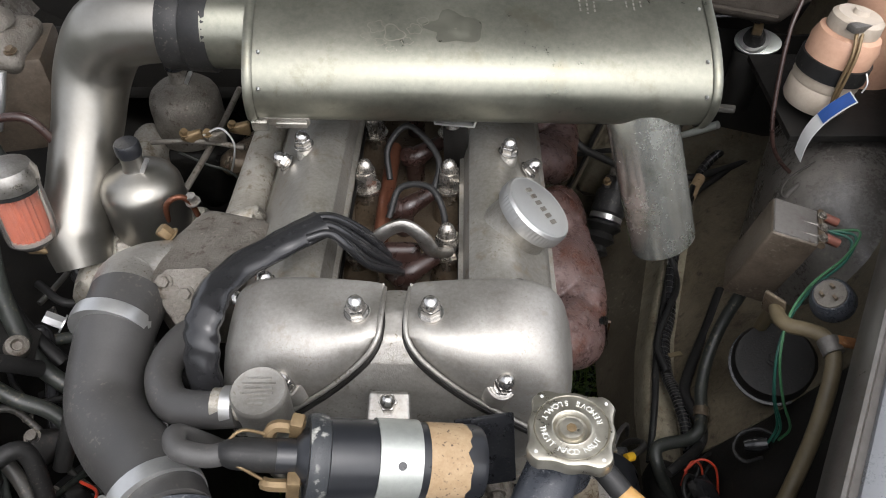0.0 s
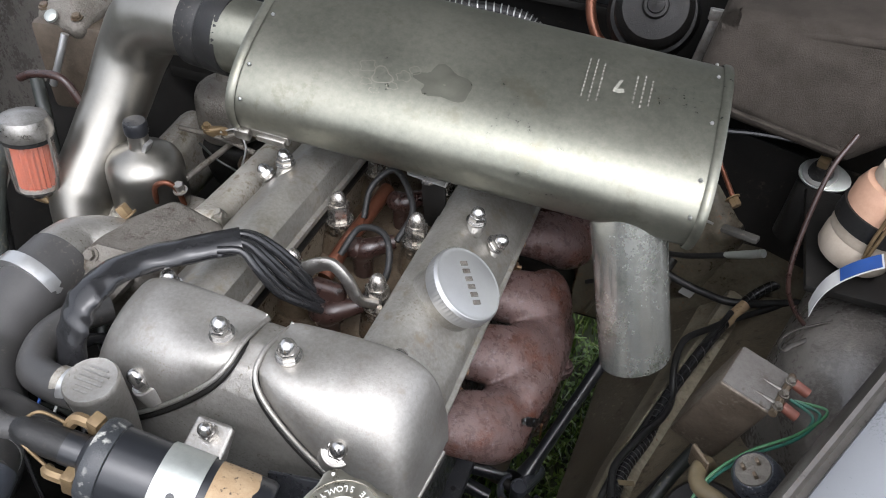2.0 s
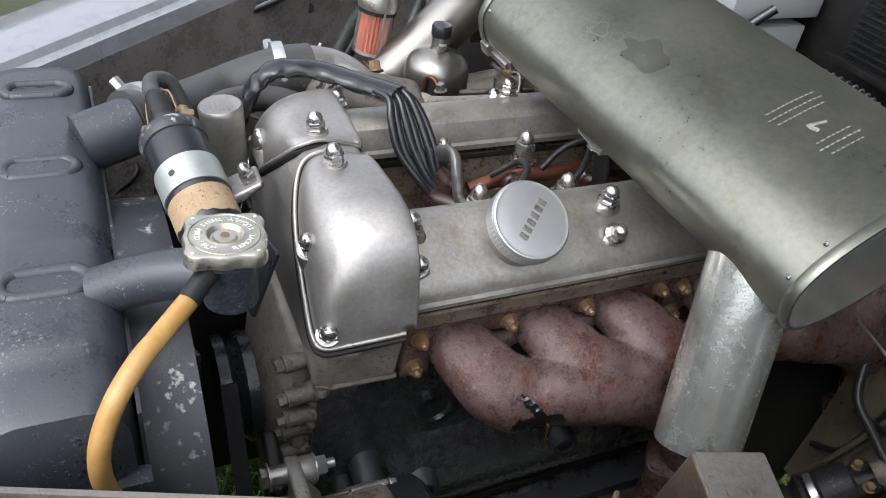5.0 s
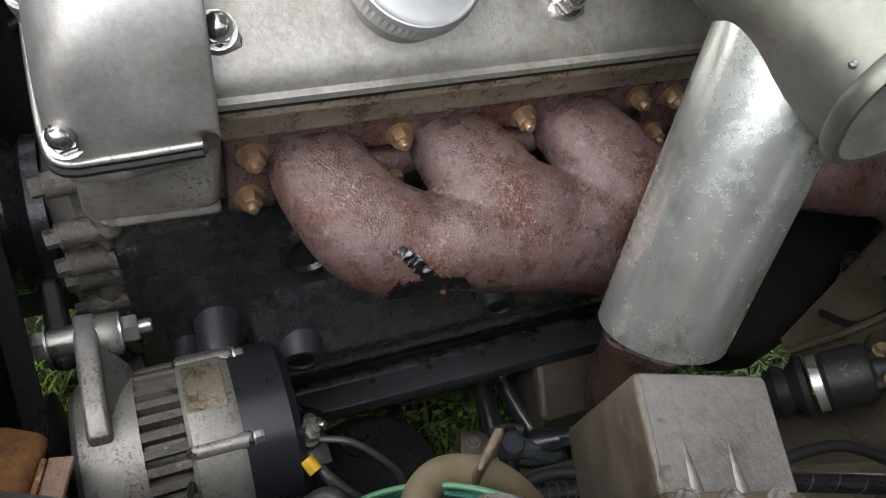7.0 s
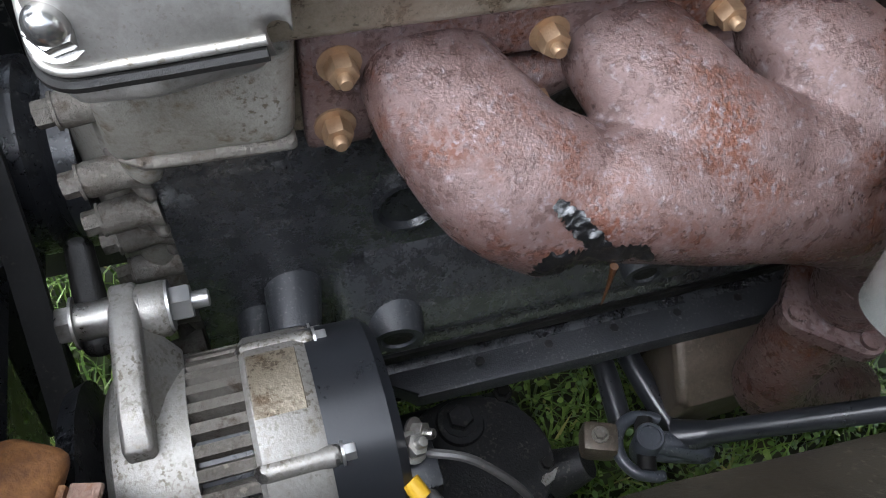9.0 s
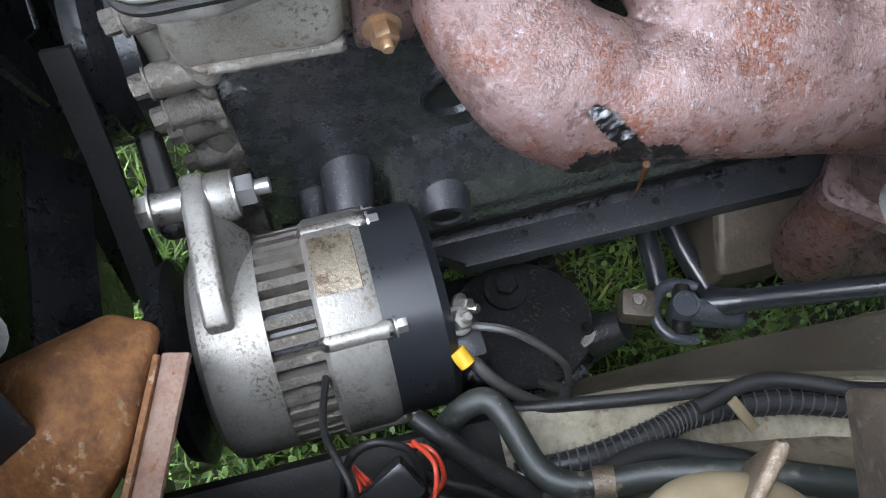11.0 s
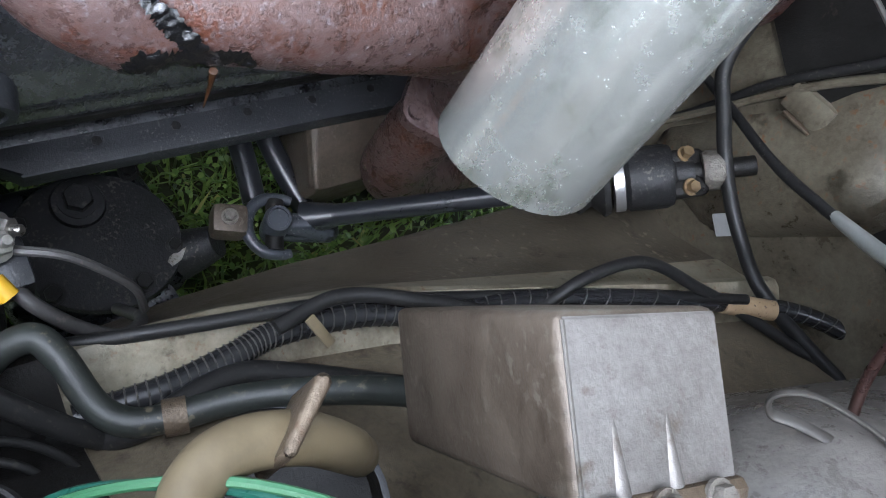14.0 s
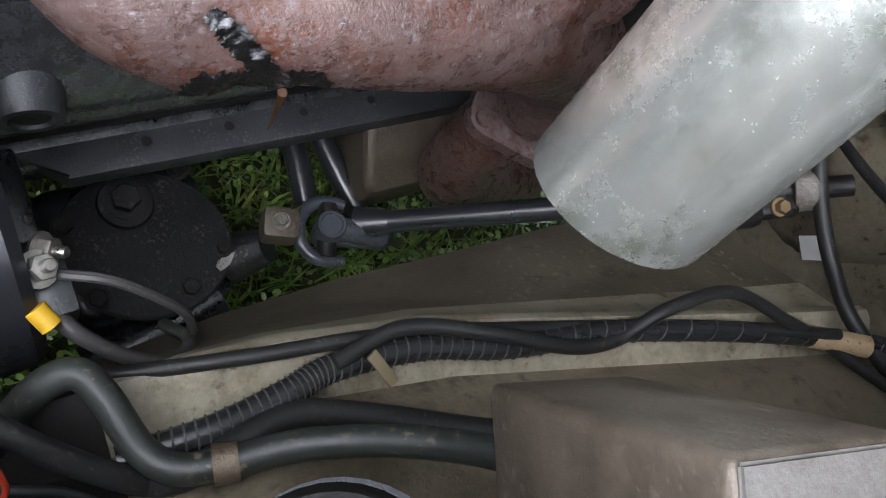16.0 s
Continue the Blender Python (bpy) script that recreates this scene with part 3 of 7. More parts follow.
def body_shell():
    ys = [-0.1 + 0.1 * k for k in range(19)]
    # right wing, its gutter and its inner panel
    outer, gutter, inner, fold = [], [], [], []
    for y in ys:
        x, z = wing_line(min(y, 1.05))
        # Unseen lower skirt closes the wheel opening to keep light out.
        outer.append([(x + 0.0125, y, z - 0.004), (x + 0.014, y, z + 0.001), (x + 0.021, y, z + 0.005), (x + 0.04, y, z + 0.010), (x + 0.08, y, z + 0.014), (x + 0.2, y, z - 0.01), (x + 0.30, y, z - 0.08), (x + 0.34, y, z - 0.25), (x + 0.35, y, 0.60), (x + 0.33, y, 0.40), (x + 0.28, y, 0.22)])
        gutter.append([(x + 0.0135, y, z - 0.0035), (x + 0.006, y, z - 0.004), (x + 0.003, y, z + 0.001), (x - 0.001, y, z + 0.002), (x - 0.005, y, z - 0.003), (x - 0.010, y, z - 0.014), (x - 0.012, y, z - 0.035)])
        r = leg_line(y)[0]
        x2 = max(x, r + 0.10)
        inner.append([(x - 0.010, y, z - 0.034), (x2 + 0.014, y, z - 0.07), (x2 + 0.022, y, z - 0.12), (x2 + 0.022, y, z - 0.17)])
        fold.append([(x2 + 0.0215, y, z - 0.169), (max(x2 - 0.045, r + 0.072), y, 0.66), (r + 0.056, y, 0.582), (r + 0.042, y, 0.557), (r + 0.036, y, 0.5535)])
    single("wing", sheet(outer, 0.002), M_WING, "silver-grey painted front wing beside the open bay", "car wing", kind="structure")
    # Silver paint here; the darker colour stands in for the bonnet it reflects.
    single("wing_gutter", sheet(gutter, 0.002), M_LIP, "grubby channel along the wing edge, coloured dark for its reflections", "car panel", kind="structure")
    single("inner_wing", sheet(inner, 0.002), M_PANEL, "dusty black inner wing panel", "car panel", kind="structure")
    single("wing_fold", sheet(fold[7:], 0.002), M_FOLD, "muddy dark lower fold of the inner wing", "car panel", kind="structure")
    # Front of the same fold in near-black, standing in for shadow beside the leg.
    single("wing_fold", sheet(fold[:8], 0.002), M_DARK, "front fold of the inner wing, coloured dark for the shade beside the leg", "car panel", kind="structure")
    # chassis leg with its lower flange over the gap to the grass
    leg, slope = [], []
    for y in ys:
        r, g = leg_line(y)
        leg.append([(r + 0.038, y, 0.555), (r + 0.030, y, 0.558), (r + 0.020, y, 0.562), (r + 0.008, y, 0.569), (r + 0.001, y, 0.570), (r - 0.004, y, 0.565), (r - 0.008, y, 0.545), (r * 0.8 + g * 0.2 - 0.004, y, 0.525)])
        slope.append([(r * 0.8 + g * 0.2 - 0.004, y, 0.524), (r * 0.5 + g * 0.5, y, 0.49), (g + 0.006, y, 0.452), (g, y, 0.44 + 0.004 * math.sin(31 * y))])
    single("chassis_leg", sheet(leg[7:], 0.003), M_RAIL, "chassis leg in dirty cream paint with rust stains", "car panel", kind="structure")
    # Same cream leg; its front is near-black in place of deep shade.
    single("chassis_leg", sheet(leg[:8], 0.003), M_DARK, "front end of the chassis leg, coloured dark for the deep bay's shade", "car panel", kind="structure")
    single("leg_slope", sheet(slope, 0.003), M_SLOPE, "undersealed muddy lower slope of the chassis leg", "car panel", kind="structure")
    # left side
    outer, inner, low = [], [], []
    for y in ys:
        x, z = wing_line(min(y, 1.05))
        x, z = -x - 0.11, z - 0.01
        # Skirt carried down unseen on this side too, against light from below.
        outer.append([(x + 0.03, y, z - 0.03), (x + 0.026, y, z - 0.006), (x + 0.006, y, z - 0.004), (x, y, z + 0.006), (x - 0.08, y, z + 0.01), (x - 0.2, y, z - 0.01), (x - 0.32, y, z - 0.1), (x - 0.34, y, 0.45), (x - 0.28, y, 0.22)])
        inner.append([(x + 0.028, y, z - 0.028), (x + 0.03, y, z - 0.1), (x + 0.05, y, z - 0.2), (x + 0.075, y, z - 0.245)])
        # Lower rows, coloured for deep shade; the added tail hides the ground beyond.
        low.append([(x + 0.0745, y, z - 0.244), (-0.455, y, 0.60), (-0.36, y, 0.48), (-0.30, y, 0.40), (-0.28, y, 0.30), (-0.275, y, 0.12)])
    single("wing", sheet(outer, 0.002), M_WING, "silver-grey painted front wing with a narrow shut line", "car wing", kind="structure")
    single("inner_wing", sheet(inner, 0.002), M_PANEL, "dusty black inner wing panel with drilled holes", "car panel", kind="structure")
    single("wing_fold", sheet(low, 0.002), M_DARK, "lower fold of the inner wing, coloured dark for the shade deep in the bay", "car panel", kind="structure")
    turret = soften(single("suspension_turret", hull([(0.555, 0.86, 0.755, 0.085), (0.60, 0.98, 0.74, 0.10), (0.60, 0.78, 0.70, 0.09), (0.56, 0.88, 0.60, 0.10)]), M_PANEL, "dusty black domed suspension turret in the inner wing", "car panel", kind="structure"), 0.008, 4)
    foot = sheet([[(0.20 + 0.09 * k, 1.215 - 0.012 * k + 0.015 * math.sin(2.2 * k + 0.6 * j), 0.40 + 0.09 * j) for k in range(7)] for j in range(4)], 0.004)
    # Upper rows, much darker than the cream rows below.
    single("footwell_top", sheet([[(0.20 + 0.09 * k, 1.212 - 0.012 * k + 0.015 * math.sin(2.2 * k + 0.6 * j), 0.40 + 0.09 * j) for k in range(7)] for j in range(3, 6)], 0.004), M_DARK, "dark upper footwell panel", "car panel", kind="structure")
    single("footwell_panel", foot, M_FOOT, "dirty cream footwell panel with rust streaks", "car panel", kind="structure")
    seam = single("footwell_seam", tube([(0.23, 1.187, 0.43), (0.262, 1.186, 0.52), (0.285, 1.184, 0.60), (0.315, 1.180, 0.70), (0.36, 1.176, 0.80)], 0.004, 8, 8), M_FOOT, "wavy welded seam on the footwell panel", "seam", kind="structure")
    single("footwell_bulge", hull([(0.30, 1.215, 0.52, 0.03), (0.37, 1.21, 0.55, 0.04), (0.40, 1.21, 0.68, 0.05), (0.36, 1.22, 0.74, 0.04)], seg=16), M_FOOT, "pressed bulge in the dirty cream footwell panel", "car panel", kind="structure")
    # bulkhead, front panel, floor pans behind the bay and the raised lid over it
    single("bulkhead", block((1.9, 0.02, 0.86), Matrix.Translation((0, 1.42, 0.63)), 0.004), M_DARK, "dark dirty bulkhead behind the engine", "car panel", kind="structure")
    # Unseen; sized to stop light leaking in at the front.
    single("front_panel", block((1.4, 0.02, 0.56), Matrix.Translation((0, 0.10, 0.55)), 0.004), M_DARK, "unseen dark front panel closing the bay ahead of the radiator", "car panel", kind="structure")
    single("gearbox_tunnel", hull([(-0.12, 1.2, 0.35, 0.08), (0.12, 1.2, 0.35, 0.08), (-0.1, 1.4, 0.6, 0.08), (0.1, 1.4, 0.6, 0.08), (0, 1.2, 0.7, 0.08)]), M_DARK, "dark gearbox housing behind the engine", "gearbox", kind="structure")
    lid = sheet([[(x, 1.46 - 0.76 * k / 6, 1.10 + 1.00 * k / 6 + 0.03 * (1 - (x / 0.7) ** 2)) for x in (-0.75, -0.5, -0.25, 0, 0.25, 0.5, 0.75)] for k in range(7)], 0.012)
    single("bonnet", lid, M_UNDER, "raised bonnet lid with a dark underside", "bonnet", kind="structure")


# ---------------------------------------------------------------- engine
COVER = [(0.060, 0.864), (0.060, 0.870), (0.065, 0.872), (0.067, 0.884), (0.071, 0.895), (0.080, 0.902), (0.092, 0.905), (0.104, 0.9045), (0.114, 0.900),
         (0.126, 0.889), (0.138, 0.877), (0.149, 0.866), (0.155, 0.858), (0.1565, 0.849), (0.161, 0.8475), (0.161, 0.8435)]
NUT_IN, NUT_OUT = (0.1145, 0.903), (0.136, 0.878)


def cam_cover(side, label):
    lift = 0.0 if side > 0 else 0.009
    t = thing("cam_cover", (0.11 * side, 0.85, 0.83), label, "engine cover", "cam covers")
    loops = []
    for y, s in ((0.532, 0.96), (0.540, 1.0), (0.70, 1.0), (0.90, 1.0), (1.12, 1.0), (1.135, 0.99), (1.145, 0.9)):
        cx, cz = 0.118, 0.85
        loops.append([Vector((side * (cx + (x - cx) * s), y, lift + cz + (z - cz) * s)) for x, z in COVER] + [Vector((side * 0.14, y, 0.846)), Vector((side * 0.09, y, 0.858))])
    part("cover", rings(mesh(), loops), M_COVER, t, sharp=30)
    for y in (0.565, 0.783, 1.003):
        for (x, z), d in ((NUT_IN, (0.12, 0, 1)), (NUT_OUT, (0.68, 0, 0.73))):
            d = Vector((d[0] * side, 0, d[2])).normalized()
            base = Vector((x * side, y, z + lift))
            boss = part("boss", hull([(base.x - d.x * 0.001, y, base.z - 0.0055, 0.0110), (base.x - 0.010 * side, y, base.z - 0.010, 0.010), (base.x, y - 0.008, base.z - 0.008, 0.0085), (base.x, y + 0.008, base.z - 0.008, 0.0085)]), M_COVER, t)
            part("cap_nut", acorn_mesh(axis_frame(base + d * 0.003, d, 17 * y * 100), 0.0165, 0.0190), M_NUT, boss)
    return t


def oil_filler():
    d = Vector((0.60, 0, 0.80)).normalized()
    base = Vector((0.1248, 0.6756, 0.8945))
    t = thing("oil_filler_cap", base, "round machined aluminium oil filler cap with a raised word", "filler cap")
    m = axis_frame(base, d)
    part("neck", lathe([(0, -0.03), (0.038, -0.03), (0.034, 0.006), (0.036, 0.012), (0, 0.012)], m, 36), M_COVER, t)
    bm = mesh()
    n = 120
    prof = [(0.0395, 0.012), (0.0405, 0.014), (0.0405, 0.026), (0.0385, 0.029)]
    loops = []
    for r, h in prof:
        loops.append([m @ Vector(((r - (0.0007 if k % 2 and 0.013 < h < 0.027 else 0)) * math.cos(6.28319 * k / n), (r - (0.0007 if k % 2 and 0.013 < h < 0.027 else 0)) * math.sin(6.28319 * k / n), h)) for k in range(n)])
    for r, h in ((0.0375, 0.0295), (0.036, 0.0292), (0.034, 0.0296), (0.02, 0.0305)):
        loops.append([m @ Vector((r * math.cos(6.28319 * k / n), r * math.sin(6.28319 * k / n), h)) for k in range(n)])
    rings(bm, loops)
    cap = part("cap", bm, M_FILLER, t, sharp=28)
    # the word runs from the rear inner side to the front outer side
    x = (Vector((0.62, -0.70, -0.42)) - d * Vector((0.62, -0.70, -0.42)).dot(d)).normalized()
    tm = Matrix((x, d.cross(x), d)).transposed().to_4x4()
    tm.translation = base + d * 0.0308
    # six raised blocks in place of the maker's word, dark for the letters' shadows
    for k in range(6):
        o = (k - 2.5) * 0.0082
        glyph = mesh()
        block((0.0048, 0.0090, 0.0014), tm @ Matrix.Translation((o, 0, 0)), 0.0004, glyph)
        part("raised_mark", glyph, M_CASTD, cap)


def cylinder_head():
    t = thing("cylinder_head", (0, 0.84, 0.72), "oil-stained cast cylinder head with a deep plug valley", "engine part")
    for s in (-1, 1):
        part("cam_box", prism([(s * x, z) for x, z in ((0.064, 0.80), (0.064, 0.864), (0.1575, 0.8405), (0.1575, 0.832), (0.150, 0.829), (0.147, 0.808), (0.140, 0.803), (0.132, 0.800))], 0.53, 1.14, bevel=0.003), M_HEADSIDE, t)
        part("gasket", prism([(s * x, z) for x, z in ((0.059, 0.8645), (0.1605, 0.8430), (0.1595, 0.8400), (0.059, 0.8605))], 0.535, 1.142), M_DARK, t)
        part("ledge", prism([(s * x, z) for x, z in ((0.10, 0.808), (0.138, 0.810), (0.139, 0.804), (0.119, 0.799), (0.116, 0.725), (0.09, 0.725))], 0.555, 1.13, bevel=0.002), M_HEADSIDE, t)
    part("valley_floor", block((0.14, 0.62, 0.10), Matrix.Translation((0, 0.84, 0.765)), 0.004), M_HEAD, t)
    part("deck", block((0.236, 0.60, 0.075), Matrix.Translation((0, 0.845, 0.763)), 0.004), M_HEADSIDE, t)
    for k in range(5):
        y = 0.563 + 0.108 * k
        for s in (-1, 1):
            x = 0.048 * s
            boss = part("stud_boss", hull([(x, y, 0.84, 0.018), (x, y, 0.80, 0.022), (x + 0.012 * s, y, 0.80, 0.02)]), M_HEAD, t)
            bm = mesh()
            m = Matrix.Translation((x, y, 0.857)) @ Matrix.Rotation(0.3 * k + s, 4, "Z")
            lathe([(0, 0), (0.0165, 0), (0.0165, 0.003), (0, 0.003)], m, 20, bm)
            hex_profile(bm, 0.0225, 0.003, 0.026, m)
            r = 0.0098
            lathe([(r, 0.025)] + [(r * math.cos(radians(a)), 0.026 + 0.0155 * math.sin(radians(a))) for a in (0, 15, 30, 45, 60, 75)] + [(0, 0.0415)], m, 18, bm)
            part("head_nut", bm, M_BIGNUT, boss)


def plug_leads():
    # strap between the two nuts
    t = thing("lead_strap", (0.0, 0.665, 0.86), "bent silver-grey metal strap bridging two head nuts", "bracket")
    part("strap", tube([(-0.05, 0.662, 0.868), (-0.036, 0.655, 0.874), (-0.018, 0.655, 0.898), (0.004, 0.658, 0.907), (0.022, 0.655, 0.896), (0.034, 0.655, 0.874), (0.05, 0.662, 0.866)], 0.0105, 12, 8, flat=0.55), M_STEEL, t)
    for k, (x, y) in enumerate(((0.004, 0.648), (-0.004, 0.752), (0.004, 0.85), (0, 0.95), (0, 1.04))):
        p = thing("spark_plug", (x, y, 0.81), "spark plug with a dark brown bakelite boot", "spark plug", "spark plugs")
        part("boot", tube([(x, y, 0.80), (x, y - 0.004, 0.842), (x + 0.006, y - 0.006, 0.856), (x + 0.032, y + 0.012, 0.862)], [0.011, 0.0125, 0.0125, 0.0085], 14, 6), M_BAKELITE, p)
        part("terminal", lathe([(0, 0), (0.012, 0), (0.013, 0.006), (0.009, 0.013), (0, 0.015)], axis_frame((x - 0.004, y - 0.006, 0.852), (-0.5, -0.4, 0.7)), 14), M_BAKELITE, p)
    for pts in (((0.03, 0.66, 0.862), (0.045, 0.70, 0.87), (0.03, 0.735, 0.892), (-0.005, 0.745, 0.885), (-0.018, 0.72, 0.862)),
                ((0.03, 0.765, 0.862), (0.035, 0.80, 0.885), (0.0, 0.835, 0.905), (-0.025, 0.82, 0.885), (-0.022, 0.79, 0.86))):
        single("plug_lead", tube(pts, 0.0038, 10, 8), M_BLKRUB, "looped black plug lead in the valley", "cable", "plug leads")
    single("breather_tube", tube([(-0.028, 0.70, 0.84), (-0.026, 0.74, 0.850), (-0.024, 0.80, 0.852), (-0.022, 0.86, 0.855)], 0.009, 14, 6), M_COPPER, "rusty brown pipe lying in the plug valley", "pipe")


def wiring_sleeve():
    t = thing("ignition_harness", (-0.15, 0.55, 0.90), "black plug leads running out of a crinkled glossy sleeve", "cable harness")
    pts = [(-0.068, 0.618, 0.945), (-0.088, 0.603, 0.944), (-0.112, 0.583, 0.943), (-0.136, 0.558, 0.944), (-0.148, 0.528, 0.946), (-0.151, 0.500, 0.942), (-0.153, 0.482, 0.924), (-0.152, 0.468, 0.895), (-0.148, 0.455, 0.868)]
    line = curve(pts, 12)
    bm = mesh()
    rnd = random.Random(9)
    loops = []
    up = Vector((0, 0, 1))
    for i, p in enumerate(line):
        d = (line[min(i + 1, len(line) - 1)] - line[max(i - 1, 0)]).normalized()
        up = (up - d * up.dot(d)).normalized()
        sd = d.cross(up)
        f = i / (len(line) - 1)
        w = 0.0175 - 0.003 * f
        loop = []
        for k in range(18):
            a = 6.28319 * k / 18
            wrinkle = 1 + (0.045 * math.sin(f * 40 + 3 * a) + 0.05 * math.sin(f * 62 - 2 * a + 3 * math.sin(9 * f)) * math.sin(7 * f)) * min(1, f * 2.2)
            loop.append(p + (up * math.sin(a) * 0.55 + sd * math.cos(a)) * w * wrinkle)
        loops.append(loop)
    part("sleeve", rings(bm, loops), M_SLEEVE, t)
    for k in range(6):
        o = (k - 2.5) * 0.0058
        zz = 0.004 * (k % 2)
        pts = [(-0.085 + o * 0.45, 0.606 - o * 0.8, 0.944 + zz), (-0.064 + o * 0.35, 0.618 - o * 1.0, 0.942 + zz), (-0.046 + o * 0.2, 0.622 - o * 1.4, 0.926 + zz), (-0.026, 0.628 - o * 1.5, 0.898 + zz), (-0.008 + o * 0.3, 0.640 - o * 1.0, 0.870 + zz), (0.006, 0.660 - o, 0.85)]
        part("lead", tube(pts, 0.0042, 10, 8), M_SLEEVE, t)
    single("lead_guide", hull([(-0.012, 0.655, 0.875, 0.009), (0.012, 0.655, 0.875, 0.009), (-0.01, 0.65, 0.845, 0.009), (0.012, 0.65, 0.845, 0.009)]), M_BAKELITE, "dark brown guide block holding the plug leads", "clip")


def front_cover():
    t = thing("timing_cover", (0, 0.5, 0.60), "polished cast front cover with two domed lobes and a vee-shaped joint", "engine cover")
    mid = 0.0065
    rim = [(0.0115, 0.556, 0.926), (0.0110, 0.540, 0.932), (0.0105, 0.515, 0.938), (0.0125, 0.494, 0.932), (0.024, 0.483, 0.917), (0.050, 0.475, 0.893), (0.080, 0.471, 0.868), (0.110, 0.469, 0.846), (0.138, 0.469, 0.824), (0.150, 0.476, 0.818), (0.155, 0.500, 0.821), (0.161, 0.550, 0.8285)]
    rear = [(0.0115, 0.929), (0.018, 0.932), (0.030, 0.934), (0.055, 0.9365), (0.080, 0.938), (0.100, 0.938), (0.120, 0.935), (0.137, 0.926), (0.148, 0.911), (0.155, 0.890), (0.160, 0.866), (0.1625, 0.835)]
    soften(part("body", hull([(mid + k * (x - 0.004), y + 0.006, z - 0.012, 0.008) for x, y, z in rim[1:-1] for k in (-1, 1)] + [(mid + k * 0.134, 0.542, 0.805, 0.012) for k in (-1, 1)] + [(mid + k * 0.105, 0.478, 0.785, 0.010) for k in (-1, 1)] + [(mid + k * 0.02, 0.548, 0.905, 0.010) for k in (-1, 1)], seg=16), M_VEE, t, sharp=60), 0.0025, 4)
    for s in (-1, 1):
        # each lobe swells from the front rim to the profile that meets the cam cover
        front, back = curve(rim, 6), curve([(x, 0.553, z) for x, z in rear], 6)
        loops = [[Vector((mid + s * p.x, p.y + 0.004, p.z - 0.012)) for p in front]]
        for k in range(15):
            v = k / 14 * math.pi / 2
            f, g = 1 - math.cos(v) ** 0.82, math.sin(v) ** 0.62
            row = []
            for i, (p, q) in enumerate(zip(front, back)):
                x, z = p.x + (q.x - p.x) * g, p.z + (q.z - p.z) * g
                row.append(Vector((mid + s * x, p.y + (q.y - p.y) * f, z)))
            loops.append(row)
        for dy, dz in ((0.003, 0.0008), (0.005, 0.003), (0.0055, 0.007)):
            loops.append([Vector((p.x, 0.553 + dy, p.z - dz)) for p in loops[15]])
        lobe_mesh = rings(mesh(), loops, False)
        shell = part("lobe", lobe_mesh, M_FRONT, t, sharp=75)
        shell.modifiers.new("thick", "SOLIDIFY").thickness = 0.003
        ease = shell.modifiers.new("ease", "SMOOTH")
        ease.factor, ease.iterations = 0.5, 3
        edge = [(mid + s * x, y - 0.0015, z - 0.001) for x, y, z in rim]
        part("joint_rim", tube(edge, 0.0023, 10, 8), M_VEE, shell)
        # Dark tube drawn for the shade in the gap under the rim.
        part("joint_shadow_line", tube([(x, y, z - 0.0062) for x, y, z in edge], 0.0034, 8, 8), M_DARK, shell, "dark line drawn for the shade under the joint rim")
        for p, d, r in (((0.0315, 0.515, 0.937), (0.02, -0.10, 1), 0.0115), ((0.092, 0.477, 0.888), (0.30, -0.32, 0.90), 0.0135), ((0.146, 0.479, 0.830), (0.60, -0.10, 0.80), 0.0100)):
            p, d = Vector((mid + p[0] * s, p[1], p[2])), Vector((d[0] * s, d[1], d[2])).normalized()
            part("boss", lathe([(0, -0.03), (r * 1.25, -0.03), (r * 1.06, -0.002), (r * 0.98, 0), (0, 0)], axis_frame(p, d), 20), M_FRONT, shell)
            part("cap_nut", acorn_mesh(axis_frame(p, d, 20), 0.0165, 0.0205), M_NUT, t)
    # head front corner below the right lobe and its mirror
    for s in (-1, 1):
        corner = part("lower_casting", hull([(s * x, y, z, 0.010) for x, y, z in ((0.06, 0.482, 0.802), (0.134, 0.486, 0.802), (0.137, 0.552, 0.802), (0.06, 0.552, 0.80), (0.07, 0.484, 0.752), (0.126, 0.484, 0.748), (0.130, 0.550, 0.750), (0.07, 0.55, 0.75))], seg=16), M_CAST, t)
        part("corner_lip", hull([(s * x, y, 0.741, 0.003) for x, y in ((0.07, 0.482), (0.130, 0.480), (0.137, 0.490), (0.139, 0.556), (0.07, 0.556))]), M_CASTD, corner)
        part("lug", hull([(s * 0.122, 0.485, 0.732, 0.009), (s * 0.108, 0.487, 0.732, 0.009), (s * 0.120, 0.487, 0.720, 0.008)]), M_CAST, t)
    part("chain_case", hull([(-0.10, 0.480, 0.75, 0.012), (0.085, 0.475, 0.75, 0.012), (-0.085, 0.47, 0.42, 0.012), (0.075, 0.47, 0.42, 0.012), (0, 0.455, 0.62, 0.03)]), M_CAST, t)
    for k in range(7):
        z = 0.745 - 0.038 * k
        x = 0.088 + 0.012 * math.sin(k * 1.3)
        part("case_rib", lathe([(0, 0), (0.0085, 0), (0.0095, 0.003), (0.0095, 0.020), (0.0125, 0.030), (0, 0.030)], axis_frame((x + 0.010, 0.454, z), (-0.12, 1, 0.04)), 18), M_CASTD, t)
        part("case_web", hull([(x, 0.472, z, 0.006), (x - 0.03, 0.470, z - 0.004, 0.008), (x + 0.010, 0.482, z - 0.019, 0.004)]), M_CASTD, t)
        part("case_bolt", bolt_mesh(axis_frame((x + 0.010, 0.454, z), (0.12, -1, -0.04), 12 * k), 0.012, 0.010), M_CASTD, t)


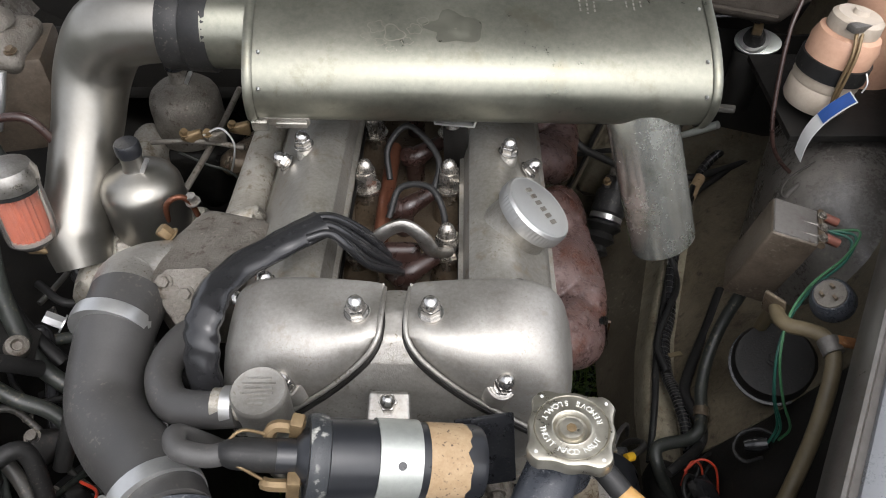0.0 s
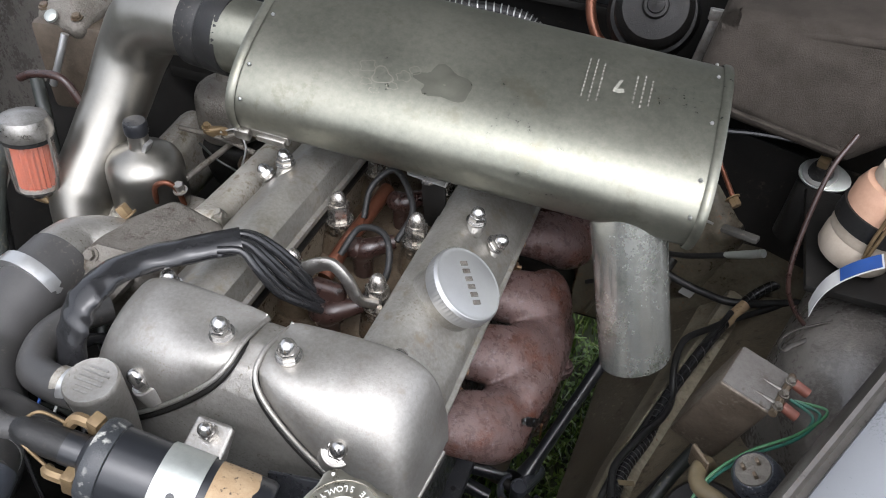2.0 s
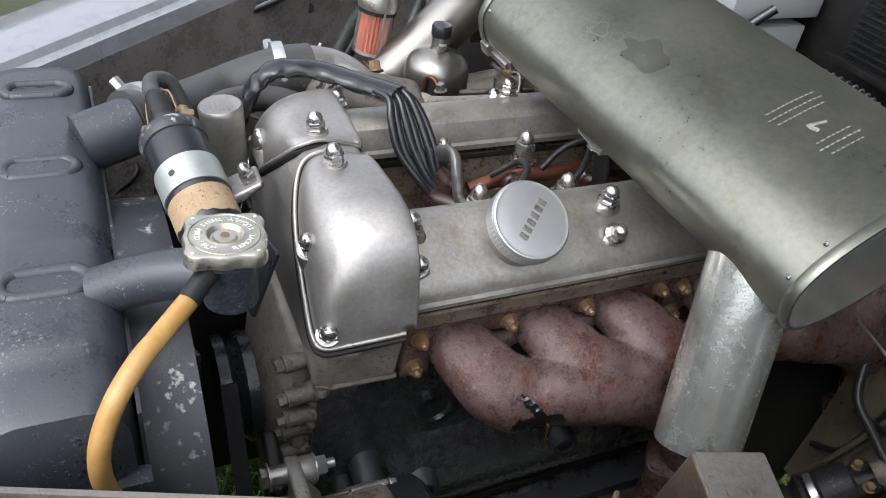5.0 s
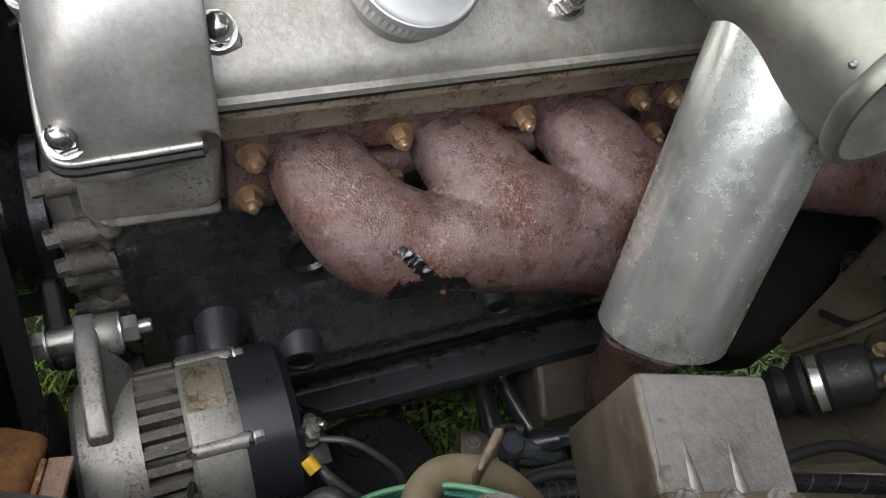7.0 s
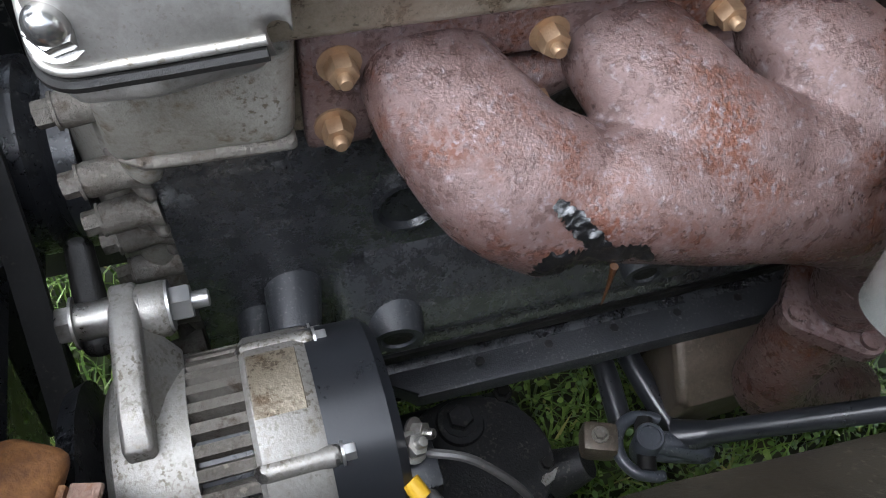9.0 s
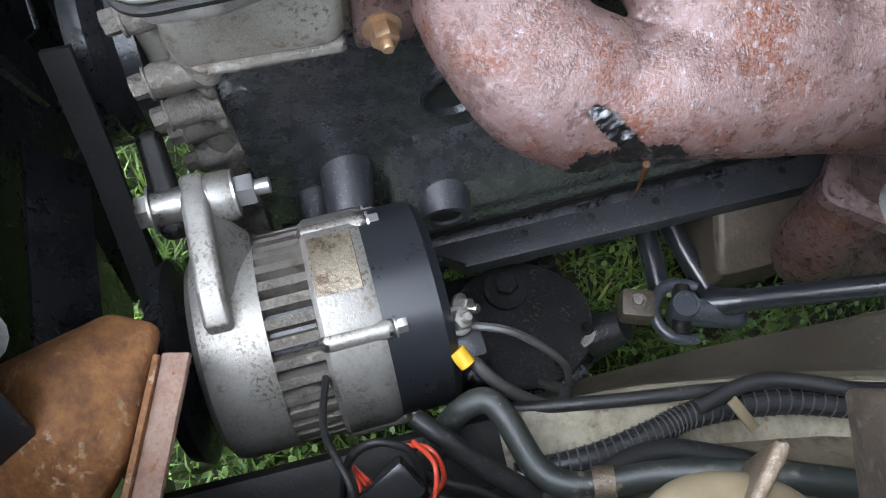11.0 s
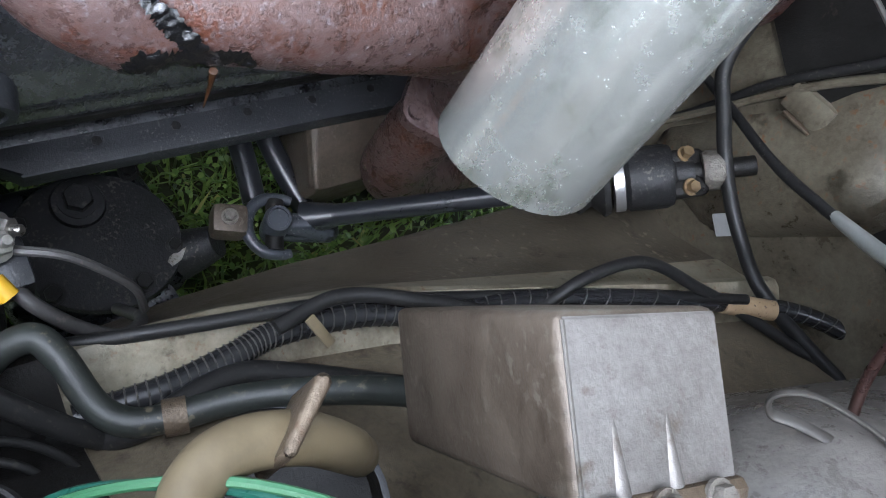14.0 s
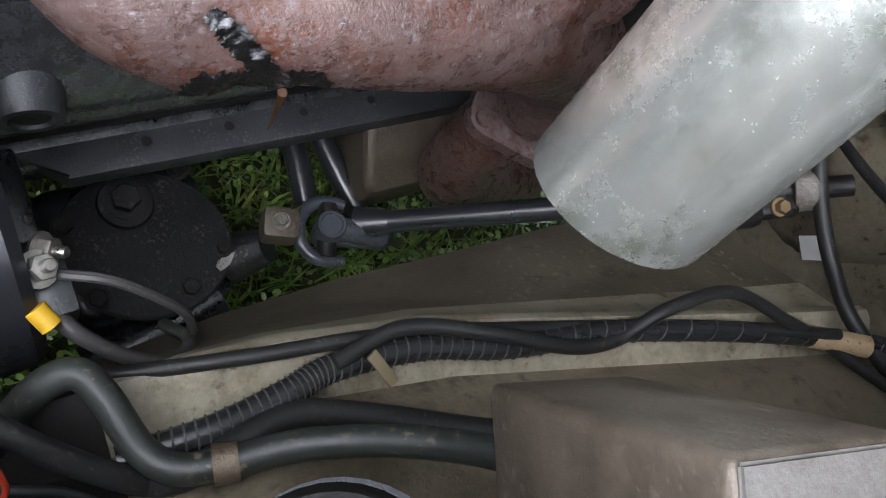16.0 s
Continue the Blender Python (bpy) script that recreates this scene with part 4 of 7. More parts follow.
def engine_block():
    t = thing("engine_block", (0, 0.83, 0.40), "oily black enamelled engine block", "engine block")
    part("crankcase", prism([(-0.10, 0.73), (0.100, 0.73), (0.104, 0.70), (0.100, 0.60), (0.100, 0.50), (0.104, 0.470), (0.104, 0.425), (-0.12, 0.425), (-0.12, 0.47), (-0.104, 0.52)], 0.485, 1.15, bevel=0.006), M_BLOCK, t)
    part("lower_ledge", prism([(0.090, 0.506), (0.104, 0.494), (0.117, 0.470), (0.120, 0.462), (0.118, 0.455), (0.104, 0.449), (0.090, 0.449)], 0.49, 1.14, bevel=0.002), M_BLOCK, t)
    part("water_jacket", hull([(0.076, 0.60, 0.568, 0.028), (0.076, 0.98, 0.568, 0.028), (0.102, 0.60, 0.502, 0.026), (0.102, 0.98, 0.502, 0.026)], seg=16), M_BLOCK, t)
    for y, z, r in ((0.548, 0.548, 0.017), (0.620, 0.508, 0.020), (0.520, 0.520, 0.012), (0.82, 0.52, 0.018)):
        at = axis_frame((0.112, y, z + 0.008), (1, -0.12, -0.06))
        # Bosses share the block's paint; this speckled copy stands in for their highlights.
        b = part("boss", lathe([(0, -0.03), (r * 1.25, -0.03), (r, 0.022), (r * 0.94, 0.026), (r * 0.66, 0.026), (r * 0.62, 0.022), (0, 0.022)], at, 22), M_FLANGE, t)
        # Dark disc in the bore, coloured for the shade inside the hole.
        part("boss_plug", lathe([(0, 0.021), (r * 0.58, 0.021), (r * 0.55, 0.024), (r * 0.2, 0.024), (0, 0.023)], at, 18), M_DARK, b)
    for y in (0.628, 0.88):
        part("core_plug", lathe([(0, -0.02), (0.024, -0.02), (0.024, 0.003), (0.021, 0.004), (0.018, 0.0), (0, 0.0)], axis_frame((0.1045, y, 0.632), (1, 0, 0)), 24), M_BLACK, t)
    s = thing("sump", (0, 0.83, 0.2), "dark sump pan with a bolted flange", "sump")
    flange = plate([(-0.145, 0.50), (0.112, 0.50), (0.114, 0.618), (0.136, 0.640), (0.142, 1.14), (-0.145, 1.14)], Matrix.Translation((0, 0, 0.398)), 0.022, bevel=0.003)
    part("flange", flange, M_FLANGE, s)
    # Dark strip stands in for the shadowed groove under the ledge.
    part("flange_gasket", block((0.23, 0.63, 0.012), Matrix.Translation((-0.006, 0.82, 0.424)), 0.002), M_DARK, s, "dark strip for the shaded groove above the flange")
    part("pan", hull([(-0.10, 0.55, 0.38, 0.02), (0.10, 0.55, 0.38, 0.02), (-0.10, 1.12, 0.38, 0.02), (0.10, 1.12, 0.38, 0.02), (-0.08, 0.56, 0.28, 0.02), (0.06, 0.56, 0.28, 0.02), (-0.08, 1.1, 0.22, 0.02), (0.07, 1.1, 0.22, 0.02)]), M_BLOCK, s)
    part("well", hull([(0.12, 0.912, 0.375, 0.010), (0.12, 1.005, 0.375, 0.010), (0.175, 0.910, 0.322, 0.010), (0.175, 1.002, 0.322, 0.010), (0.165, 0.92, 0.24, 0.012), (0.165, 1.0, 0.24, 0.012), (0.03, 0.95, 0.26, 0.02)]), M_BOXSIDE, s, "grey-brown side well")
    for k in range(7):
        part("flange_bolt", bolt_mesh(axis_frame((0.127, 0.696 + 0.0645 * k, 0.4200), (0, 0, 1), 9 * k), 0.0075, 0.0022, False), M_DARK, s)


def duct(bm, stations):
    """A flattened runner: stations of centre, half width along y and half height."""
    line = [Vector(c) for c, w, h in stations]
    loops = []
    fine = curve(line, 6)
    at = np.linspace(0, len(stations) - 1, len(fine))
    ws, hs = (np.interp(at, range(len(stations)), [st[k] for st in stations]) for k in (1, 2))
    for i, p in enumerate(fine):
        d = (fine[min(i + 1, len(fine) - 1)] - fine[max(i - 1, 0)]).normalized()
        wide = (Vector((0, 1, 0)) - d * d.y).normalized()
        high = wide.cross(d)
        ring = []
        for k in range(24):
            a = 2 * math.pi * k / 24
            ca, sa = math.cos(a), math.sin(a)
            ring.append(p + wide * ws[i] * math.copysign(abs(ca) ** 0.8, ca) + high * hs[i] * math.copysign(abs(sa) ** 0.9, sa))
        loops.append(ring)
    return rings(bm, loops)


def exhaust_manifold(y0, label, leak):
    t = thing("exhaust_manifold", (0.17, y0 + 0.2, 0.48), label, "exhaust manifold", "exhaust manifolds")
    bm = mesh()
    # port flange
    part("port_flange", block((0.016, 0.325, 0.030), Matrix.Translation((0.127, y0 + 0.155, 0.786)), 0.005, segments=3), M_RUST, t)
    part("flange_end", block((0.014, 0.034, 0.074), Matrix.Translation((0.127, y0 + 0.006, 0.764)), 0.005, segments=3), M_RUST, t)
    for dy in (0.104, 0.203, 0.302):
        part("flange_ear", hull([(0.127, y0 + dy, 0.742, 0.011), (0.127, y0 + dy + (0.02 if dy < 0.3 else -0.02), 0.752, 0.011), (0.127, y0 + dy - (0.02 if dy > 0.01 else -0.02), 0.752, 0.011)]), M_RUST, t)
    for dy in (0.050, 0.152, 0.252):
        py = y0 + dy
        duct(bm, [((0.124, py, 0.766), 0.034, 0.026), ((0.148, py, 0.767), 0.035, 0.0275), ((0.170, py + 0.007, 0.763), 0.037, 0.029), ((0.189, py + 0.022, 0.750), 0.039, 0.031), ((0.199, py + 0.050, 0.735), 0.040, 0.031)])
    tube([(0.190, y0 + 0.048, 0.748), (0.196, y0 + 0.078, 0.740), (0.200, y0 + 0.105, 0.738), (0.202, y0 + 0.135, 0.737), (0.202, y0 + 0.185, 0.724), (0.201, y0 + 0.240, 0.708), (0.199, y0 + 0.300, 0.672), (0.199, y0 + 0.366, 0.612), (0.198, y0 + 0.392, 0.530)], [0.024, 0.028, 0.032, 0.036, 0.040, 0.042, 0.041, 0.037, 0.032], 24, 8, bm)
    for dy in (0.114, 0.214):
        hull([(0.196, y0 + dy, 0.744, 0.026), (0.200, y0 + dy + 0.035, 0.735, 0.032)], bm, 16)
    lower = soften(part("casting", bm, M_RUST, t), 0.0026, 12)
    m = axis_frame((0.194, y0 + 0.388, 0.522), (0.05, -0.05, 1), 4)
    part("outlet_flange", plate(round_rect(0.082, 0.082, 0.016), m, 0.013, bevel=0.002), M_RUST, t)
    for a, b in ((0.028, 0.028), (-0.028, 0.028), (0.028, -0.028), (-0.028, -0.028)):
        part("flange_stud", lathe([(0, 0), (0.008, 0), (0.008, 0.004), (0, 0.005)], m @ Matrix.Translation((a, b, 0)), 14), M_RUST, t)
    part("downpipe", tube([(0.194, y0 + 0.388, 0.51), (0.192, y0 + 0.394, 0.42), (0.19, y0 + 0.43, 0.32), (0.19, y0 + 0.57, 0.25)], 0.034, 18, 6), M_RUST, t)
    for k, (dy, z) in enumerate(((0.006, 0.782), (0.003, 0.744), (0.107, 0.782), (0.105, 0.744), (0.203, 0.782), (0.203, 0.744), (0.302, 0.786), (0.302, 0.748))):
        part("nut", bolt_mesh(axis_frame((0.134, y0 + dy, z), (1, 0, 0.02), 14 * k), 0.0130, 0.011, True, 0.005), M_BOLT, t)
    if leak:
        # a smeared patch that clings to the casting: a stem, two arms and ragged rims
        bm = mesh()
        rnd = random.Random(2)

        def smear(pts, widths):
            line = curve(pts, 14)
            ws = np.interp(np.linspace(0, len(widths) - 1, len(line)), range(len(widths)), widths)
            rows = []
            for i, p in enumerate(line):
                d = (line[min(i + 1, len(line) - 1)] - line[max(i - 1, 0)]).normalized()
                s = d.cross(Vector((0.95, -0.1, 0.30))).normalized()
                a, b = ws[i] * rnd.uniform(0.65, 1.15), ws[i] * rnd.uniform(0.65, 1.15)
                rows.append([bm.verts.new(p + s * f) for f in (-a, -a * 0.75, -a * 0.5, -a * 0.25, 0, b * 0.25, b * 0.5, b * 0.75, b)])
            for r0, r1 in zip(rows, rows[1:]):
                for k in range(8):
                    bm.faces.new((r0[k], r0[k + 1], r1[k + 1], r1[k]))
        smear([(0.2205, 0.655, 0.765), (0.2245, 0.661, 0.760), (0.2295, 0.668, 0.752), (0.2335, 0.675, 0.743), (0.2345, 0.680, 0.735)], [0.003, 0.005, 0.005, 0.0055, 0.007])
        smear([(0.222, 0.651, 0.727), (0.229, 0.6545, 0.735), (0.233, 0.663, 0.735), (0.236, 0.674, 0.734), (0.236, 0.682, 0.733)], [0.003, 0.007, 0.009, 0.010, 0.008])
        smear([(0.236, 0.679, 0.735), (0.237, 0.686, 0.739), (0.238, 0.694, 0.739), (0.238, 0.702, 0.732)], [0.008, 0.0065, 0.0055, 0.002])
        patch = part("sealant_patch", bm, M_LEAK, t, "wet black sealant smear on the casting")
        w = patch.modifiers.new("cling", "SHRINKWRAP")
        w.target, w.wrap_method, w.offset, w.wrap_mode = lower, "NEAREST_SURFACEPOINT", 0.0014, "ABOVE_SURFACE"
        lumps = bpy.data.textures.new("sealant_lumps", "CLOUDS")
        lumps.noise_scale = 0.006
        heave = patch.modifiers.new("lumps", "DISPLACE")
        heave.texture, heave.strength, heave.mid_level = lumps, 0.0038, 0.25
        part("oil_drip", tube([(0.238, 0.683, 0.733), (0.2385, 0.684, 0.720), (0.239, 0.685, 0.700)], [0.0020, 0.0011, 0.0004], 10, 5), M_AMBER, t, "amber drip hanging from the sealant")


# ---------------------------------------------------------------- air intake
def air_cleaner():
    L, R = Vector((-0.165, 0.857, 1.018)), Vector((0.329, 0.900, 0.980))
    t = thing("air_cleaner", (0.08, 0.88, 0.93), "long oval zinc-plated air cleaner drum with stains and dents", "air cleaner")
    ax = (R - L).normalized()
    back = Vector((0.0, math.cos(radians(21)), math.sin(radians(21))))
    back = (back - ax * back.dot(ax)).normalized()
    up = ax.cross(back) if ax.cross(back).z > 0 else back.cross(ax)
    n = 56

    def oval(c, sc=1.0, grow=0.0):
        out = []
        for k in range(n):
            a = 2 * math.pi * k / n
            ca, sa = math.cos(a), math.sin(a)
            e = 0.76
            x = (0.108 * sc + grow) * math.copysign(abs(ca) ** e, ca)
            z = (0.050 * sc + grow) * math.copysign(abs(sa) ** e, sa)
            out.append(c + back * x + up * z)
        return out
    part("drum", rings(mesh(), [oval(L + ax * d, 1.0) for d in (0.0, 0.08, 0.16, 0.24, 0.32, 0.40, (R - L).length)]), M_ZINC, t, sharp=50)
    for name, c, o in (("end_cap", L, -1), ("end_cap", R, 1)):
        rim = rings(mesh(), [oval(c - ax * 0.006 * o, 1, 0.0015), oval(c - ax * 0.004 * o, 1, 0.003), oval(c + ax * 0.001 * o, 1, 0.0034), oval(c + ax * 0.004 * o, 1, 0.002), oval(c + ax * 0.004 * o, 1, -0.001)], True, False)
        cap = part(name, rings(mesh(), [oval(c + ax * 0.004 * o, 1, -0.0012), oval(c - ax * 0.003 * o, 1, -0.003), oval(c - ax * 0.004 * o, 0.9, -0.004), oval(c - ax * 0.004 * o, 0.5, -0.004)]), M_SPOUT, t, sharp=40)
        part("end_rim", rim, M_ZINC, cap, sharp=40)
        for k in range(5):
            q = oval(c - ax * 0.012 * o, 1, 0.0005)[(4 + 5 * k) % n]
            part("rivet", hull([(q.x, q.y, q.z, 0.0022)], seg=8), M_BAND, t)
    # over-centre clip at the front lower edge
    cm = Matrix((ax, -up, -back)).transposed().to_4x4()
    cm.translation = L + ax * 0.03 - back * 0.104 - up * 0.022
    clip = part("toggle_clip", block((0.062, 0.014, 0.006), cm, 0.002), M_STEEL, t, "sprung toggle clip")
    part("clip_lever", block((0.034, 0.009, 0.006), cm @ Matrix.Translation((0.012, -0.001, 0.006)), 0.002), M_STEEL, clip)
    part("clip_hook", block((0.018, 0.016, 0.009), cm @ Matrix.Translation((-0.022, 0.001, 0.005)), 0.003), M_STEEL, clip)
    # inlet stub, spout and mounting
    part("outlet_stub", lathe([(0.040, 0), (0.043, 0), (0.043, 0.055), (0.040, 0.055)], axis_frame(L + back * 0.0 + ax * 0.002, -ax), 36), M_ZINC, t)
    top, bot = Vector((0.2555, 0.8393, 0.9675)), Vector((0.3163, 0.7991, 0.7578))
    m = frame_to(top, bot)
    h = (bot - top).length
    loops = []
    for r, z in ((0.0405, 0), (0.0405, 0.3 * h), (0.0405, 0.7 * h), (0.0405, h), (0.0385, h), (0.0385, 0.5 * h), (0.0385, 0.2 * h)):
        loop = []
        for k in range(40):
            a = 2 * math.pi * k / 40
            p = m @ Vector((r * math.cos(a), r * math.sin(a), z))
            if z > 0.9 * h:
                p = p + (bot - top).normalized() * (-(p - bot).dot(Vector((1, 0.3, 0)).normalized()) * 0.12)
            loop.append(p)
        loops.append(loop)
    part("spout", rings(mesh(), loops), M_SPOUT, t, "mottled zinc intake spout")
    hang = thing("air_cleaner_bracket", (0.05, 0.80, 0.89), "plain steel strap bracket bolted under the air cleaner", "bracket")
    part("saddle", sheet([[(x, y, z + 0.0) for x, z in ((-0.01, 0.962), (0.03, 0.956), (0.034, 0.942), (0.075, 0.938), (0.079, 0.951), (0.115, 0.948))] for y in (0.787, 0.815)], 0.002), M_BAND, hang)
    part("leg", block((0.028, 0.005, 0.10), pose(0.055, 0.815, 0.895, 12, 0, 0), 0.002), M_DARK, hang)
    part("bolt", bolt_mesh(axis_frame((0.052, 0.800, 0.940), (0, -0.3, -1)), 0.013, 0.012), M_NUT, hang)
    # oil stains, water rings and printing on the drum's top
    def smudge(d0, a0, rd, ra, mat, name, label, inner=0.0, seed=1):
        bm = mesh()
        rnd = random.Random(seed)
        wob = [(rnd.uniform(0.05, 0.16), rnd.randint(2, 6), rnd.uniform(0, 6.28)) for _ in range(3)]
        loops = []
        for f in ([inner] if inner else [0.05, 0.5]) + [1.0]:
            loop = []
            for k in range(32):
                a = 2 * math.pi * k / 32
                s = f * (1 + sum(w * math.sin(q * a + p) for w, q, p in wob))
                ang = radians(a0 + ra * s * math.sin(a))
                ca, sa = math.cos(ang), math.sin(ang)
                loop.append(L + ax * (d0 + rd * s * math.cos(a)) + back * 0.1084 * math.copysign(abs(ca) ** 0.76, ca) + up * 0.0504 * math.copysign(abs(sa) ** 0.76, sa))
            loops.append(loop)
        rings(bm, loops, True, False)
        part(name, bm, mat, t, label)
    smudge(0.215, 103, 0.030, 9, M_STAINZ, "oil_stain", "dark oval oil stain", seed=3)
    for k, (d0, a0, r) in enumerate(((0.150, 107, 0.012), (0.172, 104, 0.008), (0.136, 113, 0.006), (0.132, 103, 0.009), (0.164, 112, 0.006), (0.147, 118, 0.005), (0.121, 109, 0.005), (0.181, 99, 0.006))):
        smudge(d0, a0, r, r * 420, M_RING, "water_ring", "dried pale water ring", 0.86, 20 + k)
    pm = Matrix((ax, back, up)).transposed().to_4x4()
    rnd = random.Random(6)
    for k, (dx, w) in enumerate(((0.352, 0.050), (0.360, 0.058), (0.368, 0.052), (0.404, 0.036), (0.412, 0.044), (0.420, 0.034))):
        bm = mesh()
        o = -w / 2
        while o < w / 2:
            s = rnd.uniform(0.002, 0.005)
            mm = pm.copy()
            across = 0.018 + o + s / 2
            mm.translation = L + ax * dx + back * across + up * (0.0505 * (1 - abs(across / 0.1084) ** 2.63) ** 0.38)
            block((0.0016, s * 0.8, 0.0004), mm, 0, bm)
            o += s + 0.002
        part("print_line", bm, M_PRINT, t, "small illegible etched print")
    mm = pm.copy()
    mm.translation = L + ax * 0.388 + back * 0.018 + up * 0.0501
    part("print_emblem", plate([(-0.006, -0.008), (0.0, -0.009), (0.006, -0.006), (0.004, -0.002), (-0.002, -0.004), (0.002, 0.009), (-0.001, 0.009), (-0.006, -0.004)], mm, 0.0005), M_PRINT, t)


def chrome_elbow():
    t = thing("intake_pipe", (-0.40, 0.74, 0.74), "large bent aluminium intake pipe with a black rubber coupling", "pipe")
    pts = [(-0.222, 0.856, 1.020), (-0.275, 0.860, 1.024), (-0.332, 0.866, 1.010), (-0.366, 0.862, 0.965), (-0.380, 0.830, 0.910), (-0.390, 0.790, 0.860), (-0.396, 0.748, 0.812), (-0.388, 0.725, 0.780)]
    part("pipe", tube(pts, [0.042, 0.043, 0.045, 0.043, 0.040, 0.039, 0.040, 0.034], 30, 8), M_PIPE, t)
    part("coupling", lathe([(0.042, 0), (0.0475, 0.001), (0.048, 0.004), (0.048, 0.028), (0.0465, 0.030), (0.048, 0.032), (0.048, 0.052), (0.0475, 0.055), (0.042, 0.056)], axis_frame((-0.206, 0.857, 1.019), (-1, 0.05, 0.05)), 40), M_BLKRUB, t, "black rubber coupling sleeve")
    part("plenum", hull([(-0.37, 0.70, 0.76, 0.03), (-0.36, 0.74, 0.74, 0.03), (-0.37, 0.95, 0.74, 0.03), (-0.37, 0.95, 0.80, 0.025)]), M_CAST, t)


def carburettor(y, label, metal, lower=None, overflow_pipe=True):
    t = thing("carburettor", (-0.31, y, 0.74), label, "carburettor", "carburettors")
    m = Matrix.Translation((-0.316, y, 0))
    part("dashpot", lathe([(0, 0.80), (0.046, 0.80), (0.0475, 0.805), (0.0475, 0.850), (0.0465, 0.860), (0.0425, 0.869), (0.035, 0.876), (0.024, 0.881), (0.014, 0.885), (0.0125, 0.889), (0.0125, 0.905), (0, 0.905)], m, 36), metal, t)
    part("damper_cap", lathe([(0, 0.904), (0.0135, 0.904), (0.0145, 0.907), (0.0145, 0.918), (0.013, 0.921), (0, 0.922)], m, 20), M_COILBODY, t, "black damper cap")
    part("vent_rib", block((0.005, 0.012, 0.018), Matrix.Translation((-0.302, y - 0.004, 0.890)) @ Matrix.Rotation(0.5, 4, "Y"), 0.001), M_BAND, t)
    part("body", hull([(-0.35, y - 0.03, 0.78, 0.015), (-0.28, y - 0.03, 0.78, 0.015), (-0.35, y + 0.03, 0.78, 0.015), (-0.27, y + 0.03, 0.78, 0.015), (-0.31, y, 0.70, 0.03)]), lower or M_CAST, t)
    if not overflow_pipe:
        return
    part("overflow_pipe", tube([(-0.283, y - 0.03, 0.83), (-0.276, y - 0.034, 0.858), (-0.262, y - 0.03, 0.866), (-0.252, y - 0.025, 0.855), (-0.250, y - 0.02, 0.83)], 0.0035, 10, 6), M_COPPER, t, "orange-brown overflow pipe")
    part("union", bolt_mesh(axis_frame((-0.250, y - 0.022, 0.852), (0, -0.2, 1)), 0.011, 0.012), M_STEEL, t)


def throttle_linkage():
    """Rods, levers and clamps between the two carburettors."""
    t = thing("throttle_linkage", (-0.26, 0.88, 0.80), "oily throttle rods with small brass clamps", "linkage")
    part("rod", tube([(-0.275, 0.80, 0.835), (-0.262, 0.90, 0.838), (-0.255, 1.02, 0.840)], 0.0042, 10, 3), M_CASTD, t)
    part("cross_rod", tube([(-0.34, 0.885, 0.845), (-0.27, 0.880, 0.850), (-0.215, 0.872, 0.846)], 0.0035, 10, 3), M_CASTD, t)
    for k, (x, y, z) in enumerate(((-0.290, 0.878, 0.858), (-0.258, 0.872, 0.862), (-0.236, 0.905, 0.852))):
        lever = part("lever", hull([(x, y, z, 0.006), (x + 0.018, y + 0.006, z + 0.004, 0.004), (x + 0.016, y + 0.008, z - 0.012, 0.004)]), (M_BRASS, M_CASTD, M_BRASS)[k], t)
        part("clamp_screw", bolt_mesh(axis_frame((x, y, z + 0.005), (0.2, -0.3, 1)), 0.008, 0.007), M_BRASS, lever)
    part("spring_wire", tube([(-0.262, 0.868, 0.868), (-0.240, 0.872, 0.876), (-0.226, 0.868, 0.858), (-0.228, 0.860, 0.836), (-0.236, 0.858, 0.815)], 0.0014, 8, 7), M_BAND, t)
    part("green_lead", tube([(-0.30, 0.87, 0.84), (-0.262, 0.852, 0.835), (-0.235, 0.855, 0.82), (-0.222, 0.862, 0.79)], 0.0016, 8, 6), M_HOSETEAL, t)
    part("cast_arm", hull([(-0.245, 0.90, 0.80, 0.018), (-0.20, 0.91, 0.80, 0.016), (-0.22, 0.96, 0.79, 0.02)]), M_HEAD, t)


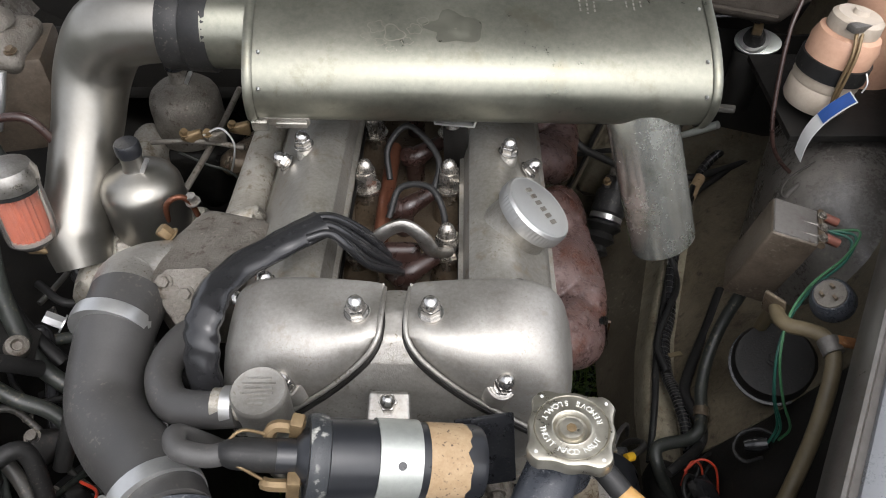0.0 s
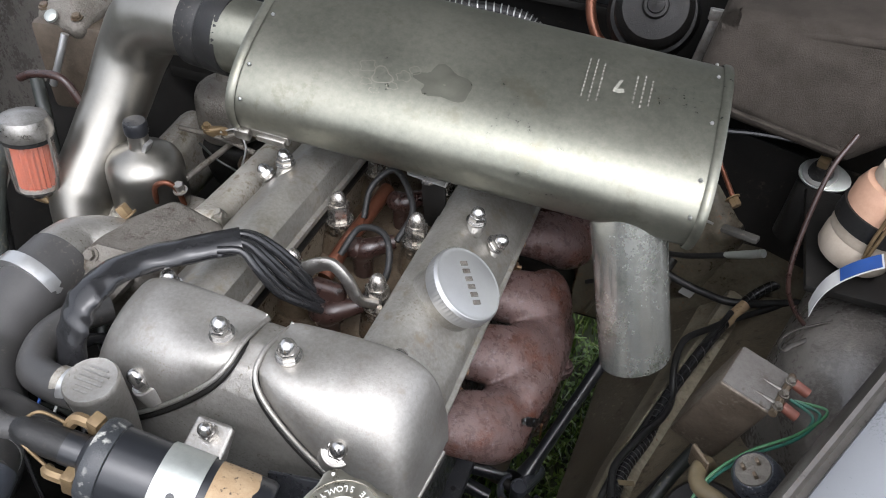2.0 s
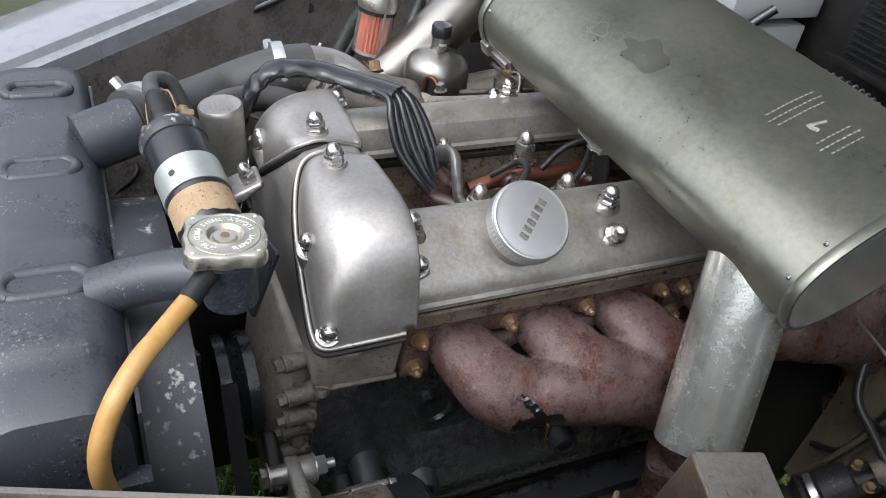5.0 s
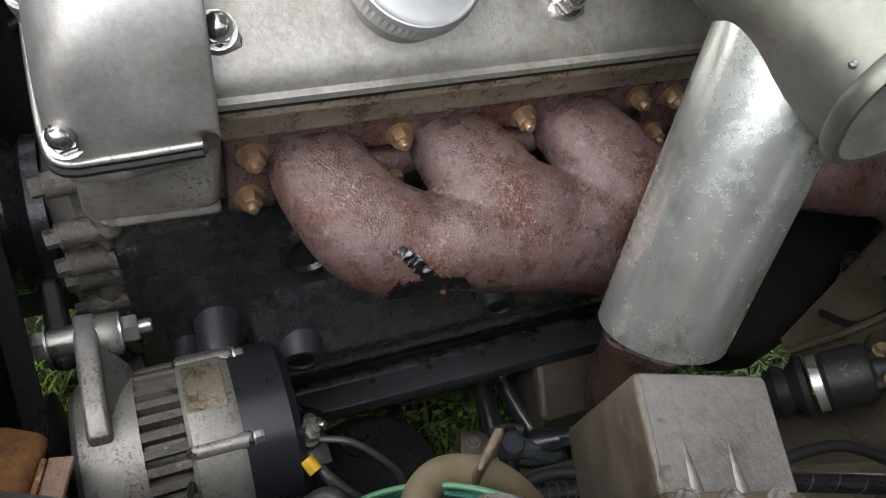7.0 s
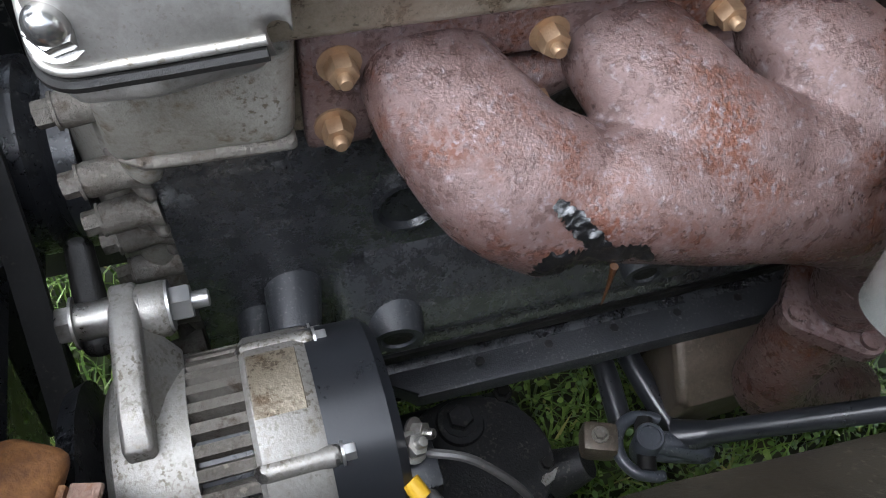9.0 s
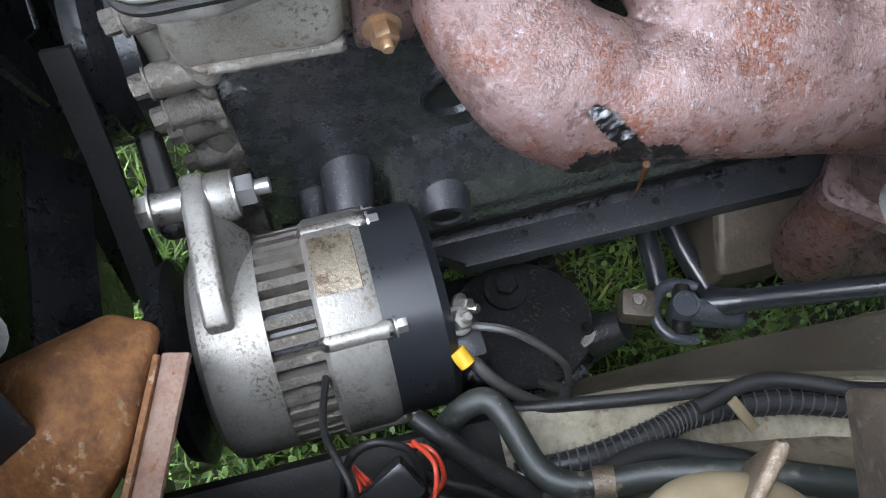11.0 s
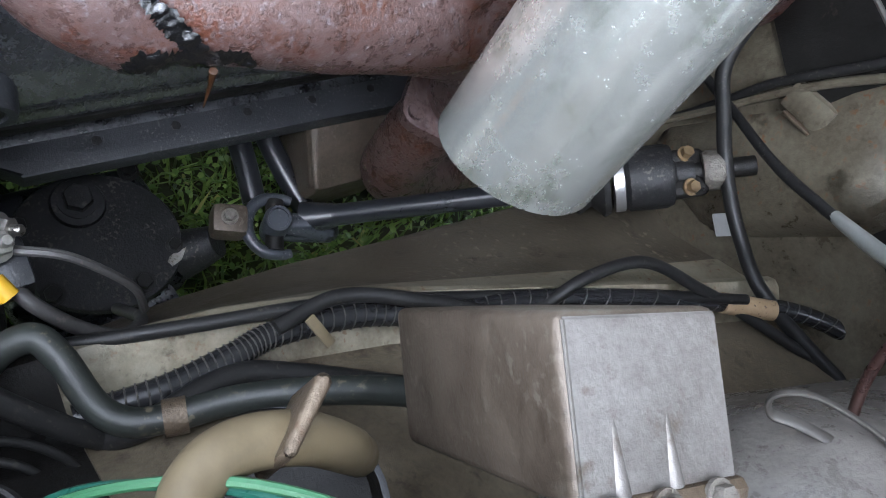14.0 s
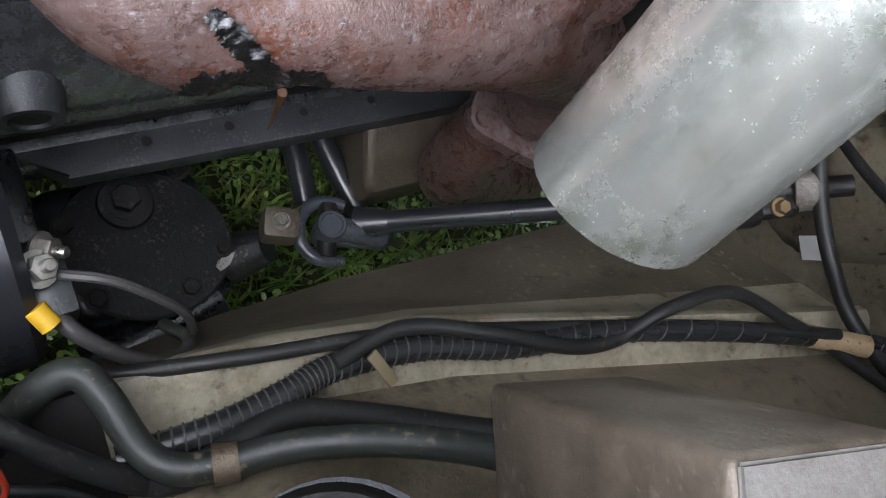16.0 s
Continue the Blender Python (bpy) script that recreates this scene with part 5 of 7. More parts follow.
def fuel_filter():
    c = Vector((-0.432, 0.722, 0.0))
    t = thing("fuel_filter", (c.x, c.y, 0.80), "glass fuel filter bowl with an orange pleated element", "fuel filter")
    m = Matrix.Translation((-0.430, 0.722, 0.874)) @ Matrix.Rotation(radians(-6), 4, "X") @ Matrix.Scale(0.95, 4) @ Matrix.Translation((0, 0, -0.87))
    part("head", lathe([(0, 0.902), (0.032, 0.902), (0.033, 0.914), (0.028, 0.926), (0.012, 0.932), (0, 0.933)], m, 28), M_STEEL, t)
    part("inlet_arm", tube([(c.x - 0.015, c.y, 0.918), (c.x - 0.05, c.y - 0.006, 0.914)], 0.009, 12, 2), M_DARK, t)
    bm = mesh()
    n = 44
    rings(bm, [[m @ Vector(((0.0235 if k % 2 else 0.0205) * math.cos(6.28319 * k / n), (0.0235 if k % 2 else 0.0205) * math.sin(6.28319 * k / n), h)) for k in range(n)] for h in (0.832, 0.896)])
    part("element", bm, M_FILTER, t, "orange pleated paper element", sharp=10)
    bowl = part("bowl", lathe([(0.029, 0.902), (0.030, 0.86), (0.029, 0.828), (0.020, 0.818), (0.006, 0.815), (0.005, 0.8165), (0.018, 0.820), (0.0275, 0.829), (0.0285, 0.86), (0.0275, 0.902)], m, 28), M_GLASS, t, "clear glass bowl")
    bowl.visible_shadow = False
    part("seal_ring", lathe([(0.028, 0.896), (0.031, 0.896), (0.031, 0.903), (0.028, 0.903)], m, 28), M_BLKRUB, t)
    part("base_ring", lathe([(0, 0.826), (0.024, 0.826), (0.024, 0.832), (0, 0.832)], m, 24), M_BAND, t)
    for s in (-1, 1):
        part("bail_wire", tube([m @ Vector((0.034 * s, 0, 0.91)), m @ Vector((0.034 * s, 0, 0.85)), m @ Vector((0.024 * s, 0, 0.812)), m @ Vector((0.004 * s, 0, 0.803))], 0.0018, 8, 5), M_STEEL, t)
    part("wing_nut", hull([tuple(m @ Vector((0, 0, 0.808))) + (0.006,), tuple(m @ Vector((-0.01, 0, 0.805))) + (0.004,), tuple(m @ Vector((0.01, 0, 0.805))) + (0.004,)]), M_BRASS, t)
    single("fuel_hose", tube([(-0.45, 0.715, 0.90), (-0.462, 0.69, 0.85), (-0.455, 0.655, 0.78), (-0.425, 0.62, 0.72), (-0.37, 0.60, 0.68)], 0.0105, 14, 7), M_HOSETEAL, "teal-grey rubber fuel hose below the filter", "hose")
    single("fuel_hose", tube([(-0.50, 0.80, 0.925), (-0.472, 0.80, 0.937), (-0.43, 0.80, 0.939), (-0.408, 0.80, 0.902), (-0.40, 0.81, 0.86)], 0.0052, 14, 7), M_BAKELITE, "thin brown rubber fuel hose behind the filter", "hose")


# ---------------------------------------------------------------- cooling
def thermostat_housing():
    t = thing("thermostat_housing", (-0.21, 0.62, 0.80), "rough pitted cast thermostat housing with a bolted end plate", "engine part")
    soften(part("casting", hull([(-0.205, 0.690, 0.878, 0.016), (-0.155, 0.680, 0.872, 0.018), (-0.228, 0.632, 0.884, 0.016), (-0.222, 0.578, 0.893, 0.014), (-0.175, 0.588, 0.888, 0.016), (-0.17, 0.60, 0.82, 0.02), (-0.22, 0.60, 0.82, 0.02), (-0.16, 0.68, 0.82, 0.02), (-0.205, 0.68, 0.82, 0.02)]), M_CASTD, t), 0.003, 6)
    d = Vector((0.05, -0.72, 0.70)).normalized()
    m = axis_frame((-0.196, 0.569, 0.897), d, 0)
    plate_ob = part("end_plate", plate([(-0.030, 0.016), (-0.018, 0.026), (0.018, 0.026), (0.030, 0.016), (0.027, -0.002), (0.008, -0.033), (-0.008, -0.033), (-0.027, -0.002)], m, 0.010, bevel=0.002), M_CASTD, t)
    for a, b in ((0.020, 0.014), (-0.020, 0.014), (0.0, -0.022), (0.0, 0.002)):
        part("plate_bolt", bolt_mesh(m @ Matrix.Translation((a, b, 0)), 0.010, 0.006), M_CASTD, plate_ob)
    part("outlet", tube([(-0.225, 0.635, 0.868), (-0.248, 0.620, 0.874), (-0.262, 0.600, 0.880), (-0.260, 0.575, 0.888), (-0.255, 0.545, 0.892)], [0.030, 0.033, 0.034, 0.032, 0.028], 22, 7), M_VEE, t)
    part("water_rail", tube([(-0.178, 0.68, 0.862), (-0.182, 0.74, 0.856), (-0.184, 0.90, 0.850), (-0.184, 1.12, 0.845)], [0.024, 0.021, 0.021, 0.021], 20, 6), M_CAST, t)
    part("boss", hull([(-0.162, 0.705, 0.876, 0.013), (-0.180, 0.700, 0.874, 0.013)]), M_CAST, t)
    part("sender", bolt_mesh(axis_frame((-0.236, 0.655, 0.893), (-0.6, 0, 0.8)), 0.013, 0.014), M_BRASS, t)


def top_hose():
    t = thing("radiator_hose", (-0.22, 0.45, 0.83), "thick matt grey rubber radiator hose with two steel clips", "hose")
    pts = [(-0.254, 0.572, 0.889), (-0.253, 0.54, 0.889), (-0.252, 0.50, 0.880), (-0.244, 0.462, 0.870), (-0.220, 0.428, 0.870), (-0.192, 0.402, 0.878), (-0.168, 0.374, 0.886), (-0.150, 0.345, 0.892)]
    part("hose", tube(pts, [0.0362, 0.0350, 0.0335, 0.034, 0.034, 0.0335, 0.0335, 0.0345], 30, 8), M_RUBBER, t)
    a = part("clip_band", lathe([(0.0340, -0.007), (0.0380, -0.007), (0.0386, 0), (0.0380, 0.007), (0.0340, 0.007)], axis_frame((-0.257, 0.535, 0.8895), (-0.06, -1, -0.1)), 32), M_BAND, t)
    part("clip_screw", bolt_mesh(axis_frame((-0.299, 0.533, 0.897), (-0.7, 0, 0.5)), 0.011, 0.018), M_BAND, a)
    b = part("clip_band", lathe([(0.0340, -0.007), (0.0380, -0.007), (0.0386, 0), (0.0380, 0.007), (0.0340, 0.007)], axis_frame((-0.166, 0.3645, 0.889), (0.6, -0.75, 0.1)), 32), M_BAND, t)
    part("clip_screw", bolt_mesh(axis_frame((-0.195, 0.350, 0.908), (-0.6, -0.6, 0.6)), 0.011, 0.016), M_BAND, b)
    single("bypass_hose", tube([(-0.115, 0.438, 0.905), (-0.145, 0.440, 0.900), (-0.178, 0.452, 0.892), (-0.196, 0.485, 0.888), (-0.192, 0.520, 0.885), (-0.178, 0.545, 0.880)], 0.0155, 18, 7), M_RUBBER, "bent grey rubber bypass hose", "hose")


def breather_can():
    t = thing("breather_valve", (-0.094, 0.44, 0.84), "grey cast breather valve can with small raised print", "valve")
    d = Vector((0, -0.10, 1)).normalized()
    m = axis_frame((-0.094, 0.443, 0.85), d)
    part("can", lathe([(0, 0), (0.018, 0), (0.021, 0.03), (0.0225, 0.080), (0.0225, 0.084), (0.021, 0.0862), (0.0195, 0.0858), (0, 0.0858)], m, 30), M_VEE, t)
    part("inlet", lathe([(0, 0), (0.0135, 0), (0.0135, 0.028), (0, 0.028)], axis_frame((-0.108, 0.440, 0.908), (-1, 0, 0)), 18), M_CAST, t)
    part("ferrule", lathe([(0.0135, 0), (0.0165, 0), (0.0165, 0.009), (0.0135, 0.009)], axis_frame((-0.119, 0.440, 0.906), (-1, 0, 0)), 18), M_BAND, t)
    for k, w in enumerate((0.018, 0.026, 0.022, 0.024, 0.016, 0.012)):
        mm = m @ Matrix.Translation((0, 0.011 - 0.0045 * k, 0.0862))
        part("print_line", block((w, 0.0016, 0.0006), mm, 0), M_STEEL, t)


def radiator():
    t = thing("radiator", (0, 0.26, 0.35), "satin black radiator with ribbed top tank", "radiator")
    loops = []
    for x, s in ((-0.335, 0.5), (-0.330, 0.86), (-0.318, 0.955), (-0.30, 0.97), (-0.215, 0.97), (-0.206, 0.955), (-0.196, 0.99), (-0.185, 1.0), (0.012, 1.0), (0.022, 0.99), (0.030, 0.965), (0.040, 0.985), (0.05, 0.99), (0.158, 0.99), (0.168, 0.975), (0.174, 0.935), (0.186, 0.93), (0.215, 0.925), (0.230, 0.86), (0.237, 0.6)):
        prof = [(0.205, 0.77), (0.205, 0.846), (0.207, 0.862), (0.213, 0.876), (0.222, 0.884), (0.236, 0.888), (0.285, 0.888), (0.299, 0.885), (0.309, 0.877), (0.315, 0.863), (0.317, 0.846), (0.317, 0.77)]
        loops.append([Vector((x, 0.261 + (y - 0.261) * s, 0.80 + (z - 0.80) * s)) for y, z in prof])
    part("top_tank", rings(mesh(), loops), M_RAD, t)
    for x in (-0.255, -0.085, 0.092):
        ring = [(x + 0.015 * math.cos(a), 0.262 + (0.017 if math.sin(a) > 0 else -0.017) + 0.015 * math.sin(a), 0.8845) for a in np.linspace(0.01, 6.29, 28)]
        part("pressed_slot", tube(ring, 0.0060, 10, 2), M_RAD, t)
    part("core", block((0.52, 0.085, 0.50), Matrix.Translation((-0.05, 0.262, 0.52)), 0.003), M_BLACK, t)
    part("side_flange", block((0.018, 0.115, 0.55), Matrix.Translation((0.235, 0.262, 0.53)), 0.003), M_RAD, t)
    part("side_flange", block((0.018, 0.115, 0.55), Matrix.Translation((-0.325, 0.262, 0.53)), 0.003), M_RAD, t)
    part("hose_neck", lathe([(0, 0), (0.031, 0), (0.031, 0.06), (0, 0.06)], axis_frame((-0.135, 0.30, 0.88), (-0.25, 0.95, 0.18)), 26), M_RAD, t)
    part("filler_pipe", tube([(0.10, 0.300, 0.875), (0.115, 0.345, 0.895), (0.140, 0.398, 0.908)], 0.021, 20, 4), M_RAD, t)
    part("filler_neck", lathe([(0, 0), (0.022, 0), (0.022, 0.045), (0.030, 0.048), (0.030, 0.052), (0, 0.052)], Matrix.Translation((0.144, 0.398, 0.885)), 26), M_RAD, t)
    s = thing("fan_shroud", (0, 0.36, 0.50), "black fan shroud with chipped paint edges", "fan shroud")
    part("cowl", sheet([[(0.02 + 0.26 * math.sin(a) , y, 0.60 + 0.26 * math.cos(a)) for a in np.linspace(-2.6, 2.6, 40)] for y in (0.318, 0.338, 0.36, 0.366)], 0.003), M_CHIP, s)
    part("face_plate", sheet([[(x, 0.318, z) for x in (-0.31, -0.1, 0.1, 0.225)] for z in (0.78, 0.83, 0.86)], 0.003), M_CHIP, s)
    part("stay_bolt", bolt_mesh(axis_frame((0.245, 0.372, 0.735), (0.6, 0.4, 0.7)), 0.018, 0.016), M_STEEL, s)
    f = thing("fan_drive", (0, 0.41, 0.56), "black fan pulley and drive belt ahead of the engine", "fan")
    part("pulley", lathe([(0, -0.02), (0.065, -0.02), (0.065, -0.008), (0.055, 0), (0.065, 0.008), (0.065, 0.02), (0, 0.02)], axis_frame((0.0, 0.42, 0.62), (0, 1, 0)), 36), M_BLACK, f)
    part("belt", sheet([[(x, y, z) for x, z in ((0.068, 0.70), (0.105, 0.64), (0.165, 0.57), (0.235, 0.52))] for y in (0.395, 0.412)], 0.006), M_BLKRUB, f)
    for k in range(5):
        a = 1.2566 * k + 0.3
        part("blade", block((0.05, 0.004, 0.15), Matrix.Translation((0.02, 0.362, 0.6)) @ Matrix.Rotation(a, 4, "Y") @ Matrix.Translation((0, 0, 0.12)) @ Matrix.Rotation(0.5, 4, "Z"), 0.001), M_BLACK, f)


def radiator_cap():
    c = Vector((0.1445, 0.3955, 0.948))
    t = thing("pressure_cap", c - Vector((0, 0, 0.01)), "pressed metal radiator cap with scalloped corners and embossed warning", "radiator cap")
    m = Matrix.Translation(c) @ Matrix.Rotation(radians(-9), 4, "Z") @ Matrix.Rotation(radians(-2), 4, "Y")
    n = 72

    def outline(k, g=0.0):
        a = 2 * math.pi * k / n
        sq = 1 / max(abs(math.cos(a)), abs(math.sin(a)))
        return min(0.0305 * sq, 0.0375) + g + 0.0010 * math.cos(8 * a)
    loops = [[m @ Vector(((outline(k, g)) * math.cos(2 * math.pi * k / n), outline(k, g) * math.sin(2 * math.pi * k / n), h)) for k in range(n)] for g, h in ((-0.0025, -0.010), (0, -0.010), (0.0004, -0.002), (-0.001, 0.0010), (-0.003, 0.0018))]
    for r, h in ((0.0275, 0.0018), (0.0268, 0.0008), (0.0262, 0.0018), (0.0155, 0.0018), (0.0145, 0.0022), (0.0135, 0.0018), (0.0115, -0.0015), (0.0095, -0.0018), (0.0085, 0.0008), (0.0055, 0.0012), (0.0025, 0.0008)):
        loops.append([m @ Vector((r * math.cos(2 * math.pi * k / n), r * math.sin(2 * math.pi * k / n), h)) for k in range(n)])
    cap = part("cap", rings(mesh(), loops), M_CAP, t, sharp=30)
    part("centre_rivet", lathe([(0, 0), (0.004, 0), (0.0035, 0.0014), (0, 0.0018)], m, 16), M_BRASS, cap)
    for a in (45, 135, 225, 315):
        part("dimple", lathe([(0, 0), (0.0018, 0), (0.0012, 0.0010), (0, 0.0012)], m @ Matrix.Translation((0.0335 * math.cos(radians(a)), 0.0335 * math.sin(radians(a)), 0.0012)), 10), M_WHITE, cap)

    def arc(words, a0, a1, flip):
        for i, ch in enumerate(words):
            if ch == " ":
                continue
            a = radians(a0 + (a1 - a0) * i / (len(words) - 1))
            lm = m @ Matrix.Translation((0.0208 * math.cos(a), 0.0208 * math.sin(a), 0.0019)) @ Matrix.Rotation(a + radians(90 if flip else -90), 4, "Z")
            lettering("letter", ch, lm, 0.0062, M_ETCH, cap, 0.0004)
    # words read round the cap in one direction
    arc("REMOVE SLOWLY", 20, 165, True)
    arc("TURN DOWN TIGHT", 335, 190, True)


def overflow():
    t = thing("overflow_hose", (0.25, 0.37, 0.7), "stained amber overflow hose pushed on a clear black end", "hose")
    part("hose", tube([(0.178, 0.363, 0.920), (0.206, 0.338, 0.915), (0.226, 0.320, 0.911), (0.244, 0.302, 0.896), (0.252, 0.289, 0.866), (0.252, 0.286, 0.832), (0.248, 0.292, 0.795), (0.242, 0.300, 0.76)], 0.0078, 16, 8), M_YELLOW, t)
    part("end_sleeve", tube([(0.153, 0.388, 0.930), (0.164, 0.378, 0.929), (0.180, 0.361, 0.920)], 0.0086, 16, 4), M_BLKRUB, t)


def ignition_coil():
    a, b = Vector((-0.045, 0.382, 0.927)), Vector((0.078, 0.399, 0.893))
    t = thing("ignition_coil", (0.01, 0.39, 0.88), "black ignition coil with a silver clamp band and peeling tan label", "ignition coil")
    m = frame_to(a, b)
    h = (b - a).length
    part("body", lathe([(0, 0.004), (0.029, 0.004), (0.029, h - 0.004), (0.027, h), (0, h)], m, 40), M_COILBODY, t)
    part("crimp_rim", lathe([(0.024, -0.004), (0.0305, -0.004), (0.032, 0), (0.032, 0.004), (0.0305, 0.010), (0.029, 0.011)], m, 40), M_CHIP, t)
    part("clamp_band", lathe([(0.029, 0.046), (0.0307, 0.046), (0.0307, 0.078), (0.029, 0.078)], m, 40), M_CLAMP, t)
    bm = mesh()
    n = 40
    rnd = random.Random(3)
    jag = [0.118 - 0.003 * rnd.random() - 0.004 * abs(math.sin(k * 0.9) * math.sin(k * 0.37)) for k in range(n)]
    rings(bm, [[m @ Vector((0.0294 * math.cos(6.28319 * k / n), 0.0294 * math.sin(6.28319 * k / n), z if z else jag[k])) for k in range(n)] for z in (0.084, 0.095, 0)], True, False)
    part("label", bm, M_TAN, t, "torn tan paper label")
    d = (b - a).normalized()
    hole = m @ Vector((0, 0, 0.062))
    v = Vector((0.1, -0.62, 0.78)).normalized()
    v = (v - d * v.dot(d)).normalized()
    part("band_hole", lathe([(0, 0), (0.0032, 0), (0.0032, 0.0006), (0, 0.0006)], axis_frame(hole + v * 0.0305, v), 14), M_BLACK, t)
    tower = part("tower", lathe([(0, 0), (0.0235, 0), (0.019, 0.008), (0.013, 0.012), (0.013, 0.026), (0, 0.026)], axis_frame(a, -d), 26), M_COILBODY, t)
    part("lead_boot", tube([a - d * 0.014, a - d * 0.034, a - d * 0.056 + Vector((0, 0, 0.001)), a - d * 0.066], [0.0125, 0.0125, 0.0115, 0.0075], 18, 5), M_BLKRUB, t)
    for s, z in ((1, 0.012), (-1, -0.010)):
        o = Vector((0, 0.018 * s, 0.010 * s))
        part("terminal", block((0.022, 0.012, 0.010), axis_frame(a - d * 0.012 + o, (-1, 0.1 * s, 0.2), 90), 0.002), M_BRASS, t)
        part("spade", tube([a - d * 0.016 + o, a - d * 0.028 + o, a - d * 0.034 + o * 0.8 + Vector((0, 0, -0.006))], 0.005, 8, 4), M_BRASS, t)
        part("screw", bolt_mesh(axis_frame(a - d * 0.010 + o + Vector((0, 0, 0.004)), (-0.2, 0, 1)), 0.007, 0.006), M_BRASS, t)
        part("thin_wire", tube([a - d * 0.032 + o * 0.8 + Vector((0, 0, -0.004)), a - d * 0.050 + o * 0.6 + Vector((0, 0, 0.008)), a - d * 0.064 + o * 0.2], 0.0013, 8, 6), M_BRASS, t)
    single("coil_lead", tube([a - d * 0.062, (-0.118, 0.372, 0.943), (-0.138, 0.376, 0.945), (-0.146, 0.392, 0.938), (-0.140, 0.405, 0.91), (-0.13, 0.42, 0.87)], 0.0085, 14, 7), M_RUBBER, "thick grey ignition lead looping from the coil", "cable")
    br = thing("coil_bracket", (0.006, 0.435, 0.89), "steel coil bracket held by a cap nut", "bracket")
    part("tab", hull([(0.006 + x, 0.438 + y, 0.903 + z, 0.003) for x, y, z in ((-0.016, -0.006, -0.006), (0.016, -0.006, -0.006), (-0.014, 0.012, 0.006), (0.014, 0.012, 0.006), (-0.016, -0.03, -0.012), (0.016, -0.03, -0.012))]), M_STEEL, br)
    part("cap_nut", acorn_mesh(axis_frame((0.006, 0.442, 0.907), (0, -0.35, 0.9)), 0.0135, 0.02), M_NUT, br)
    single("cover_bracket", block((0.05, 0.004, 0.07), pose(0.085, 0.43, 0.86, -20, 0, 10), 0.002), M_BLACK, "black steel plate behind the coil", "bracket")


# ---------------------------------------------------------------- alternator side
def alternator():
    t = thing("alternator", (0.21, 0.52, 0.47), "grey alloy alternator with finned stator and black rear cover", "alternator")
    c = Vector((0.212, 0.0, 0.548))
    m = Matrix.Translation(c) @ Matrix.Rotation(radians(-90), 4, "X")
    part("front_housing", lathe([(0, 0.430), (0.040, 0.430), (0.064, 0.433), (0.071, 0.438), (0.0725, 0.444), (0.0725, 0.478), (0, 0.478)], m, 40), M_ALLOY, t)
    bm = mesh()
    n = 216
    rings(bm, [[m @ Vector(((0.0718 if k % 6 < 4 else 0.0605) * math.cos(6.28319 * k / n), (0.0718 if k % 6 < 4 else 0.0605) * math.sin(6.28319 * k / n), h)) for k in range(n)] for h in (0.477, 0.480, 0.506, 0.509)])
    part("finned_stator", bm, M_CASTD, t, sharp=20)
    # Dark core fills the fin gaps in place of their shade.
    part("winding", lathe([(0, 0.479), (0.0625, 0.479), (0.0625, 0.507), (0, 0.507)], m, 40), M_BLACK, t, "black core coloured for the shade between the fins")
    part("rear_housing", lathe([(0, 0.508), (0.072, 0.508), (0.0745, 0.511), (0.0745, 0.540), (0.072, 0.546), (0, 0.546)], m, 40), M_ALLOY, t)
    part("rear_cover", lathe([(0, 0.545), (0.0720, 0.545), (0.0715, 0.582), (0.066, 0.588), (0, 0.588)], m, 40), M_COILBODY, t, "black plastic rear cover")
    part("pulley", lathe([(0, 0.375), (0.036, 0.375), (0.036, 0.381), (0.028, 0.388), (0.036, 0.395), (0.036, 0.401), (0.02, 0.405), (0.02, 0.432), (0, 0.432)], m, 32), M_BLACK, t)
    part("fan", lathe([(0, 0.408), (0.066, 0.410), (0.070, 0.420), (0.03, 0.428), (0, 0.428)], m, 32), M_BLACK, t)
    bm = mesh()
    loops = [[m @ Vector(((0.0745 + e) * math.cos(a), (0.0745 + e) * math.sin(a), h)) for a in np.linspace(radians(-118), radians(-84), 10)] for e, h in ((0, 0.5115), (0.0005, 0.512), (0.0005, 0.5395), (0, 0.540))]
    rings(bm, loops, False)
    part("name_plate", bm, M_HEADSIDE, t, "worn bare name plate")
    for a in (-165, -128, -62, 10):
        q = Vector((0.070 * math.cos(radians(a)), 0.070 * math.sin(radians(a)), 0))
        part("through_lug", hull([tuple(m @ (q + Vector((0, 0, 0.512)))) + (0.0065,), tuple(m @ (q + Vector((0, 0, 0.548)))) + (0.0065,)]), M_ALLOY, t)
        part("through_bolt", bolt_mesh(m @ Matrix.Translation(q + Vector((0, 0, 0.552))), 0.009, 0.008), M_BAND, t)
    for p, d in (((0.246, 0.592, 0.592), (0.2, 0.4, 1)), ((0.235, 0.596, 0.585), (0.5, 0.8, 0.6))):
        part("output_stud", bolt_mesh(axis_frame(p, d), 0.012, 0.009, True, 0.006), M_STEEL, t)
    part("terminal_block", block((0.03, 0.022, 0.03), Matrix.Translation((0.255, 0.595, 0.572)), 0.004), M_BLACK, t)
    # adjusting ear and link
    part("ear_lug", lathe([(0, 0), (0.0155, 0), (0.0165, 0.002), (0.0165, 0.024), (0.0155, 0.026), (0, 0.026)], axis_frame((0.138, 0.450, 0.622), (0, 1, 0)), 24), M_ALLOY, t)
    blade = part("ear", hull([(x, y, z, 0.0035) for y in (0.449, 0.458) for x, z in ((0.128, 0.634), (0.150, 0.638), (0.205, 0.634), (0.222, 0.628), (0.222, 0.618), (0.140, 0.606))], seg=10), M_ALLOY, t)
    part("ear_web", hull([(0.150, 0.458, 0.628, 0.004), (0.205, 0.458, 0.622, 0.003), (0.160, 0.474, 0.606, 0.004), (0.190, 0.474, 0.606, 0.003)], seg=10), M_ALLOY, blade)
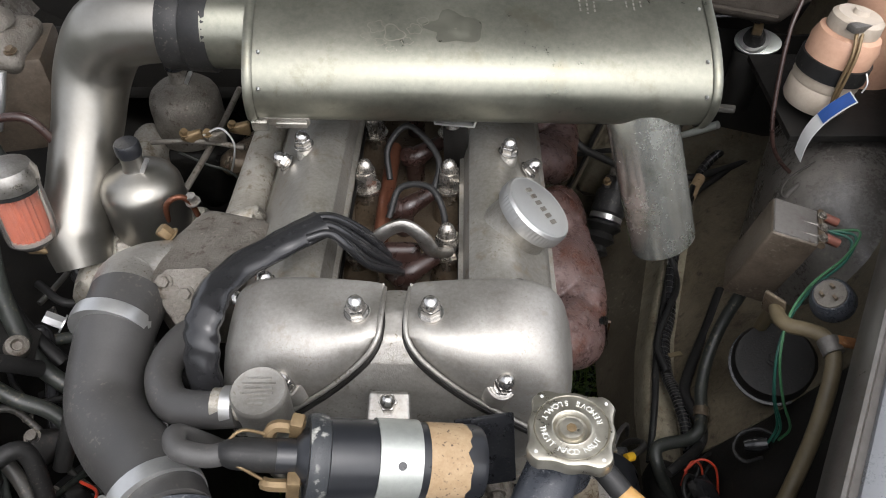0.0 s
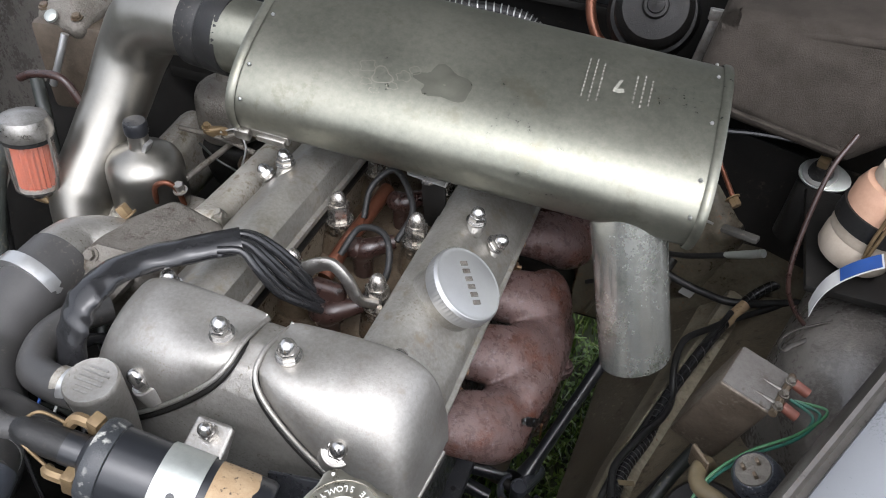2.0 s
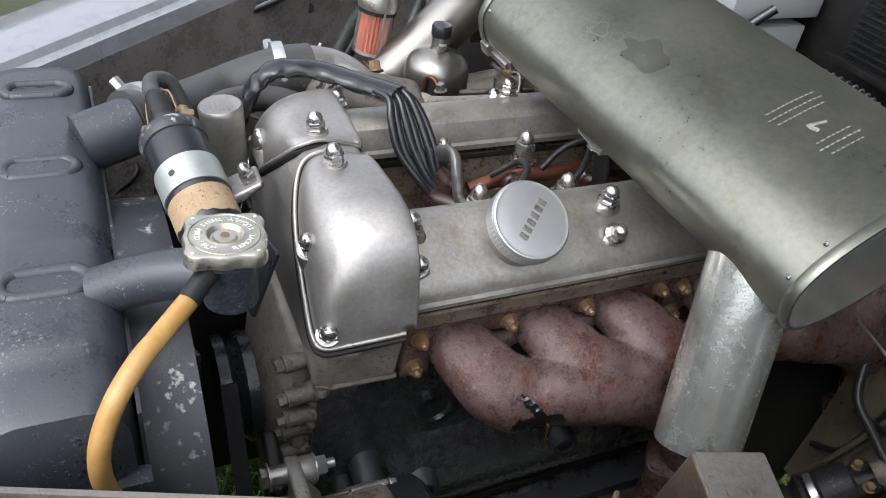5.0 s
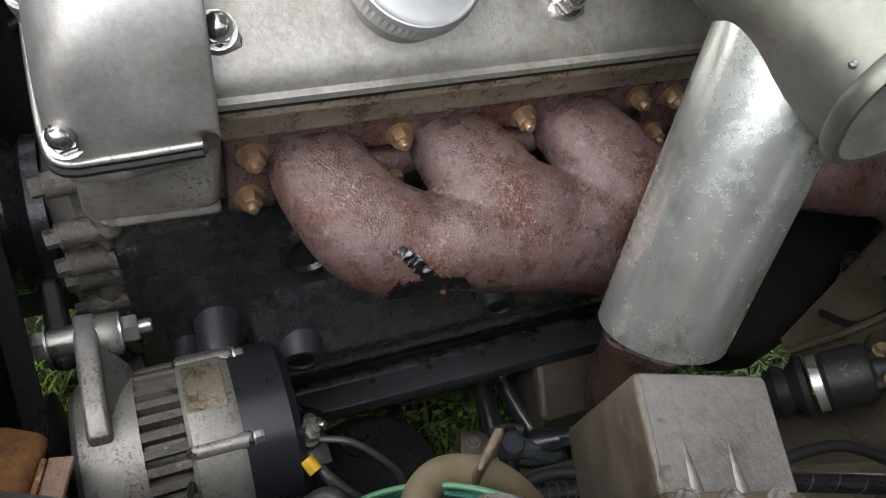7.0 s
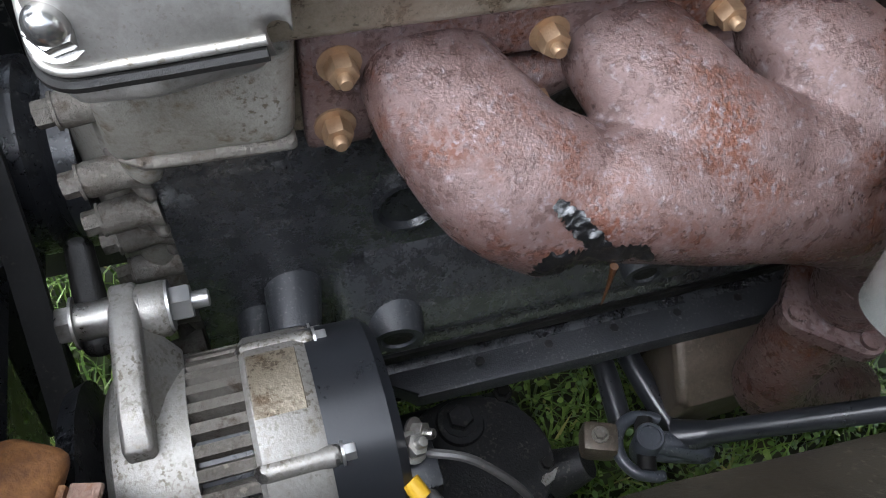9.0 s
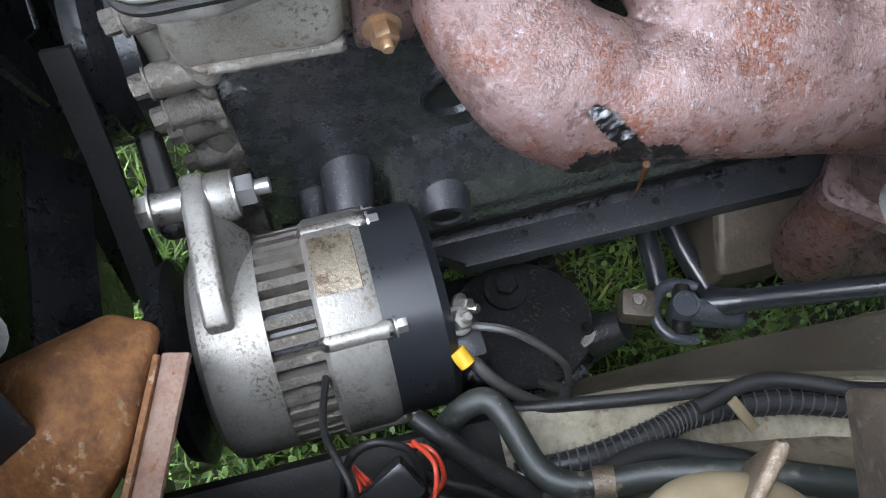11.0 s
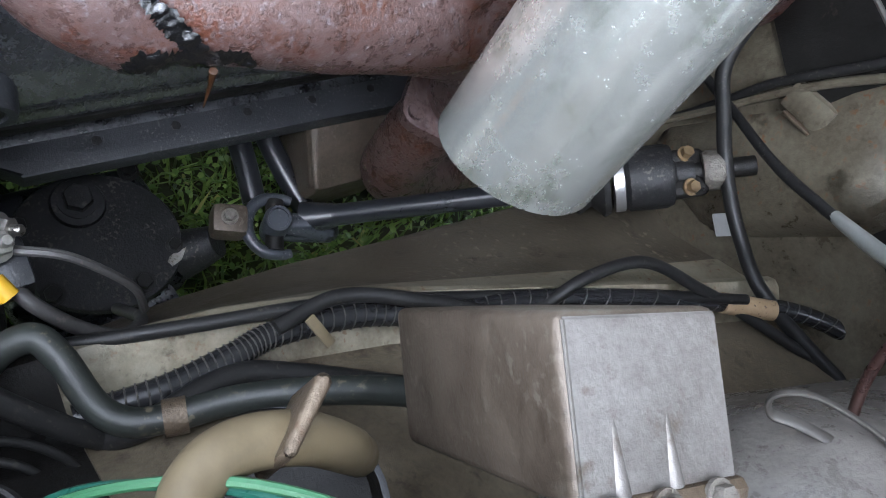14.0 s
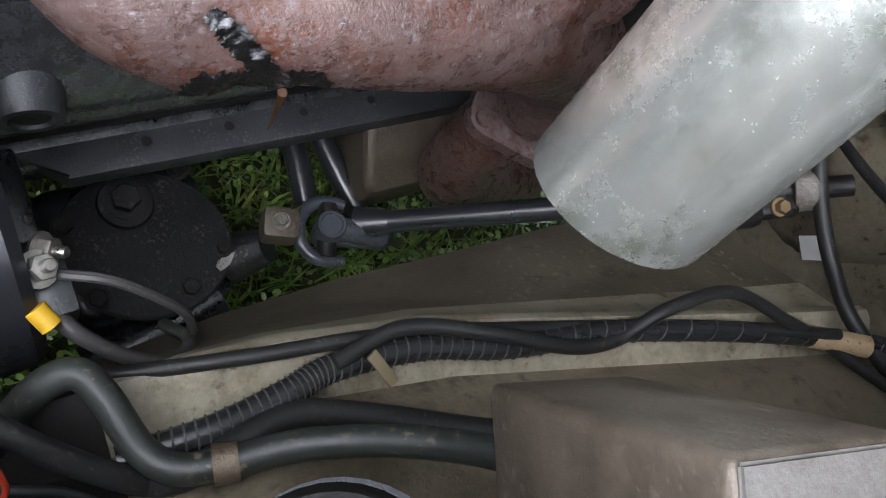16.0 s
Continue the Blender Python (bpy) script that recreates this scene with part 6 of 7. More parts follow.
    e = thing("adjuster_link", (0.12, 0.44, 0.60), "plated alternator adjuster link with bolts", "bracket")
    part("link", hull([(0.105, 0.434, 0.650, 0.006), (0.105, 0.438, 0.650, 0.006), (0.148, 0.434, 0.616, 0.008), (0.148, 0.438, 0.616, 0.008)]), M_DARK, e)
    part("spacer", lathe([(0, 0), (0.011, 0), (0.011, 0.034), (0, 0.034)], axis_frame((0.140, 0.428, 0.628), (0, 1, 0)), 20), M_STEEL, e)
    part("bolt_head", bolt_mesh(axis_frame((0.140, 0.428, 0.628), (0, -1, 0)), 0.019, 0.010), M_STEEL, e)
    part("nut", bolt_mesh(axis_frame((0.138, 0.476, 0.624), (0, 1, 0)), 0.019, 0.013, True, 0.010), M_BAND, e)
    # cable with the yellow sleeve
    k = thing("alternator_cable", (0.27, 0.60, 0.55), "grey alternator cable with a yellow sleeve", "cable")
    part("cable", tube([(0.262, 0.592, 0.582), (0.280, 0.602, 0.578), (0.296, 0.622, 0.560), (0.302, 0.645, 0.535), (0.29, 0.665, 0.50), (0.27, 0.66, 0.46)], 0.0045, 10, 7), M_RUBBER, k)
    part("sleeve", tube([(0.264, 0.586, 0.592), (0.274, 0.591, 0.5885)], 0.0056, 12, 2), M_YELW, k, "yellow plastic sleeve")
    part("thin_cable", tube([(0.250, 0.600, 0.590), (0.262, 0.625, 0.590), (0.280, 0.655, 0.560), (0.288, 0.665, 0.52)], 0.0028, 8, 7), M_RUBBER, k)


def relay_box():
    A, D, C, E = Vector((0.407, 0.744, 0.875)), Vector((0.389, 0.686, 0.876)), Vector((0.438, 0.674, 0.866)), Vector((0.365, 0.700, 0.770))
    t = thing("relay_box", (0.40, 0.71, 0.76), "oxidised metal relay box with a ribbed pale face", "relay box")
    u, v, w = A - D, C - D, E - D

    bm = mesh()
    pts = [D, D + u, D + u + v, D + v]
    top = [bm.verts.new(p) for p in pts]
    low = [bm.verts.new(p + w * 1.0) for p in pts]
    bm.faces.new(top)
    bm.faces.new(list(reversed(low)))
    for i in range(4):
        bm.faces.new((top[i], low[i], low[(i + 1) % 4], top[(i + 1) % 4]))
    bmesh.ops.recalc_face_normals(bm, faces=bm.faces)
    bmesh.ops.bevel(bm, geom=bm.edges[:], offset=0.0035, segments=3, profile=0.5, affect="EDGES")
    part("case", bm, M_BOXSIDE, t)
    nrm = u.cross(v).normalized()
    if nrm.z < 0:
        nrm = -nrm
    face = mesh()
    o = D + nrm * 0.0008 + u * 0.03 + v * 0.03
    vs = [o, o + u * 0.94, o + u * 0.94 + v * 0.94, o + v * 0.94]
    rings(face, [[p - nrm * 0.002 for p in vs], [p for p in vs]])
    bmesh.ops.bevel(face, geom=face.edges[:], offset=0.0008, segments=2, affect="EDGES")
    lid = part("lid_face", face, M_BOX, t, "pale oxidised face")
    for k in (0.24, 0.56):
        a, b = D + u * k + v * 0.42 + nrm * -0.0006, D + u * (k + 0.02) + v * 0.96 - nrm * 0.0018
        part("pressed_rib", tube([a, a * 0.5 + b * 0.5, b], [0.0010, 0.0024, 0.0038], 16, 4), M_BOX, lid)
    a = D + v * 1.03 + nrm * 0.0
    for k in (0.15, 0.45, 0.78):
        q = a + u * k
        part("terminal_screw", bolt_mesh(axis_frame(q + nrm * 0.003, nrm), 0.0065, 0.005), M_CASTD, t)
    part("terminal_strip", tube([a + u * 0.02, a + u * 0.98], 0.0040, 8, 2), M_HEAD, t)
    for k in (0.28, 0.86):
        q = a + u * k + v * 0.08
        part("terminal_sleeve", tube([q, q + v * 0.30 - nrm * 0.002], 0.0052, 12, 2), M_SLEEVERED, t, "faded red insulating sleeve")
    q0 = a + u * 0.5 + v * 0.15
    run = [(0.4777, 0.6885, 0.860), (0.4601, 0.6613, 0.852), (0.4267, 0.638, 0.842), (0.4004, 0.6122, 0.828), (0.385, 0.581, 0.803), (0.388, 0.561, 0.76), (0.402, 0.554, 0.715), (0.398, 0.549, 0.688)]
    for k, mat in enumerate((M_GREENW, M_GREENW, M_LGREENW)):
        sway = [Vector((0.004 * k * math.sin(0.9 * i + k) + 0.002 * k, 0.005 * k * math.cos(0.7 * i), 0.002 * k)) for i in range(len(run))]
        single("green_wire", tube([q0 + Vector((0.003 * k, 0, 0))] + [Vector(p) + o for p, o in zip(run, sway)], 0.0015, 8, 8), mat, "green insulated wire hanging from the relay box", "wire", "green wires")


def flasher_can():
    t = thing("flasher_unit", (0.43, 0.605, 0.83), "small round black flasher can with a corroded terminal face", "flasher unit")
    m = axis_frame((0.438, 0.612, 0.846), (-0.50, -0.22, 0.84)) @ Matrix.Scale(0.82, 4)
    part("can", lathe([(0, 0), (0.026, 0), (0.027, 0.004), (0.024, 0.022), (0.020, 0.027), (0, 0.027)], m, 30), M_RAD, t)
    face = part("terminal_face", lathe([(0, 0.026), (0.019, 0.026), (0.018, 0.029), (0, 0.029)], m, 24), M_CASTD, t)
    for a in (0, 120, 240):
        part("terminal", block((0.006, 0.004, 0.008), m @ Matrix.Translation((0.009 * math.cos(radians(a)), 0.009 * math.sin(radians(a)), 0.032)), 0.001), M_HEAD, face)


def washer_hose():
    t = thing("khaki_hose", (0.40, 0.6, 0.75), "stiff khaki hose hooked through a rusty clip", "hose")
    part("hose", tube([(0.416, 0.688, 0.70), (0.412, 0.674, 0.745), (0.404, 0.652, 0.794), (0.394, 0.632, 0.818), (0.389, 0.612, 0.825), (0.394, 0.598, 0.828), (0.408, 0.588, 0.833), (0.421, 0.574, 0.836), (0.424, 0.551, 0.826), (0.410, 0.5135, 0.79), (0.395, 0.485, 0.755), (0.376, 0.456, 0.72), (0.35, 0.42, 0.66)], 0.0078, 14, 8), M_KHAKI, t)
    part("clip", lathe([(0.0080, -0.008), (0.0105, -0.008), (0.0105, 0.008), (0.0080, 0.008)], axis_frame((0.4235, 0.566, 0.834), (0.15, -0.85, -0.2)), 20), M_BOX, t)
    part("clip_tail", block((0.03, 0.012, 0.004), pose(0.440, 0.568, 0.838, 0, 15, 0), 0.001), M_RUSTBRKT, t)
    part("metal_tab", hull([(0.384, 0.637, 0.812, 0.0025), (0.398, 0.620, 0.812, 0.0025), (0.382, 0.637, 0.835, 0.0025), (0.395, 0.622, 0.835, 0.002)]), M_HEAD, t)


def lower_right():
    b = thing("steering_box", (0.18, 0.70, 0.26), "black cast steering box with a bolted oval cover", "steering box")
    part("case", hull([(0.13, 0.63, 0.285, 0.026), (0.21, 0.63, 0.285, 0.026), (0.13, 0.73, 0.285, 0.026), (0.21, 0.74, 0.285, 0.026), (0.17, 0.68, 0.24, 0.05)]), M_BLACK, b)
    turn = Matrix.Translation((0.178, 0.690, 0.312)) @ Matrix.Rotation(radians(-17), 4, "Z")
    cover = part("cover", lathe([(0, 0), (0.067, 0), (0.069, 0.003), (0.067, 0.007), (0.058, 0.0085), (0, 0.010)], turn @ Matrix.Diagonal((0.96, 1.06, 1, 1)), 44), M_STEER, b)
    part("cover_boss", lathe([(0, 0), (0.024, 0), (0.022, 0.005), (0, 0.006)], Matrix.Translation((0.140, 0.684, 0.320)), 26), M_STEER, b)
    part("worm_tube", tube([(0.195, 0.70, 0.275), (0.203, 0.755, 0.290), (0.207, 0.79, 0.318)], [0.034, 0.026, 0.016], 20, 4), M_STEER, b)
    part("worm_tail", tube([(0.262, 0.62, 0.275), (0.250, 0.68, 0.280), (0.235, 0.74, 0.286)], 0.024, 18, 4), M_BLACK, b)
    for x, y, af in ((0.226, 0.713, 0.013), (0.120, 0.735, 0.012), (0.148, 0.632, 0.013), (0.214, 0.640, 0.013), (0.200, 0.750, 0.010)):
        part("cover_bolt", bolt_mesh(axis_frame((x, y, 0.320), (0, 0, 1)), af, 0.008), M_DARK, b)
    part("adjuster", bolt_mesh(axis_frame((0.138, 0.684, 0.325), (0, 0, 1)), 0.022, 0.011), M_STEER, b)
    part("paint_chip", plate([(0.0, 0.0), (0.008, 0.004), (0.004, 0.014), (-0.006, 0.022), (-0.004, 0.010)], Matrix.Translation((0.211, 0.738, 0.3205)), 0.0008), M_ALLOY, b, "bare bright chip in the paint")
    s = thing("steering_shaft", (0.25, 0.95, 0.40), "black steering shaft with a forged universal joint", "steering shaft")
    o, e = Vector((0.202, 0.838, 0.318)), Vector((0.333, 1.140, 0.583))
    d = (e - o).normalized()
    c, u, f = Vector((0.213, 0.842, 0.338)), Vector((0.93, -0.37, 0)), Vector((0.37, 0.93, 0.05))
    clamp = Matrix((u.normalized(), f.normalized(), u.cross(f).normalized())).transposed().to_4x4()
    clamp.translation = c - f * 0.044
    part("lower_yoke", block((0.030, 0.034, 0.030), clamp, 0.007), M_BOXSIDE, s, "worn grey pinch clamp")
    part("yoke_fork", tube([c + u * 0.029 * math.sin(a) - f * (0.027 * math.cos(a)) + f * (0.006 if abs(a) > 1.4 else 0) for a in np.linspace(-1.95, 1.95, 13)], [0.0045, 0.0055, 0.006, 0.006, 0.006, 0.0065, 0.0065, 0.0065, 0.006, 0.006, 0.006, 0.0055, 0.0045], 14, 3), M_RAD, s)
    part("spider", lathe([(0, -0.028), (0.0125, -0.028), (0.0135, -0.02), (0.0135, 0.020), (0.0125, 0.022), (0.010, 0.022), (0.0095, 0.0205), (0, 0.0205)], axis_frame(c + Vector((0, 0, 0.004)), (0, -0.15, 1)), 24), M_RAD, s)
    part("spider_arm", tube([c - u * 0.026, c + u * 0.026], 0.009, 16, 2), M_DARK, s)
    for k in (-1, 1):
        part("yoke_arm", hull([tuple(c + Vector((0, 0, 0.013 * k))) + (0.010,), tuple(c + f * 0.030 + Vector((0, 0, 0.012 * k))) + (0.010,), tuple(c + f * 0.052) + (0.013,)]), M_RAD, s)
    part("pinch_bolt", bolt_mesh(axis_frame(c - f * 0.046 + Vector((0, 0, 0.016)), (0, -0.2, 1)), 0.010, 0.007), M_CASTD, s)
    part("shaft", tube([o + d * 0.045, o + d * 0.075, o + d * 0.10, o + d * 0.32], [0.017, 0.012, 0.0105, 0.0105], 18, 4), M_COILBODY, s)
    part("rubber_gaiter", lathe([(0.012, 0)] + [(0.0165 + 0.0012 * k + 0.0045 * math.sin(1.5708 * k), 0.0058 * k) for k in range(11)], axis_frame(o + d * 0.283, d), 28), M_BLKRUB, s)
    part("gaiter_band", lathe([(0.024, 0), (0.0283, 0), (0.0283, 0.009), (0.024, 0.009)], axis_frame(o + d * 0.345, d), 28), M_BAND, s)
    part("coupling", lathe([(0, 0), (0.0255, 0), (0.029, 0.004), (0.0295, 0.036), (0.027, 0.042), (0.014, 0.044), (0.012, 0.046), (0.011, 0.062), (0, 0.062)], axis_frame(o + d * 0.355, d), 32), M_STEER, s)
    side = d.cross(Vector((0, 0, 1))).normalized()
    for k in (-1, 1):
        at = o + d * 0.405 + side * 0.016 * k
        lug = part("coupling_lug", hull([tuple(at - d * 0.008) + (0.008,), tuple(at + d * 0.016) + (0.007,), tuple(at + d * 0.010 - side * 0.012 * k) + (0.007,)]), M_DARK, s)
        part("lug_nut", bolt_mesh(axis_frame(at + d * 0.002 + Vector((0, 0, 0.007)), (0.2 * k, -0.3, 1), 15), 0.010, 0.008), M_BRASS, lug, "dull brass nut")
    part("column_socket", lathe([(0.008, 0), (0.0165, 0), (0.0185, 0.004), (0.0185, 0.015), (0.0165, 0.018), (0.0135, 0.018), (0.0125, 0.006), (0.008, 0.006)], axis_frame(o + d * 0.424, d), 26), M_CASTD, s)
    part("column_end", tube([o + d * 0.41, o + d * 0.47], 0.009, 16, 2), M_DARK, s)
    for pts in (((0.07, 0.864, 0.285), (0.12, 0.862, 0.28), (0.165, 0.858, 0.272)), ((0.07, 0.892, 0.285), (0.12, 0.897, 0.28), (0.18, 0.908, 0.272), (0.21, 0.915, 0.262))):
        single("suspension_arm", tube(pts, 0.0125, 14, 4), M_COILBODY, "black steel suspension link above the grass", "suspension arm", "suspension arms")
    single("mounting_bracket", block((0.07, 0.05, 0.05), pose(0.14, 0.585, 0.385, 0, 8, 0), 0.006), M_BLACK, "black engine mounting block beside the sump", "bracket")
    single("wheel_arch", hull([(0.425, 0.70, 0.53, 0.06), (0.46, 0.82, 0.53, 0.065), (0.52, 0.78, 0.52, 0.09)]), M_ARCH, "muddy brown wheel arch pressing", "car panel", kind="structure")


def looms():
    def line(name, pts, r, mat, label, group=""):
        return single(name, tube(pts, r, 12, 8), mat, label, "cable" if "hose" not in name else "hose", group)
    run = [(0.345, 0.60, 0.585), (0.347, 0.647, 0.588), (0.343, 0.688, 0.588), (0.339, 0.717, 0.585), (0.346, 0.774, 0.582), (0.365, 0.832, 0.582), (0.386, 0.927, 0.582), (0.447, 1.091, 0.588), (0.50, 1.17, 0.61), (0.60, 1.20, 0.66)]
    loom = thing("wiring_loom", run[0], "taped black wiring loom along the chassis leg", "cable", "looms")
    part("sheath", tube(run, 0.0080, 14, 8), M_SLEEVE, loom)
    spine = curve(run, 8)
    wrap = []
    for a, b in zip(spine[2:-3], spine[3:-2]):
        step = (b - a).normalized()
        side = step.cross(Vector((0, 0, 1))).normalized()
        up = side.cross(step)
        for q in range(8):
            turn = (len(wrap) * 0.125) * 2 * math.pi
            wrap.append(a.lerp(b, q / 8) + (side * math.cos(turn) + up * math.sin(turn)) * 0.0081)
    # Paler coil drawn for the thin spiral highlights on the wrapped loom.
    part("spiral_wrap", tube(wrap, 0.0007, 5, 1), M_HOSEDK, loom, "thin paler spiral for the highlights along the binding")
    line("brake_cable", [(0.337, 0.715, 0.594), (0.332, 0.763, 0.594), (0.357, 0.821, 0.597), (0.380, 0.87, 0.59), (0.387, 0.91, 0.585), (0.381, 0.951, 0.60), (0.388, 1.008, 0.603), (0.425, 1.056, 0.598), (0.46, 1.10, 0.59), (0.55, 1.17, 0.60)], 0.005, M_BLKRUB, "thin black cable snaking over the loom", "looms")
    line("coolant_hose", [(0.318, 0.55, 0.56), (0.302, 0.575, 0.590), (0.300, 0.593, 0.600), (0.314, 0.602, 0.600), (0.343, 0.610, 0.598), (0.358, 0.622, 0.603), (0.364, 0.643, 0.607), (0.368, 0.672, 0.615), (0.379, 0.705, 0.632), (0.396, 0.735, 0.665), (0.415, 0.752, 0.71), (0.422, 0.752, 0.75)], 0.0080, M_HOSETEAL, "dark grey rubber heater hose bending along the wing", "")
    clip = thing("hose_clip", (0.36, 0.640, 0.60), "brown metal clip round the heater hose", "clip")
    part("band", lathe([(0.0081, -0.006), (0.0100, -0.006), (0.0100, 0.006), (0.0081, 0.006)], axis_frame((0.364, 0.643, 0.607), (0.2, 0.95, 0.2)), 20), M_HEAD, clip)
    line("black_hose", [(0.44, 0.86, 0.60), (0.405, 0.79, 0.592), (0.368, 0.72, 0.590), (0.354, 0.68, 0.592), (0.362, 0.63, 0.60), (0.358, 0.60, 0.57), (0.34, 0.57, 0.52)], 0.0075, M_BLKRUB, "black rubber hose under the loom", "")
    strap = single("loom_strap", block((0.022, 0.007, 0.002), pose(0.349, 0.735, 0.607, 0, 15, 25), 0.0006), M_KHAKI, "brown cloth strap tying the loom", "strap")
    # two more cables beside the loom on the leg
    line("leg_cable", [(0.30, 0.60, 0.56), (0.318, 0.68, 0.578), (0.333, 0.76, 0.582), (0.362, 0.86, 0.582), (0.40, 0.98, 0.582), (0.45, 1.10, 0.60)], 0.0045, M_BLKRUB, "thin black cable lying along the chassis leg", "looms")
    # firewall cables
    line("throttle_cable", [(0.246, 1.20, 0.588), (0.30, 1.17, 0.62), (0.36, 1.13, 0.66), (0.415, 1.103, 0.702)], 0.0046, M_BLKRUB, "black control cable with a metal end", "")
    tab = thing("footwell_bracket", (0.325, 1.185, 0.675), "rusty pressed bracket on the cream footwell panel", "bracket")
    part("tab", block((0.044, 0.010, 0.026), pose(0.325, 1.183, 0.676, 0, -22, 0), 0.003), M_FOOT, tab)
    part("rusty_edge", block((0.030, 0.012, 0.003), pose(0.331, 1.182, 0.662, 0, -22, 0), 0.001), M_HEAD, tab, "rusted lower edge")
    single("paper_tag", block((0.022, 0.002, 0.020), pose(0.385, 1.164, 0.562, 0, 18, 0), 0.0006), M_WHITE, "small white sticker on the footwell panel", "sticker")
    single("masking_tape", tube([(0.4445, 1.085, 0.588), (0.456, 1.106, 0.5915), (0.469, 1.128, 0.597)], [0.0090, 0.0094, 0.0090], 14, 5), M_TAN, "tan masking tape wrapped round the loom", "tape")
    end = thing("cable_end", (0.42, 1.08, 0.70), "plated cable adjuster end", "cable end")
    part("ferrule", tube([(0.412, 1.105, 0.700), (0.437, 1.090, 0.722), (0.455, 1.078, 0.740)], [0.005, 0.0062, 0.0062], 14, 3), M_CLAMP, end)
    line("speedo_cable", [(0.22, 1.20, 0.49), (0.262, 1.19, 0.53), (0.281, 1.185, 0.603), (0.292, 1.18, 0.66), (0.318, 1.175, 0.735), (0.34, 1.18, 0.80)], 0.0042, M_BLKRUB, "black sheathed cable across the footwell panel", "")
    line("rear_harness", [(0.235, 1.17, 0.68), (0.262, 1.15, 0.645), (0.300, 1.15, 0.622), (0.328, 1.15, 0.607), (0.365, 1.145, 0.596), (0.404, 1.14, 0.59), (0.45, 1.13, 0.594), (0.52, 1.15, 0.60), (0.62, 1.18, 0.62)], 0.0065, M_BLKRUB, "thick taped harness by the footwell", "")
    line("red_wire", [(0.315, 0.535, 0.62), (0.325, 0.552, 0.640), (0.340, 0.556, 0.628), (0.345, 0.545, 0.60), (0.335, 0.535, 0.57)], 0.0014, M_REDW, "bright red loose wire loop", "loose wires")
    line("red_wire", [(0.318, 0.545, 0.635), (0.335, 0.552, 0.648), (0.352, 0.546, 0.64), (0.358, 0.53, 0.61)], 0.0014, M_REDW, "bright red loose wire beside a black connector", "loose wires")
    single("split_sleeve", tube([(0.303, 0.549, 0.622), (0.316, 0.560, 0.620), (0.334, 0.577, 0.610), (0.352, 0.598, 0.596), (0.366, 0.618, 0.580)], [0.0055, 0.0060, 0.0065, 0.0065, 0.006], 14, 6), M_BLKRUB, "black rubber sleeve over the starter wiring", "sleeve")
    for run in (((0.334, 0.498, 0.59), (0.318, 0.508, 0.622), (0.313, 0.524, 0.634), (0.322, 0.542, 0.630), (0.338, 0.545, 0.612), (0.350, 0.540, 0.585)), ((0.330, 0.546, 0.60), (0.340, 0.556, 0.612), (0.350, 0.576, 0.606), (0.366, 0.592, 0.595), (0.385, 0.60, 0.58)), ((0.325, 0.53, 0.60), (0.345, 0.552, 0.602), (0.362, 0.574, 0.598), (0.385, 0.585, 0.58))):
        line("black_wire", run, 0.0024, M_BLKRUB, "thin black wire in the tangle beside the alternator", "loose wires")
    line("black_wire", [(0.262, 0.505, 0.60), (0.30, 0.50, 0.63), (0.335, 0.508, 0.64), (0.36, 0.50, 0.61)], 0.0022, M_BLKRUB, "thin black wire by the alternator", "loose wires")
    c = thing("wire_connector", (0.345, 0.535, 0.60), "black plastic wire connector", "connector")
    part("shell", block((0.022, 0.03, 0.018), pose(0.338, 0.528, 0.622, 15, 20, 30), 0.003), M_SLEEVE, c)
    # rusty bracket at the front corner
    r = thing("lamp_bracket", (0.27, 0.39, 0.60), "flaking orange-rusted lamp bowl bracket", "bracket")
    soften(part("bowl", hull([(0.214, 0.398, 0.640, 0.008), (0.224, 0.417, 0.640, 0.008), (0.248, 0.409, 0.644, 0.008), (0.284, 0.393, 0.640, 0.010), (0.302, 0.372, 0.630, 0.012), (0.240, 0.375, 0.658, 0.012), (0.270, 0.372, 0.655, 0.012), (0.235, 0.345, 0.630, 0.02), (0.280, 0.340, 0.620, 0.02), (0.262, 0.37, 0.59, 0.02)]), M_RUSTBRKT, r), 0.003, 3)
    part("flange", block((0.094, 0.017, 0.004), Matrix.Translation((0.284, 0.4175, 0.643)) @ Matrix.Rotation(radians(-19), 4, "Z") @ Matrix.Rotation(radians(14), 4, "X"), 0.0015), M_FLAKE, r, "pale flaking flange")
    part("flange_lip", block((0.090, 0.004, 0.020), Matrix.Translation((0.281, 0.4080, 0.637)) @ Matrix.Rotation(radians(-19), 4, "Z"), 0.0015), M_RUSTBRKT, r)
    # wing clip
    single("wing_clip", tube([(0.520, 0.882, 0.822), (0.490, 0.864, 0.818), (0.470, 0.848, 0.815), (0.462, 0.838, 0.811), (0.461, 0.833, 0.804), (0.468, 0.834, 0.799), (0.478, 0.844, 0.802), (0.500, 0.862, 0.806), (0.524, 0.874, 0.810)], 0.0030, 10, 6, flat=0.5), M_LIP, "bent spring-steel clip on the inner wing", "clip")


